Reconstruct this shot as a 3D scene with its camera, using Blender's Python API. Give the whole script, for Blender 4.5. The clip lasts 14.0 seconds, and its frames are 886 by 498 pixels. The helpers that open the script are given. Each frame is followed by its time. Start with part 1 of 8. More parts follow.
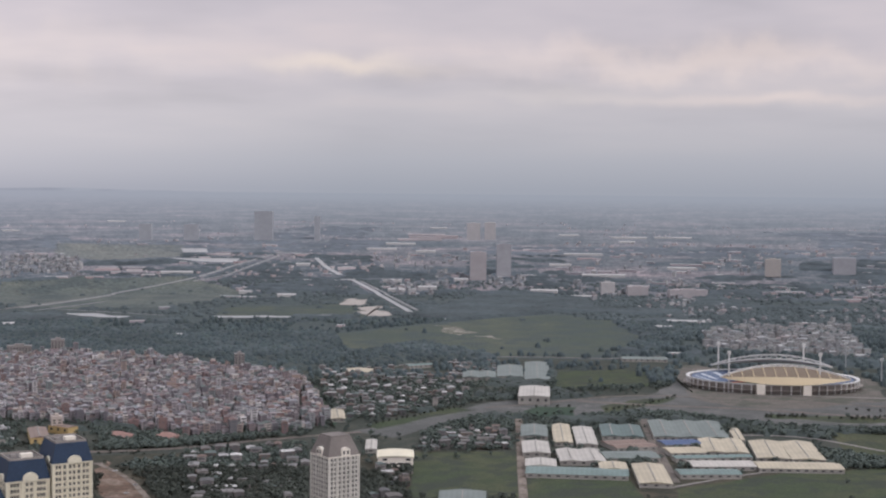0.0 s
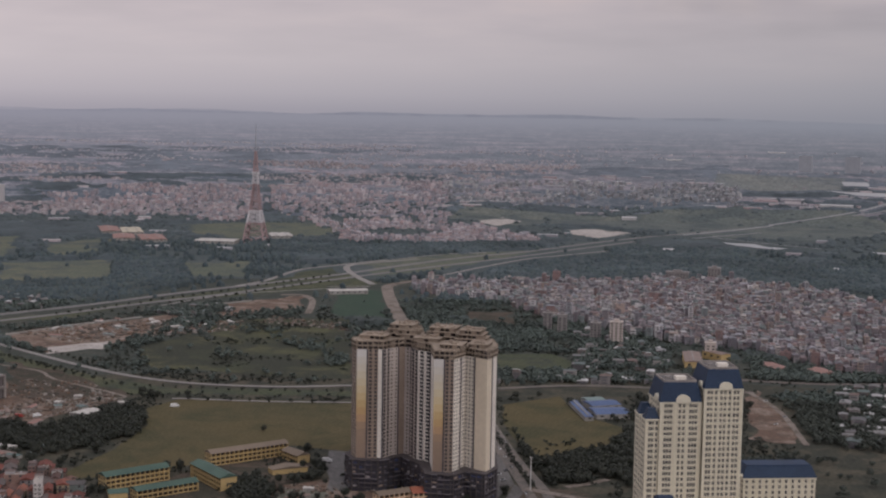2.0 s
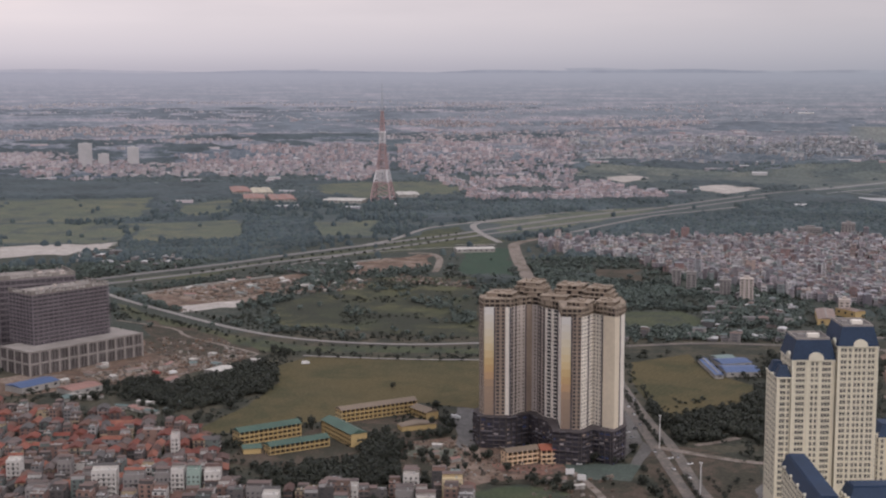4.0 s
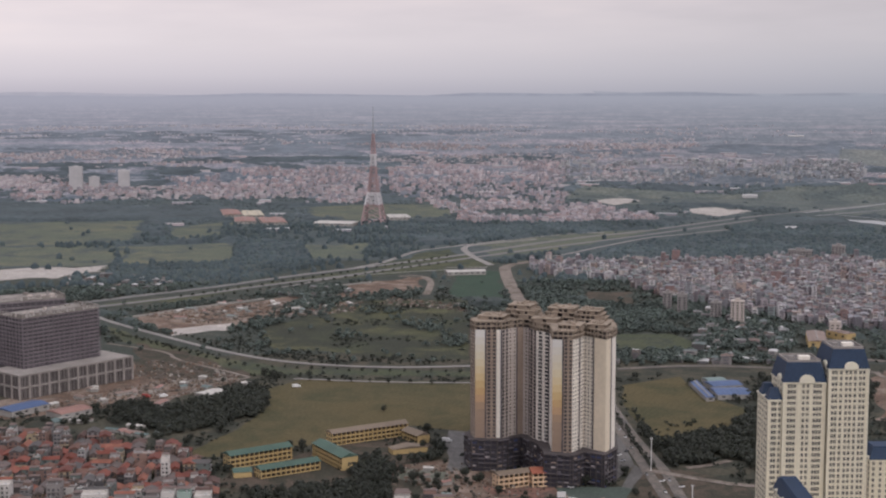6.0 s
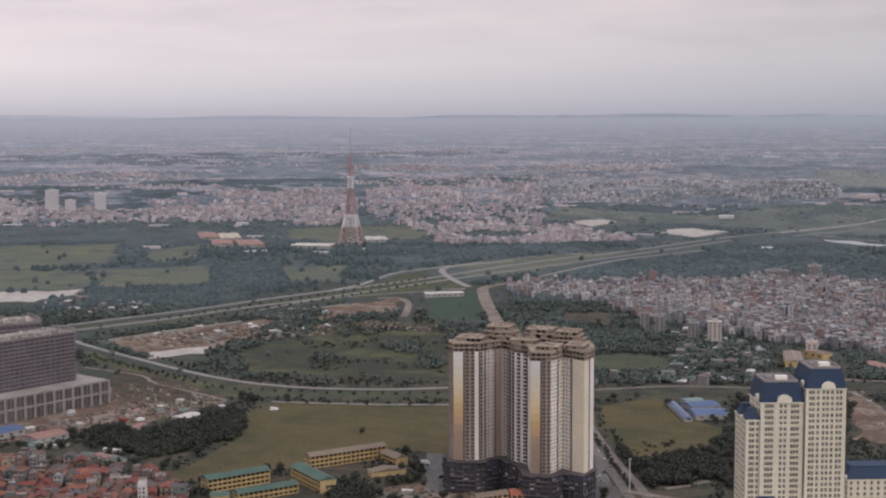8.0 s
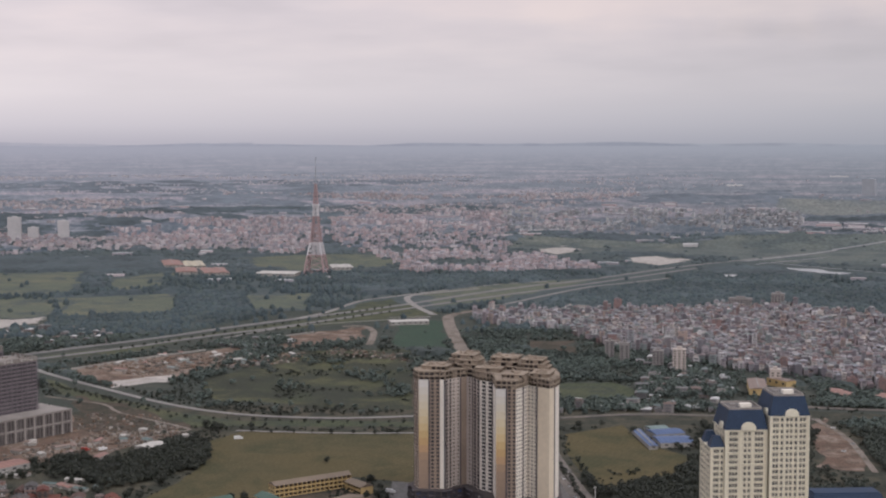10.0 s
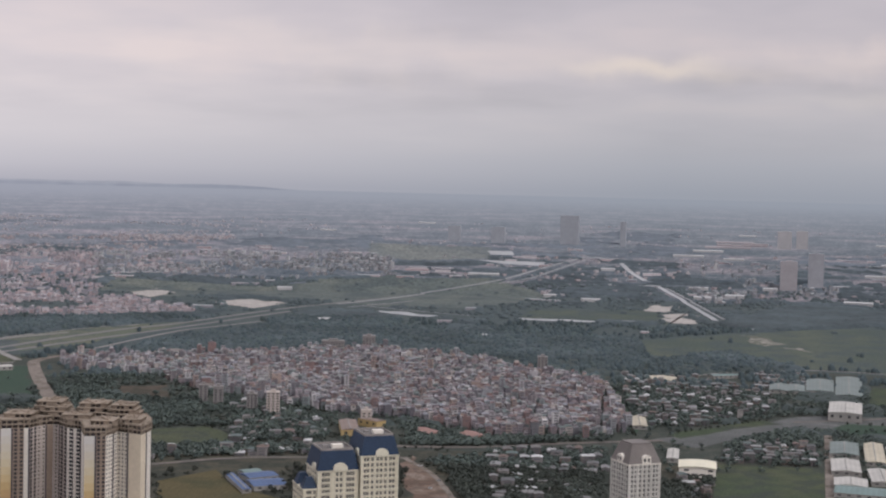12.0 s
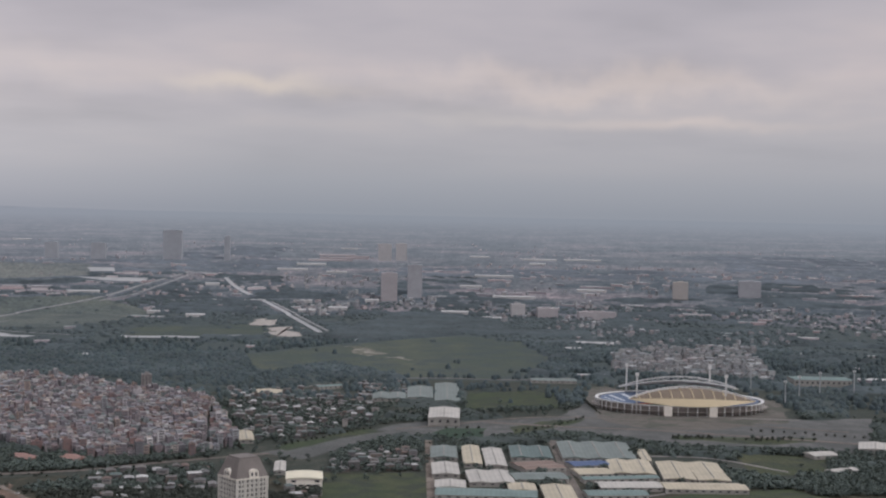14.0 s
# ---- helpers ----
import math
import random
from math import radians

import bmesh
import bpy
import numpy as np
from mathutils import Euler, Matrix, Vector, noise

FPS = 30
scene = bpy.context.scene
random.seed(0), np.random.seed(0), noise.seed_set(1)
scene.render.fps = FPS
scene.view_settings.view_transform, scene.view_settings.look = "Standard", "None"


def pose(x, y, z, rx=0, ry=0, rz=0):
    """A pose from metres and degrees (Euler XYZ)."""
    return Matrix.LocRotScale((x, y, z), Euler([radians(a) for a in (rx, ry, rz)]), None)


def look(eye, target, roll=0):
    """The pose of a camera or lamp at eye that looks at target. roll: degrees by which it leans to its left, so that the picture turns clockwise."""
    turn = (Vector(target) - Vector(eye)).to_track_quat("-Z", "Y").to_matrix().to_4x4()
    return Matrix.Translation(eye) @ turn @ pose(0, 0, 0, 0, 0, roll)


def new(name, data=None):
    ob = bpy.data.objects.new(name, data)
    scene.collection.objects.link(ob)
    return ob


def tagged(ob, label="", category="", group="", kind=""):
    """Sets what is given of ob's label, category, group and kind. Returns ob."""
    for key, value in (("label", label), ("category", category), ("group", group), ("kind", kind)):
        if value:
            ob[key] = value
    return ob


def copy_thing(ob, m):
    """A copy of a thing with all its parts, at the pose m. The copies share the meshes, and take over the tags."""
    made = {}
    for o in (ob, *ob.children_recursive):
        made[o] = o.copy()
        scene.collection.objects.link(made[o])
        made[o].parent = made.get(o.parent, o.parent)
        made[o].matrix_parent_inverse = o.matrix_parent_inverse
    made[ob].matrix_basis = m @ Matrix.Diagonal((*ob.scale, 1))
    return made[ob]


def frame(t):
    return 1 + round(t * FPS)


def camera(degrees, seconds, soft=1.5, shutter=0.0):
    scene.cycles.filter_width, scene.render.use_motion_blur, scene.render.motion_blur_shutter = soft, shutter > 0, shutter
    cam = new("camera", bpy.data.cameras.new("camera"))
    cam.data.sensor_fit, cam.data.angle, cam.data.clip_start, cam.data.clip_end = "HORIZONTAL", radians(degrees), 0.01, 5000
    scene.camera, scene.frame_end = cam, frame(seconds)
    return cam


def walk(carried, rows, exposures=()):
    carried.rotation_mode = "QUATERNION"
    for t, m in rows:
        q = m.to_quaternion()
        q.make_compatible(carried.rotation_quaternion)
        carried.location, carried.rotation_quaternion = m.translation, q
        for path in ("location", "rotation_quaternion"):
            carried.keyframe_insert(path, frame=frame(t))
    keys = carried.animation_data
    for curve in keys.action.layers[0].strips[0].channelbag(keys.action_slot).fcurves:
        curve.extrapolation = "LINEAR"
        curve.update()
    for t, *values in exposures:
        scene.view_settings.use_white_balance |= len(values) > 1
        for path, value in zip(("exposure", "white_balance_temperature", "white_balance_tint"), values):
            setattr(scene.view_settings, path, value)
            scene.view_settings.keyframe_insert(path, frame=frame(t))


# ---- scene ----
EYE = 300.0
cam = camera(35.09, 14.0, soft=2.2)
# seconds, yaw, pitch and roll of a camera turned by hand at a high window
ROWS = [
    (0.0, 0.01, -2.42, 0.54),
    (0.5, 6.38, -1.92, 1.57),
    (1.0, 13.13, -1.48, 2.53),
    (1.5, 20.00, -2.03, 2.33),
    (2.0, 26.44, -5.57, 0.97),
    (2.5, 30.40, -7.90, 0.20),
    (3.0, 31.50, -7.84, 0.04),
    (5.5, 31.40, -6.58, -0.10),
    (6.0, 31.26, -6.40, -0.06),
    (6.5, 31.11, -6.21, -0.13),
    (7.0, 30.91, -5.99, -0.19),
    (7.5, 30.66, -5.75, -0.17),
    (8.0, 30.34, -5.51, -0.21),
    (10.3, 28.24, -4.16, -0.05),
    (10.5, 27.61, -4.01, -0.03),
    (11.0, 24.55, -3.56, 0.22),
    (11.5, 19.29, -3.00, 0.71),
    (12.0, 12.46, -2.43, 1.38),
    (12.5, 6.04, -2.23, 1.78),
    (13.0, 1.20, -2.19, 1.75),
    (13.5, -2.01, -1.91, 1.57),
    (14.0, -3.61, -1.51, 1.12),
]
walk(cam, [(t, pose(0, 0, EYE, 0, 0, yaw) @ pose(0, 0, 0, 90 + pitch, 0, 0) @ pose(0, 0, 0, 0, 0, roll)) for t, yaw, pitch, roll in ROWS],
     [(0.0, 0.04, 6280, 13), (1.0, -0.31, 6320, 14), (1.5, -0.45, 6390, 15), (2.0, -0.48, 6420, 16), (2.5, -0.32, 6420, 16), (3.0, -0.16, 6420, 16), (5.3, -0.02, 6360, 14),
      (8.2, -0.01, 6350, 14), (10.5, -0.05, 6340, 13), (11.0, 0.0, 6330, 13), (12.0, -0.08, 6290, 12), (14.0, -0.24, 6270, 11)])

# ---- light: a bright overcast sky, paler and pinker towards the west ----
# sun behind thin cloud: azimuth clockwise from +y
SUN_AZIMUTH, SUN_ELEVATION = 120.0, 42.0


def rgb(r, g, b):
    return (r, g, b, 1.0)


def ramp(nodes, stops, mode="LINEAR"):
    n = nodes.new("ShaderNodeValToRGB")
    n.color_ramp.interpolation = mode
    while len(n.color_ramp.elements) < len(stops):
        n.color_ramp.elements.new(0.5)
    for e, (p, c) in zip(n.color_ramp.elements, stops):
        e.position, e.color = p, rgb(*c)
    return n


def math_node(nodes, links, op, a, b=None):
    n = nodes.new("ShaderNodeMath")
    n.operation = op
    for i, v in enumerate((a, b)):
        if v is None:
            continue
        if isinstance(v, (int, float)):
            n.inputs[i].default_value = v
        else:
            links.new(v, n.inputs[i])
    return n.outputs[0]


def mix_node(nodes, links, fac, a, b, blend="MIX"):
    n = nodes.new("ShaderNodeMix")
    n.data_type, n.blend_type = "RGBA", blend
    for i, v in ((0, fac), (6, a), (7, b)):
        if isinstance(v, (int, float)):
            n.inputs[i].default_value = v
        elif isinstance(v, tuple):
            n.inputs[i].default_value = rgb(*v)
        else:
            links.new(v, n.inputs[i])
    return n.outputs[2]


def make_world():
    world = bpy.data.worlds.new("overcast_sky")
    scene.world = world
    world.use_nodes = True
    nodes, links = world.node_tree.nodes, world.node_tree.links
    nodes.clear()
    coord = nodes.new("ShaderNodeTexCoord")
    split = nodes.new("ShaderNodeSeparateXYZ")
    links.new(coord.outputs["Generated"], split.inputs[0])
    up = math_node(nodes, links, "MAXIMUM", split.outputs[2], 0.0)
    # two sides of the sky: the grey north-west and the paler south-west
    grey = ramp(nodes, [(0.0, (0.332, 0.352, 0.395)), (0.02, (0.398, 0.406, 0.441)), (0.035, (0.458, 0.449, 0.473)), (0.06, (0.52, 0.492, 0.505)),
                        (0.10, (0.57, 0.52, 0.53)), (0.17, (0.54, 0.50, 0.52)), (0.4, (0.74, 0.72, 0.76)), (1.0, (0.88, 0.9, 0.94))])
    pale = ramp(nodes, [(0.0, (0.50, 0.475, 0.525)), (0.012, (0.63, 0.59, 0.625)), (0.035, (0.77, 0.705, 0.715)),
                        (0.07, (0.78, 0.70, 0.70)), (0.16, (0.68, 0.61, 0.625)), (0.4, (0.76, 0.73, 0.76)), (1.0, (0.88, 0.9, 0.94))])
    links.new(up, grey.inputs[0])
    links.new(up, pale.inputs[0])
    side = nodes.new("ShaderNodeMapRange")
    side.inputs[1].default_value, side.inputs[2].default_value = -0.06, -0.74
    links.new(split.outputs[0], side.inputs[0])
    base = mix_node(nodes, links, side.outputs[0], grey.outputs[0], pale.outputs[0])
    # cloud layers: flat sheets seen edge on
    flat = math_node(nodes, links, "ADD", up, 0.12)
    place = nodes.new("ShaderNodeCombineXYZ")
    links.new(math_node(nodes, links, "DIVIDE", split.outputs[0], flat), place.inputs[0])
    links.new(math_node(nodes, links, "DIVIDE", split.outputs[1], flat), place.inputs[1])
    large = nodes.new("ShaderNodeTexNoise")
    large.inputs["Scale"].default_value, large.inputs["Detail"].default_value, large.inputs["Roughness"].default_value = 0.85, 4, 0.5
    links.new(place.outputs[0], large.inputs["Vector"])
    lit = ramp(nodes, [(0.32, (0.82, 0.825, 0.84)), (0.46, (0.95, 0.945, 0.955)), (0.54, (1.02, 1.005, 1.0)), (0.66, (1.13, 1.08, 1.04))])
    links.new(large.outputs[0], lit.inputs[0])
    amount = nodes.new("ShaderNodeMapRange")
    amount.inputs[1].default_value, amount.inputs[2].default_value = 0.02, 0.08
    links.new(up, amount.inputs[0])
    clouds = mix_node(nodes, links, amount.outputs[0], (1.0, 1.0, 1.0), lit.outputs[0])
    cover = mix_node(nodes, links, 1.0, base, clouds, "MULTIPLY")
    # a torn gap in the cloud, a long pale bank and a dark rag above, low in the north-west
    for yaw, high, wide, tall, tint in ((4.3, 5.0, 3.0, 0.34, (0.17, 0.125, 0.045)), (-10.0, 5.2, 8.5, 0.6, (0.16, 0.11, 0.06)), (3.6, 7.0, 2.0, 0.30, (-0.22, -0.20, -0.165)),
                                        (-13.0, 3.7, 5.0, 0.24, (0.13, 0.085, 0.045)), (-7.5, 4.3, 4.5, 0.22, (-0.07, -0.06, -0.05)),
                                        (-16.5, 8.2, 8.0, 1.2, (-0.30, -0.26, -0.22)), (17.0, 5.6, 9.0, 0.8, (0.05, 0.035, 0.015)), (-5.0, 3.9, 3.5, 0.35, (0.05, 0.04, 0.02))):
        y, e = radians(yaw), radians(high)
        at = Vector((-math.sin(y) * math.cos(e), math.cos(y) * math.cos(e), math.sin(e)))
        off = nodes.new("ShaderNodeVectorMath")
        off.operation, off.inputs[1].default_value = "SUBTRACT", at
        links.new(coord.outputs["Generated"], off.inputs[0])
        ragged_by = nodes.new("ShaderNodeTexNoise")
        ragged_by.inputs["Scale"].default_value, ragged_by.inputs["Detail"].default_value = 19.0, 6
        links.new(coord.outputs["Generated"], ragged_by.inputs["Vector"])
        own = nodes.new("ShaderNodeSeparateXYZ")
        links.new(off.outputs[0], own.inputs[0])
        u = math_node(nodes, links, "DIVIDE", own.outputs[0], radians(wide))
        v = math_node(nodes, links, "DIVIDE", own.outputs[2], radians(tall))
        v = math_node(nodes, links, "ADD", v, math_node(nodes, links, "MULTIPLY", math_node(nodes, links, "SUBTRACT", ragged_by.outputs[0], 0.5), 5.0))
        d = math_node(nodes, links, "ADD", math_node(nodes, links, "MULTIPLY", u, u), math_node(nodes, links, "MULTIPLY", v, v))
        soft_edge = math_node(nodes, links, "POWER", 2.718, math_node(nodes, links, "MULTIPLY", d, -1.0))
        ahead = math_node(nodes, links, "GREATER_THAN", split.outputs[1], 0.0)
        cover = mix_node(nodes, links, math_node(nodes, links, "MULTIPLY", soft_edge, ahead), cover, mix_node(nodes, links, 1.0, cover, tint, "ADD"))
    sky = nodes.new("ShaderNodeTexSky")
    sky.sky_type, sky.sun_disc = "NISHITA", False
    sky.sun_elevation, sky.sun_rotation = radians(SUN_ELEVATION), radians(SUN_AZIMUTH)
    thin = mix_node(nodes, links, 1.0, sky.outputs[0], (0.006, 0.006, 0.006), "MULTIPLY")
    total = mix_node(nodes, links, 1.0, cover, thin, "ADD")
    back = nodes.new("ShaderNodeBackground")
    back.inputs[1].default_value = 1.0
    links.new(total, back.inputs[0])
    out = nodes.new("ShaderNodeOutputWorld")
    links.new(back.outputs[0], out.inputs[0])


make_world()
sun = new("sun", bpy.data.lights.new("sun", "SUN"))
sun.data.energy, sun.data.angle, sun.data.color = 1.3, radians(28), (1.0, 0.955, 0.905)
a, e = radians(SUN_AZIMUTH), radians(SUN_ELEVATION)
sun.matrix_world = look((0, 0, 0), (-math.sin(a) * math.cos(e), -math.cos(a) * math.cos(e), -math.sin(e)))

# ---- materials ----
MATS = {}


def surface(name, colour, rough=0.85, spread=0.3, large=0.02, small=0.5, metal=0.0, bump=0.0, palette=None, by="island", sheen=0.0, ribs=0.0):
    """A surface with broad stains and fine grain; with a palette, each piece takes one of its colours."""
    m = bpy.data.materials.new(name)
    m.use_nodes = True
    nodes, links = m.node_tree.nodes, m.node_tree.links
    bsdf = nodes["Principled BSDF"]
    geo = nodes.new("ShaderNodeNewGeometry")
    stain, grain = nodes.new("ShaderNodeTexNoise"), nodes.new("ShaderNodeTexNoise")
    for n, s, d in ((stain, large, 4), (grain, small, 3)):
        n.inputs["Scale"].default_value, n.inputs["Detail"].default_value = s, d
        links.new(geo.outputs["Position"], n.inputs["Vector"])
    both = math_node(nodes, links, "ADD", math_node(nodes, links, "MULTIPLY", stain.outputs[0], 0.6), math_node(nodes, links, "MULTIPLY", grain.outputs[0], 0.4))
    tone = nodes.new("ShaderNodeMapRange")
    for i, v in ((1, 0.3), (2, 0.7), (3, 1 - spread), (4, 1 + spread)):
        tone.inputs[i].default_value = v
    links.new(both, tone.inputs[0])
    if palette:
        pick = ramp(nodes, [(i / len(palette), c) for i, c in enumerate(palette)], "CONSTANT")
        source = geo.outputs["Random Per Island"] if by == "island" else nodes.new("ShaderNodeObjectInfo").outputs["Random"]
        links.new(source, pick.inputs[0])
        base = pick.outputs[0]
    else:
        base = colour
    level = tone.outputs[0]
    if ribs:
        own = nodes.new("ShaderNodeTexCoord")
        w = nodes.new("ShaderNodeTexWave")
        w.inputs["Scale"].default_value, w.inputs["Distortion"].default_value = ribs, 0.3
        links.new(own.outputs["Object"], w.inputs["Vector"])
        lines = nodes.new("ShaderNodeMapRange")
        lines.inputs[3].default_value, lines.inputs[4].default_value = 0.92, 1.04
        links.new(w.outputs[1], lines.inputs[0])
        level = math_node(nodes, links, "MULTIPLY", level, lines.outputs[0])
    hue = nodes.new("ShaderNodeCombineColor")
    for i in range(3):
        links.new(level, hue.inputs[i])
    links.new(mix_node(nodes, links, 1.0, base, hue.outputs[0], "MULTIPLY"), bsdf.inputs["Base Color"])
    bsdf.inputs["Roughness"].default_value, bsdf.inputs["Metallic"].default_value = rough, metal
    bsdf.inputs["Specular IOR Level"].default_value = 0.3
    if sheen:
        bsdf.inputs["Sheen Weight"].default_value, bsdf.inputs["Sheen Roughness"].default_value = sheen, 0.5
    if bump:
        b = nodes.new("ShaderNodeBump")
        b.inputs["Strength"].default_value, b.inputs["Distance"].default_value = bump, 1.0
        links.new(grain.outputs[0], b.inputs["Height"])
        links.new(b.outputs[0], bsdf.inputs["Normal"])
    MATS[name] = m
    return m


def land(name, colours, scales=(0.004, 0.03, 0.25), rough=0.95, rows=0.0, brush=None):
    """Ground cover: three colours mixed by noise at three sizes; rows adds the faint lines of planted strips, brush low growth in patches."""
    m = bpy.data.materials.new(name)
    m.use_nodes = True
    nodes, links = m.node_tree.nodes, m.node_tree.links
    bsdf = nodes["Principled BSDF"]
    geo = nodes.new("ShaderNodeNewGeometry")
    outs = []
    for s in scales:
        n = nodes.new("ShaderNodeTexNoise")
        n.inputs["Scale"].default_value, n.inputs["Detail"].default_value, n.inputs["Roughness"].default_value = s, 5, 0.6
        links.new(geo.outputs["Position"], n.inputs["Vector"])
        outs.append(n.outputs[0])
    mask = []
    for o, (lo, hi) in zip(outs, ((0.42, 0.6), (0.4, 0.62), (0.3, 0.7))):
        r = nodes.new("ShaderNodeMapRange")
        r.inputs[1].default_value, r.inputs[2].default_value = lo, hi
        links.new(o, r.inputs[0])
        mask.append(r.outputs[0])
    base = mix_node(nodes, links, mask[0], colours[0], colours[1])
    base = mix_node(nodes, links, math_node(nodes, links, "MULTIPLY", mask[1], 0.65), base, colours[2])
    if brush:
        tint, share, size = brush
        n = nodes.new("ShaderNodeTexNoise")
        n.inputs["Scale"].default_value, n.inputs["Detail"].default_value, n.inputs["Roughness"].default_value = size, 9, 0.68
        n.inputs["Distortion"].default_value = 0.4
        links.new(geo.outputs["Position"], n.inputs["Vector"])
        r = nodes.new("ShaderNodeMapRange")
        r.inputs[1].default_value, r.inputs[2].default_value = 0.56 - 0.2 * share, 0.66 - 0.2 * share
        links.new(n.outputs[0], r.inputs[0])
        base = mix_node(nodes, links, math_node(nodes, links, "MULTIPLY", r.outputs[0], 0.85), base, tint)
    fine = nodes.new("ShaderNodeMapRange")
    fine.inputs[3].default_value, fine.inputs[4].default_value = 0.68, 1.32
    links.new(mask[2], fine.inputs[0])
    if rows:
        w = nodes.new("ShaderNodeTexWave")
        w.inputs["Scale"].default_value, w.inputs["Distortion"].default_value, w.inputs["Detail"].default_value = rows, 6.0, 2
        w.inputs["Detail Scale"].default_value = 0.3
        links.new(geo.outputs["Position"], w.inputs["Vector"])
        wr = nodes.new("ShaderNodeMapRange")
        wr.inputs[3].default_value, wr.inputs[4].default_value = 0.95, 1.04
        links.new(w.outputs[1], wr.inputs[0])
        level = math_node(nodes, links, "MULTIPLY", fine.outputs[0], wr.outputs[0])
    else:
        level = fine.outputs[0]
    hue = nodes.new("ShaderNodeCombineColor")
    for i in range(3):
        links.new(level, hue.inputs[i])
    links.new(mix_node(nodes, links, 1.0, base, hue.outputs[0], "MULTIPLY"), bsdf.inputs["Base Color"])
    bsdf.inputs["Roughness"].default_value = rough
    bsdf.inputs["Specular IOR Level"].default_value = 0.15
    MATS[name] = m
    return m


def distance(name, colours):
    """The far plain, glowing, with haze painted in: pale bands that fade into the sky at its rim."""
    m = bpy.data.materials.new(name)
    m.use_nodes = True
    nodes, links = m.node_tree.nodes, m.node_tree.links
    nodes.clear()
    geo = nodes.new("ShaderNodeNewGeometry")
    split = nodes.new("ShaderNodeSeparateXYZ")
    links.new(geo.outputs["Position"], split.inputs[0])
    # the plain goes on far beyond: lay the pattern out by its true distance
    drop = math_node(nodes, links, "MAXIMUM", math_node(nodes, links, "SUBTRACT", 1.0, math_node(nodes, links, "DIVIDE", split.outputs[2], EYE)), 0.02)
    plan = nodes.new("ShaderNodeCombineXYZ")
    for i in range(2):
        links.new(math_node(nodes, links, "DIVIDE", split.outputs[i], drop), plan.inputs[i])
    outs = []
    for s, d in ((0.0011, 5), (0.006, 6), (0.035, 4)):
        n = nodes.new("ShaderNodeTexNoise")
        n.inputs["Scale"].default_value, n.inputs["Detail"].default_value, n.inputs["Roughness"].default_value = s, d, 0.62
        links.new(plan.outputs[0], n.inputs["Vector"])
        outs.append(n.outputs[0])
    a = ramp(nodes, [(0.40, colours[0]), (0.5, colours[1]), (0.60, colours[2])])
    links.new(outs[0], a.inputs[0])
    b = ramp(nodes, [(0.38, (0.80, 0.83, 0.86)), (0.5, (1, 1, 1)), (0.62, (1.2, 1.16, 1.15))])
    links.new(outs[1], b.inputs[0])
    c = ramp(nodes, [(0.36, (0.78, 0.79, 0.81)), (0.52, (1, 1, 1)), (0.66, (1.3, 1.26, 1.25))])
    links.new(outs[2], c.inputs[0])
    near = mix_node(nodes, links, 1.0, mix_node(nodes, links, 1.0, a.outputs[0], b.outputs[0], "MULTIPLY"), c.outputs[0], "MULTIPLY")
    grain = nodes.new("ShaderNodeTexNoise")
    grain.inputs["Scale"].default_value, grain.inputs["Detail"].default_value, grain.inputs["Roughness"].default_value = 0.022, 5, 0.7
    links.new(geo.outputs["Position"], grain.inputs["Vector"])
    mottle = ramp(nodes, [(0.36, (0.70, 0.73, 0.77)), (0.5, (1, 1, 1)), (0.64, (1.32, 1.25, 1.24))])
    links.new(grain.outputs[0], mottle.inputs[0])
    near = mix_node(nodes, links, 1.0, near, mottle.outputs[0], "MULTIPLY")
    specks = nodes.new("ShaderNodeTexNoise")
    specks.inputs["Scale"].default_value, specks.inputs["Detail"].default_value, specks.inputs["Roughness"].default_value = 0.11, 4, 0.7
    links.new(geo.outputs["Position"], specks.inputs["Vector"])
    fleck = ramp(nodes, [(0.38, (0.72, 0.75, 0.78)), (0.5, (1, 1, 1)), (0.62, (1.36, 1.28, 1.27))])
    links.new(specks.outputs[0], fleck.inputs[0])
    near = mix_node(nodes, links, 1.0, near, fleck.outputs[0], "MULTIPLY")
    spots = ramp(nodes, [(0.62, (0, 0, 0)), (0.68, (1, 1, 1))])
    n = nodes.new("ShaderNodeTexNoise")
    n.inputs["Scale"].default_value, n.inputs["Detail"].default_value = 0.011, 2
    links.new(plan.outputs[0], n.inputs["Vector"])
    links.new(n.outputs[0], spots.inputs[0])
    near = mix_node(nodes, links, math_node(nodes, links, "MULTIPLY", spots.outputs[0], 0.25), near, (0.46, 0.44, 0.45))
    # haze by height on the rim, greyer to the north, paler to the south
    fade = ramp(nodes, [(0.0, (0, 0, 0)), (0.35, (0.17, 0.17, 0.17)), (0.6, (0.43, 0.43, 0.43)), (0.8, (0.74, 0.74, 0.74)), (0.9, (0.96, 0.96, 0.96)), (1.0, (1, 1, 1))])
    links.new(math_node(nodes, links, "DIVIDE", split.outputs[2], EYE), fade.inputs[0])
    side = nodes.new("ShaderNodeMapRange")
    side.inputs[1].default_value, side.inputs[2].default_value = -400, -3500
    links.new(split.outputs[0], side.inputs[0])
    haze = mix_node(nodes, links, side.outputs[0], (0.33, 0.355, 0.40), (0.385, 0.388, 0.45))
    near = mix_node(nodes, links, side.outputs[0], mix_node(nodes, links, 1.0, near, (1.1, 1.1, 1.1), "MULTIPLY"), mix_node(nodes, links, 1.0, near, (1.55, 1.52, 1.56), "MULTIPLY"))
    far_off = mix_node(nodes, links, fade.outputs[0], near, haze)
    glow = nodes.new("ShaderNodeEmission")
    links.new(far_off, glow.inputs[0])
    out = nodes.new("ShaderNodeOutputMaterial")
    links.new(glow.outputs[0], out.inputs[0])
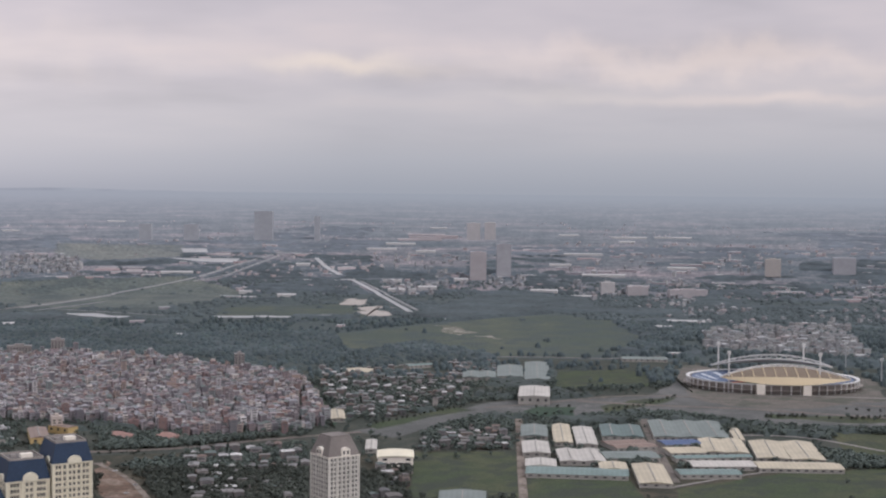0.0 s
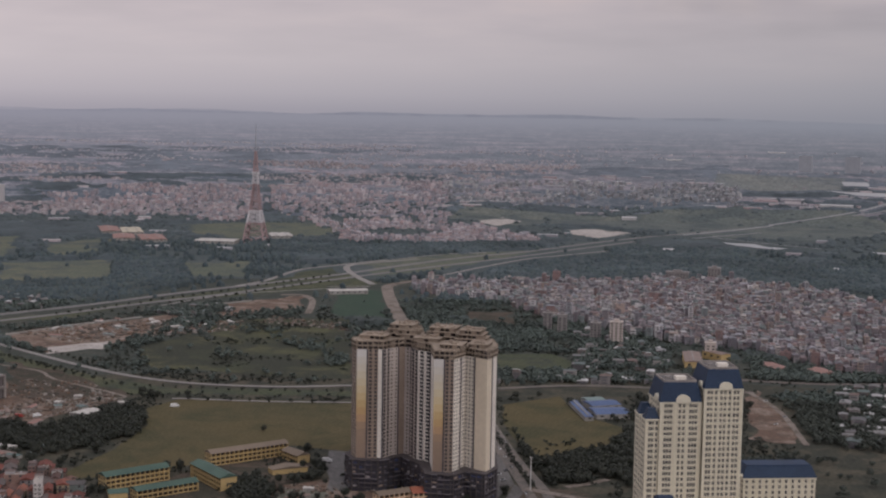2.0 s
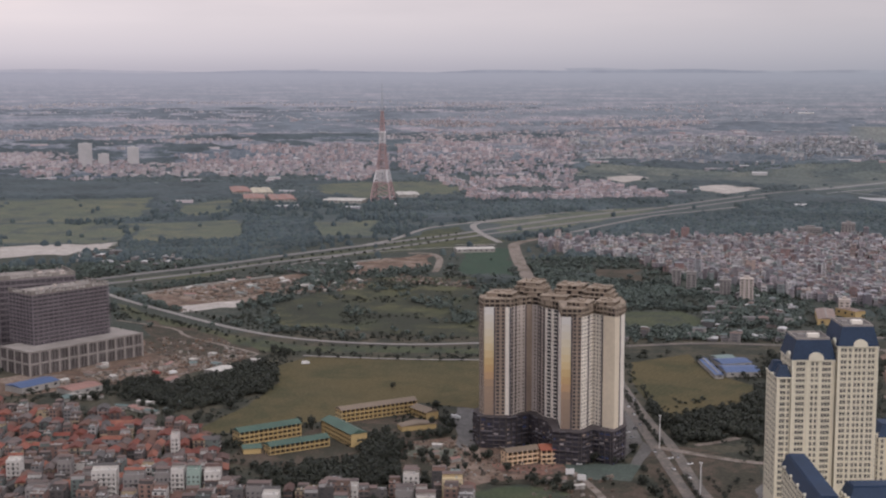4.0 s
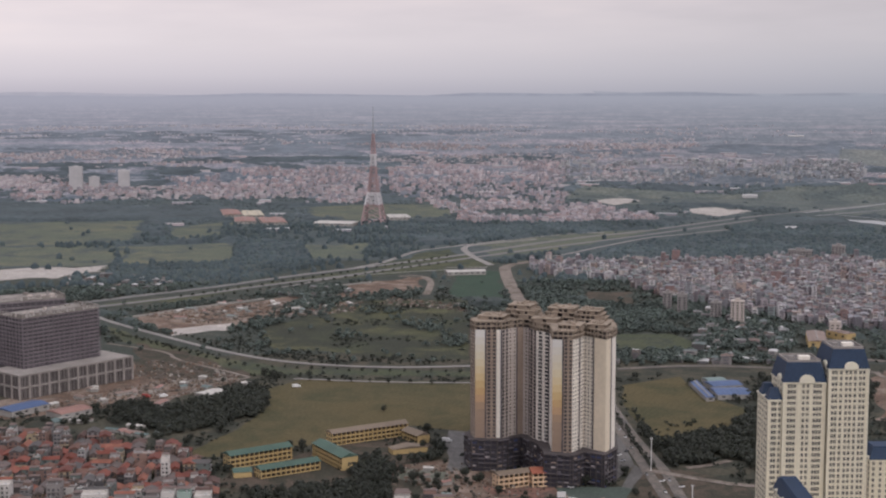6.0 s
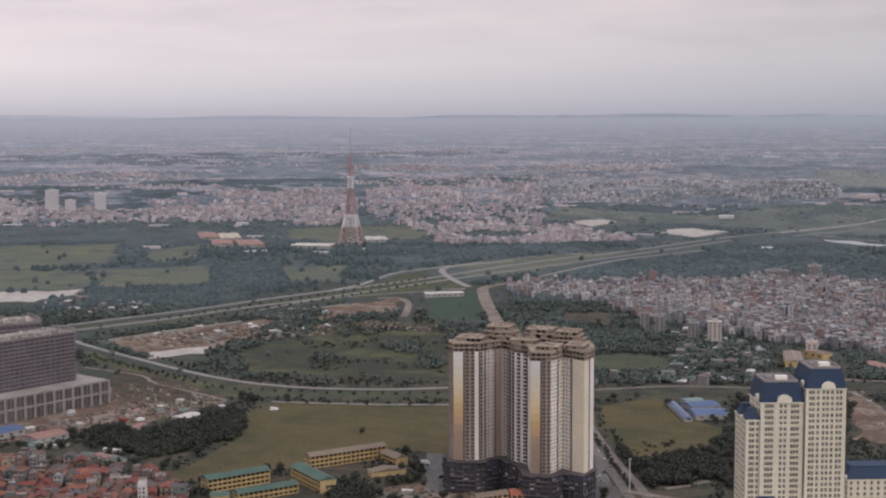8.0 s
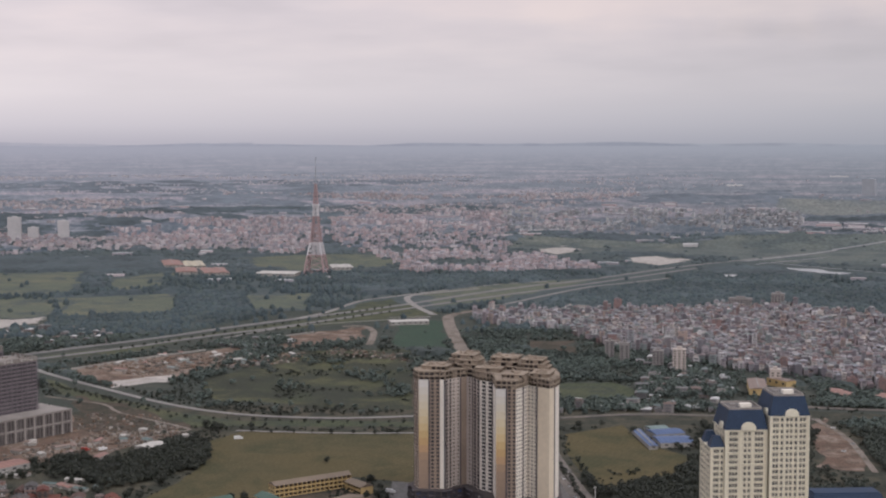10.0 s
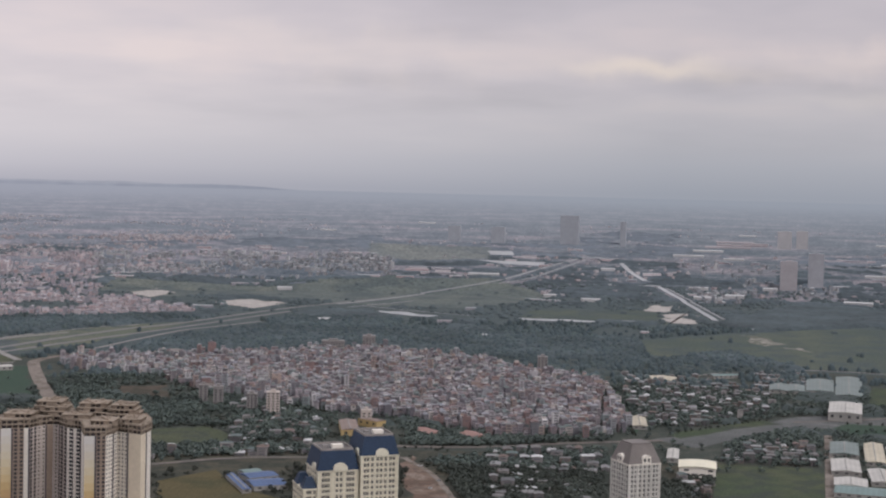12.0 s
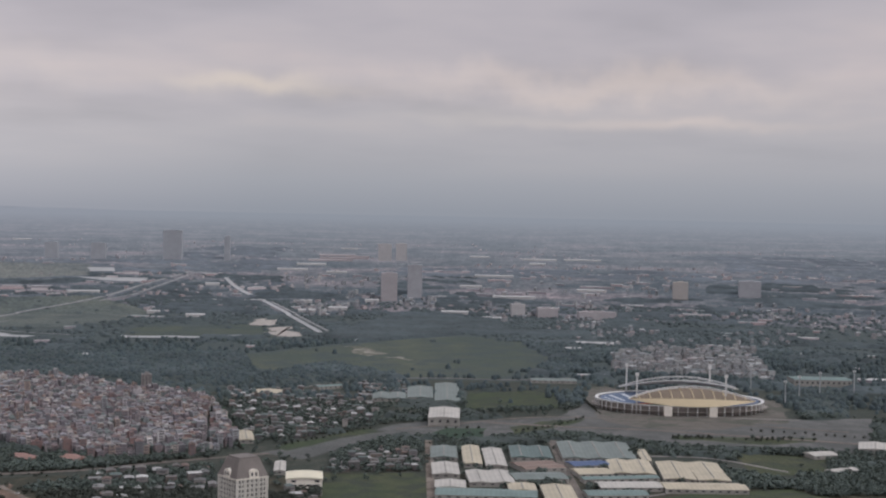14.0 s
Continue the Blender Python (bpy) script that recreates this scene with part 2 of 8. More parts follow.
    MATS[name] = m


DARK, MOSS, HAZY = (0.042, 0.045, 0.036), (0.050, 0.058, 0.049), (0.068, 0.085, 0.085)


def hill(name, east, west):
    """Hills that glow in painted haze tones, greyer to the north, paler to the south, soft at the crest."""
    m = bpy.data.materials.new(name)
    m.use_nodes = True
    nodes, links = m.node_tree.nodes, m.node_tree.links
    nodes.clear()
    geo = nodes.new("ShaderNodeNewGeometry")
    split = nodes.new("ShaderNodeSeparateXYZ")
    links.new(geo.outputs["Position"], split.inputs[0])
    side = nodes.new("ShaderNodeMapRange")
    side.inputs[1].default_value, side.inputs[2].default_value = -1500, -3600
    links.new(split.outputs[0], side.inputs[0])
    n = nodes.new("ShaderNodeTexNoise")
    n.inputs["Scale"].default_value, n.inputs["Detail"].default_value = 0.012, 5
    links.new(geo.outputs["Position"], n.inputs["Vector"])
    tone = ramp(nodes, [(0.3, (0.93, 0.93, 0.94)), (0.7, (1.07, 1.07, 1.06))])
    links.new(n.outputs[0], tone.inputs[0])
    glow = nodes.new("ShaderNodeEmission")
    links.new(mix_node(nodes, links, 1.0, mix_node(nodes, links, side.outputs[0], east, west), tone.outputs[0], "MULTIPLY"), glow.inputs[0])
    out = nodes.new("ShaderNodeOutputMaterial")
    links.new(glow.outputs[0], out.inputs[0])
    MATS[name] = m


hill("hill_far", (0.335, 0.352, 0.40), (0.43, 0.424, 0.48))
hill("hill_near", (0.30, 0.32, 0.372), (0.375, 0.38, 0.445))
land("scrub", [(0.069, 0.066, 0.049), (0.094, 0.083, 0.061), (0.050, 0.051, 0.041)], brush=(DARK, 0.55, 0.03))
land("ochre", [(0.096, 0.079, 0.040), (0.075, 0.068, 0.037), (0.106, 0.087, 0.047)], (0.008, 0.04, 0.4), rows=0.05, brush=((0.062, 0.061, 0.033), 0.3, 0.012))
land("green", [(0.072, 0.083, 0.050), (0.100, 0.100, 0.060), (0.054, 0.065, 0.043)], (0.006, 0.03, 0.3), rows=0.03, brush=(MOSS, 0.3, 0.02))
# distant land is paler and bluer: aerial haze put into its colours
land("green_haze", [(0.118, 0.130, 0.098), (0.146, 0.146, 0.104), (0.092, 0.108, 0.088)], (0.006, 0.02, 0.2), brush=(HAZY, 0.25, 0.012))
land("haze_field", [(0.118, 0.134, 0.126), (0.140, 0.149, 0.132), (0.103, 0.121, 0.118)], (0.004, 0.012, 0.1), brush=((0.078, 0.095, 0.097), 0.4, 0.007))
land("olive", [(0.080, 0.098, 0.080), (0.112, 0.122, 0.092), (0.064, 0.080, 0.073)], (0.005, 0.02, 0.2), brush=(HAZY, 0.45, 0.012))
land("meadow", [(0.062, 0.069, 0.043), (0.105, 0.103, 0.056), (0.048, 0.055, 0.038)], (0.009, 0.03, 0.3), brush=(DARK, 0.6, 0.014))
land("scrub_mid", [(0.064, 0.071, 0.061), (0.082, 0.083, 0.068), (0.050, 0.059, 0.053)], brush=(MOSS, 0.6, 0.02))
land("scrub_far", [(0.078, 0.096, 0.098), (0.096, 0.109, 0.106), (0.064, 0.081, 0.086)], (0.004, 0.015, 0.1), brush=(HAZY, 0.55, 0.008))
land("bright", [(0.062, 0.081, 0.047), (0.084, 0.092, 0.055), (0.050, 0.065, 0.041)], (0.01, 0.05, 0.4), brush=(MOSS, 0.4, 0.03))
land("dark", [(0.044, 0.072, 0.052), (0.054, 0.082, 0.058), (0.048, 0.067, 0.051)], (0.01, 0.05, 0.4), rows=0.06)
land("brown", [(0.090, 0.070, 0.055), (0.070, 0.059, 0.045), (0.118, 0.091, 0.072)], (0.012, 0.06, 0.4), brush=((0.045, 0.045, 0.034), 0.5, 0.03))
land("far_field_haze", [(0.180, 0.190, 0.182), (0.200, 0.206, 0.192), (0.160, 0.174, 0.172)], (0.004, 0.012, 0.1), brush=((0.14, 0.155, 0.162), 0.4, 0.005))
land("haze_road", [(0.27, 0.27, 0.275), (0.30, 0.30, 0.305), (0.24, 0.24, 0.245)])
land("soil", [(0.145, 0.096, 0.073), (0.19, 0.134, 0.105), (0.085, 0.068, 0.054)], (0.012, 0.06, 0.4), brush=((0.26, 0.205, 0.17), 0.35, 0.025))
land("red_paving", [(0.20, 0.105, 0.082), (0.235, 0.135, 0.108), (0.13, 0.085, 0.07)], (0.012, 0.06, 0.4), brush=((0.11, 0.088, 0.072), 0.4, 0.05))
land("paved", [(0.150, 0.142, 0.137), (0.180, 0.171, 0.165), (0.122, 0.117, 0.113)], (0.01, 0.05, 0.4), brush=((0.105, 0.098, 0.094), 0.45, 0.02))
land("plaza_grey", [(0.134, 0.134, 0.131), (0.163, 0.161, 0.157), (0.110, 0.112, 0.110)], (0.01, 0.05, 0.4), brush=((0.095, 0.098, 0.096), 0.5, 0.012))
land("greenroof", [(0.080, 0.104, 0.088), (0.096, 0.112, 0.098), (0.072, 0.084, 0.076)], (0.01, 0.05, 0.4))
land("sand", [(0.42, 0.38, 0.35), (0.47, 0.43, 0.40), (0.27, 0.25, 0.23)], (0.012, 0.06, 0.4))
land("sand_patch", [(0.33, 0.30, 0.27), (0.38, 0.35, 0.32), (0.22, 0.205, 0.18)], (0.012, 0.06, 0.4), brush=((0.095, 0.105, 0.08), 0.75, 0.02))
land("highway", [(0.195, 0.188, 0.182), (0.22, 0.212, 0.205), (0.17, 0.165, 0.16)], (0.01, 0.05, 0.4))
land("asphalt", [(0.138, 0.124, 0.114), (0.168, 0.151, 0.139), (0.114, 0.104, 0.096)], (0.01, 0.05, 0.4), brush=((0.20, 0.172, 0.15), 0.45, 0.05))
land("dust", [(0.150, 0.136, 0.122), (0.178, 0.162, 0.146), (0.120, 0.112, 0.102)], (0.01, 0.05, 0.4), brush=((0.085, 0.09, 0.075), 0.4, 0.02))
land("concrete", [(0.255, 0.238, 0.225), (0.297, 0.281, 0.264), (0.221, 0.204, 0.196)], (0.01, 0.05, 0.4))
land("soilroad", [(0.22, 0.185, 0.16), (0.27, 0.235, 0.205), (0.18, 0.15, 0.13)], (0.01, 0.05, 0.4), brush=((0.12, 0.10, 0.082), 0.35, 0.04))
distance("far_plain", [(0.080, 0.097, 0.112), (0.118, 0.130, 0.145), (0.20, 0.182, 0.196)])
# pale base colour stands in for the sky mirrored in water
surface("water", (0.36, 0.36, 0.365), 0.35, 0.15, 0.02, 0.1)
surface("leaf", (0.040, 0.048, 0.032), 0.7, 0.35, 0.01, 0.2, palette=[(0.030, 0.035, 0.027), (0.036, 0.039, 0.029), (0.027, 0.032, 0.027), (0.040, 0.043, 0.031)])
# paler, bluer copy of leaf: haze in the colour for trees to the north
surface("leaf_north_haze", (0.062, 0.074, 0.062), 0.8, 0.35, 0.01, 0.2, palette=[(0.058, 0.068, 0.058), (0.066, 0.077, 0.062), (0.052, 0.063, 0.056), (0.074, 0.082, 0.066)])
# leaves and canopies pale with distance, the haze painted into them
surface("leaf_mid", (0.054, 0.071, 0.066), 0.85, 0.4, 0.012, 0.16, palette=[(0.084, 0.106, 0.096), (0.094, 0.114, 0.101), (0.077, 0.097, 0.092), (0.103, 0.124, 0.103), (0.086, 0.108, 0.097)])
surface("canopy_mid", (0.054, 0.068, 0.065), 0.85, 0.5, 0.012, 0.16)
surface("leaf_far_haze", (0.059, 0.082, 0.088), 0.9, 0.35, 0.006, 0.08, palette=[(0.061, 0.082, 0.088), (0.067, 0.087, 0.092), (0.057, 0.077, 0.086), (0.073, 0.094, 0.093), (0.064, 0.085, 0.090)])
surface("canopy_haze", (0.062, 0.079, 0.086), 0.9, 0.5, 0.006, 0.08)
surface("leaf_hazed", (0.08, 0.1, 0.106), 0.9, 0.3, 0.006, 0.08)
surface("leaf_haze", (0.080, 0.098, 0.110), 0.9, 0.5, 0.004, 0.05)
surface("bark", (0.09, 0.075, 0.06), 0.9, 0.3, 0.1, 2.0)
WALLS = [(0.209, 0.181, 0.197), (0.274, 0.233, 0.246), (0.167, 0.153, 0.173), (0.330, 0.296, 0.309), (0.251, 0.200, 0.205), (0.195, 0.191, 0.206), (0.419, 0.391, 0.405), (0.260, 0.230, 0.237), (0.233, 0.160, 0.153), (0.326, 0.256, 0.228), (0.521, 0.502, 0.502), (0.298, 0.302, 0.316), (0.205, 0.233, 0.234), (0.465, 0.419, 0.391), (0.223, 0.214, 0.233)]
surface("house_wall", (0.380, 0.342, 0.323), 0.9, 0.25, 0.03, 0.6, palette=WALLS)
surface("house_roof", (0.257, 0.171, 0.145), 0.85, 0.3, 0.03, 0.6, palette=[(0.189, 0.138, 0.136), (0.226, 0.201, 0.212), (0.164, 0.151, 0.167), (0.285, 0.276, 0.297), (0.184, 0.148, 0.151), (0.226, 0.160, 0.151), (0.201, 0.201, 0.219), (0.252, 0.254, 0.278)])
surface("shack_wall", (0.2, 0.19, 0.18), 0.9, 0.25, 0.03, 0.6, palette=[(0.15, 0.135, 0.13), (0.22, 0.205, 0.20), (0.12, 0.115, 0.115), (0.30, 0.28, 0.265), (0.17, 0.14, 0.125)])
surface("shack_roof", (0.2, 0.2, 0.2), 0.7, 0.3, 0.04, 0.6, palette=[(0.13, 0.128, 0.128), (0.18, 0.172, 0.17), (0.10, 0.10, 0.102), (0.34, 0.335, 0.335), (0.16, 0.115, 0.10), (0.105, 0.13, 0.125), (0.23, 0.225, 0.225), (0.145, 0.135, 0.13), (0.48, 0.475, 0.47), (0.14, 0.16, 0.16)])
surface("grey_block", (0.4, 0.38, 0.38), 0.9, 0.2, 0.02, 0.4, palette=[(0.245, 0.244, 0.250), (0.304, 0.302, 0.302), (0.196, 0.198, 0.208), (0.353, 0.354, 0.348), (0.230, 0.218, 0.218)])
# walls of far towns, with haze mixed into the paint colours
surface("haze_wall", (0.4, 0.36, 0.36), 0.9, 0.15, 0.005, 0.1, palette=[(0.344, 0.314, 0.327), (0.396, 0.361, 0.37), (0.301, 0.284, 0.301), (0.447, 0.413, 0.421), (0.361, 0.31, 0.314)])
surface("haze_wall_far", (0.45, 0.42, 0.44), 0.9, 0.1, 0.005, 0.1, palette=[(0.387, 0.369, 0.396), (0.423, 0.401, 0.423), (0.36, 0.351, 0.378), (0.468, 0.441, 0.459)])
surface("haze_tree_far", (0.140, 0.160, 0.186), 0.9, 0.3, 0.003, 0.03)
surface("tin_roof", (0.320, 0.320, 0.320), 0.6, 0.25, 0.03, 0.6, palette=[(0.208, 0.204, 0.200), (0.152, 0.148, 0.148), (0.304, 0.296, 0.288), (0.136, 0.096, 0.084), (0.112, 0.140, 0.132), (0.184, 0.176, 0.172)])
# blue-grey and pinkish house colours stand in for haze over the villages
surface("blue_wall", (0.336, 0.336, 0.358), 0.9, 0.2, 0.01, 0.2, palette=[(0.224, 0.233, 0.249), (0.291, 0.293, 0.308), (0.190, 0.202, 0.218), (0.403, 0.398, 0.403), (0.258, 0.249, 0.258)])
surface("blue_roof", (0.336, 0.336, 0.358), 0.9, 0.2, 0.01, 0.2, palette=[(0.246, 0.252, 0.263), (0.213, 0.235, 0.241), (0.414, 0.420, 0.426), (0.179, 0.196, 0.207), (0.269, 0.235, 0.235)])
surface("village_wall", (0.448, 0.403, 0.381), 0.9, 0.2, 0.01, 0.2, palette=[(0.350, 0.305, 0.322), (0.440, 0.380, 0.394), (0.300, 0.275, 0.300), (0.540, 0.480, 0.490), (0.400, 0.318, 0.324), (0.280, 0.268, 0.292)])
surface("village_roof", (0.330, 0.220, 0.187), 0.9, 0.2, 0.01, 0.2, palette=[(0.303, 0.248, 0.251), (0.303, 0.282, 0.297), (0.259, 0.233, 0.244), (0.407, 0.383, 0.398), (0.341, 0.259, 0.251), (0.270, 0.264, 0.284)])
surface("pane_grey", (0.115, 0.11, 0.12), 0.5, 0.3, 0.05, 0.4)
surface("flat_grey", (0.255, 0.235, 0.228), 0.9, 0.2, 0.03, 0.4)
surface("glass_dark", (0.070, 0.070, 0.075), 0.25, 0.3, 0.05, 0.4)
surface("cream_wall", (0.69, 0.63, 0.495), 0.85, 0.14, 0.03, 0.5)
surface("cream_trim", (0.70, 0.65, 0.52), 0.85, 0.12, 0.05, 0.5)
surface("blue_slate", (0.019, 0.038, 0.078), 0.6, 0.25, 0.05, 0.8)
surface("grey_slate", (0.19, 0.168, 0.158), 0.7, 0.2, 0.05, 0.8)
surface("deck_grey", (0.15, 0.14, 0.135), 0.9, 0.3, 0.1, 0.8)
surface("stone_wall", (0.60, 0.575, 0.53), 0.85, 0.15, 0.05, 0.5)
surface("raw_concrete", (0.29, 0.235, 0.185), 0.95, 0.3, 0.06, 0.6, bump=0.2)
surface("tan_wall", (0.315, 0.245, 0.197), 0.9, 0.15, 0.03, 0.4)
surface("lilac_wall", (0.50, 0.435, 0.395), 0.9, 0.12, 0.03, 0.4)
surface("sand_wall", (0.70, 0.605, 0.475), 0.9, 0.12, 0.03, 0.4)
surface("front_white", (0.56, 0.53, 0.50), 0.85, 0.2, 0.06, 0.5)
surface("front_cream", (0.60, 0.50, 0.33), 0.85, 0.2, 0.06, 0.5)
surface("white_wall", (0.77, 0.715, 0.64), 0.85, 0.12, 0.03, 0.5)
surface("dark_cladding", (0.042, 0.040, 0.052), 0.5, 0.4, 0.08, 0.7)
surface("podium_frame", (0.080, 0.069, 0.070), 0.9, 0.4, 0.08, 0.7)
surface("podium_pale", (0.36, 0.325, 0.32), 0.8, 0.3, 0.08, 0.7)
surface("podium_grey", (0.13, 0.12, 0.135), 0.8, 0.3, 0.08, 0.7)
surface("tarp_dark", (0.045, 0.06, 0.14), 0.6, 0.3)
# dark tone painted as the shade inside open storeys and between bays
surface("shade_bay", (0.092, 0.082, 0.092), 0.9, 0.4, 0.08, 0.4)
surface("roof_concrete", (0.25, 0.225, 0.205), 0.95, 0.35, 0.06, 0.6)
surface("net", (0.20, 0.175, 0.19), 0.9, 0.3, 0.04, 0.5)
surface("site_frame", (0.24, 0.213, 0.218), 0.9, 0.3, 0.05, 0.6)
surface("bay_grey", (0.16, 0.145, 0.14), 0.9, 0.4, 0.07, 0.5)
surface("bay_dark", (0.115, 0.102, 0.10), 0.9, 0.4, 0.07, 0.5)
surface("grey_frame", (0.29, 0.262, 0.243), 0.9, 0.25, 0.05, 0.6)
surface("ochre_wall", (0.47, 0.345, 0.165), 0.85, 0.15, 0.05, 0.6)
# shaded copy of ochre_wall, gallery shade painted in
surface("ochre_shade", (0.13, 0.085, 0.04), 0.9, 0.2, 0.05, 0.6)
surface("pale_ochre", (0.66, 0.475, 0.315), 0.85, 0.15, 0.05, 0.6)
surface("teal_roof", (0.068, 0.112, 0.090), 0.7, 0.2, 0.05, 0.8)
surface("brown_roof", (0.185, 0.145, 0.11), 0.8, 0.2, 0.05, 0.8)
surface("red_tile", (0.27, 0.095, 0.06), 0.85, 0.25, 0.05, 0.8)
for n, c in (("green", (0.17, 0.20, 0.19)), ("white", (0.47, 0.445, 0.41)), ("cream", (0.47, 0.415, 0.315)), ("teal", (0.165, 0.225, 0.215)), ("dark", (0.11, 0.155, 0.15)),
             ("rust", (0.22, 0.16, 0.135)), ("blue", (0.075, 0.115, 0.22)), ("red", (0.27, 0.15, 0.125)), ("ochre", (0.42, 0.31, 0.15))):
    surface("tin_" + n, c, 0.55, 0.2, 0.05, 0.8, ribs=0.06)
surface("shed_wall", (0.315, 0.301, 0.280), 0.85, 0.25, 0.05, 0.6)
surface("mast_red", (0.37, 0.265, 0.265), 0.7, 0.15)
surface("mast_white", (0.60, 0.575, 0.585), 0.7, 0.15)
surface("steel_white", (0.68, 0.67, 0.66), 0.5, 0.12)
surface("steel_grey", (0.35, 0.36, 0.37), 0.5, 0.2)
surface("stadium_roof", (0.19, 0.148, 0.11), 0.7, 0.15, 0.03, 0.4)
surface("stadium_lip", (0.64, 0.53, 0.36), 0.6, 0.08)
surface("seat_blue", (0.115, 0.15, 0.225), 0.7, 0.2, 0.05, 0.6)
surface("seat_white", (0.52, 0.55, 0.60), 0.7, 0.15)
# tower tones washed out by haze that is part of the base colour
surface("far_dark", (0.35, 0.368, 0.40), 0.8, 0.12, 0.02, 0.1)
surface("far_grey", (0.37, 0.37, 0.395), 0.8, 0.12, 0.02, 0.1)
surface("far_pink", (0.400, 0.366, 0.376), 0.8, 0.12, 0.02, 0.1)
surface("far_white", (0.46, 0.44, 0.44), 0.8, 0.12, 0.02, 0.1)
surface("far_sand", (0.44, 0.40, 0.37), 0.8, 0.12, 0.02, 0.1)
surface("tank_steel", (0.5, 0.5, 0.5), 0.35, 0.1, metal=0.6)


# ---- building blocks ----
class Build:
    """Gathers faces of one mesh, each with the number of its material."""

    def __init__(self):
        self.v, self.f, self.m = [], [], []

    def face(self, pts, mi=0):
        k = len(self.v)
        self.v.extend(pts)
        self.f.append(tuple(range(k, k + len(pts))))
        self.m.append(mi)

    def box(self, o, ang, x0, x1, y0, y1, z0, z1, mi=0, top=None, s=1.0, base=0.0, taper=0.0):
        """A box in the frame at o, turned by ang; the shell is one island. taper draws the top in."""
        c, q = math.cos(ang), math.sin(ang)
        k = len(self.v)
        for z, t in ((z0, 0.0), (z1, taper)):
            for x, y in ((x0 + t, y0 + t), (x1 - t, y0 + t), (x1 - t, y1 - t), (x0 + t, y1 - t)):
                self.v.append((o[0] + s * (c * x - q * y), o[1] + s * (q * x + c * y), base + s * z))
        for i in range(4):
            j = (i + 1) % 4
            self.f.append((k + i, k + j, k + 4 + j, k + 4 + i))
            self.m.append(mi)
        self.f.append((k + 4, k + 5, k + 6, k + 7))
        self.m.append(mi if top is None else top)
        self.f.append((k + 3, k + 2, k + 1, k))
        self.m.append(mi)

    def gable(self, o, ang, x0, x1, y0, y1, z0, rise, mi=0, s=1.0, base=0.0, along="x"):
        """A pitched roof over a rectangle, its ridge along x or y."""
        c, q = math.cos(ang), math.sin(ang)
        xm, ym = (x0 + x1) / 2, (y0 + y1) / 2
        ridge = ((x0, ym), (x1, ym)) if along == "x" else ((xm, y0), (xm, y1))
        k = len(self.v)
        for (x, y), z in [((x0, y0), z0), ((x1, y0), z0), ((x1, y1), z0), ((x0, y1), z0), (ridge[0], z0 + rise), (ridge[1], z0 + rise)]:
            self.v.append((o[0] + s * (c * x - q * y), o[1] + s * (q * x + c * y), base + s * z))
        faces = [(0, 1, 5, 4), (2, 3, 4, 5), (1, 2, 5), (3, 0, 4)] if along == "x" else [(1, 2, 5, 4), (3, 0, 4, 5), (0, 1, 4), (2, 3, 5)]
        for fc in faces + [(3, 2, 1, 0)]:
            self.f.append(tuple(k + i for i in fc))
            self.m.append(mi)

    def bar(self, a, b, r, mi=0):
        """A square bar from a to b."""
        a, b = Vector(a), Vector(b)
        d = (b - a).normalized()
        u = d.cross(Vector((0, 0, 1)) if abs(d.z) < 0.95 else Vector((1, 0, 0))).normalized() * r
        w = d.cross(u).normalized() * r
        k = len(self.v)
        for p in (a, b):
            for t in (u + w, u - w, -u - w, w - u):
                self.v.append(tuple(p + t))
        for i in range(4):
            j = (i + 1) % 4
            self.f.append((k + i, k + 4 + i, k + 4 + j, k + j))
            self.m.append(mi)
        self.f += [(k, k + 1, k + 2, k + 3), (k + 7, k + 6, k + 5, k + 4)]
        self.m += [mi, mi]

    def mesh(self, name, mats):
        me = bpy.data.meshes.new(name)
        me.from_pydata(self.v, [], self.f)
        for m in mats:
            me.materials.append(MATS[m])
        me.polygons.foreach_set("material_index", self.m)
        me.update()
        return me


def part(name, build, mats, parent=None, label=""):
    """One mesh object, under its thing where a parent is given."""
    ob = new(name, build.mesh(name, mats.split()) if isinstance(build, Build) else build)
    if parent is not None:
        ob.parent = parent
    return tagged(ob, label)


def thing(name, label, category, group="", at=None):
    ob = new(name)
    ob.empty_display_size = 1
    if at is not None:
        ob.matrix_basis = at
    return tagged(ob, label, category, group)


# ---- the lie of the land: flat, and rising far out so that the plain reaches the horizon ----
FAR, SPAN = 4000.0, 950.0


def lift(x, y):
    """Where a place of the plan stands: x, y, z and its scale."""
    r = math.hypot(x, y)
    if r <= FAR:
        return x, y, 0.0, 1.0
    s = (FAR + SPAN * (1 - FAR / r)) / r
    return x * s, y * s, EYE * (1 - s), s


CELL, GX, GY = 6.0, (-5400.0, 3000.0), (300.0, 9000.0)
OPEN, FIELD, BUILT, PAVED, WOOD = 0, 1, 2, 3, 4
nx, ny = int((GX[1] - GX[0]) / CELL), int((GY[1] - GY[0]) / CELL)
use = np.zeros((nx, ny), np.int8)
wooded = np.zeros((nx, ny), np.float32)


def inside(poly, x, y):
    """Which of the points x, y lie in the polygon."""
    hit = np.zeros(np.shape(x), bool)
    for (ax, ay), (bx, by) in zip(poly, poly[1:] + poly[:1]):
        if ay != by:
            hit ^= ((ay > y) != (by > y)) & (x < (bx - ax) * (y - ay) / (by - ay) + ax)
    return hit


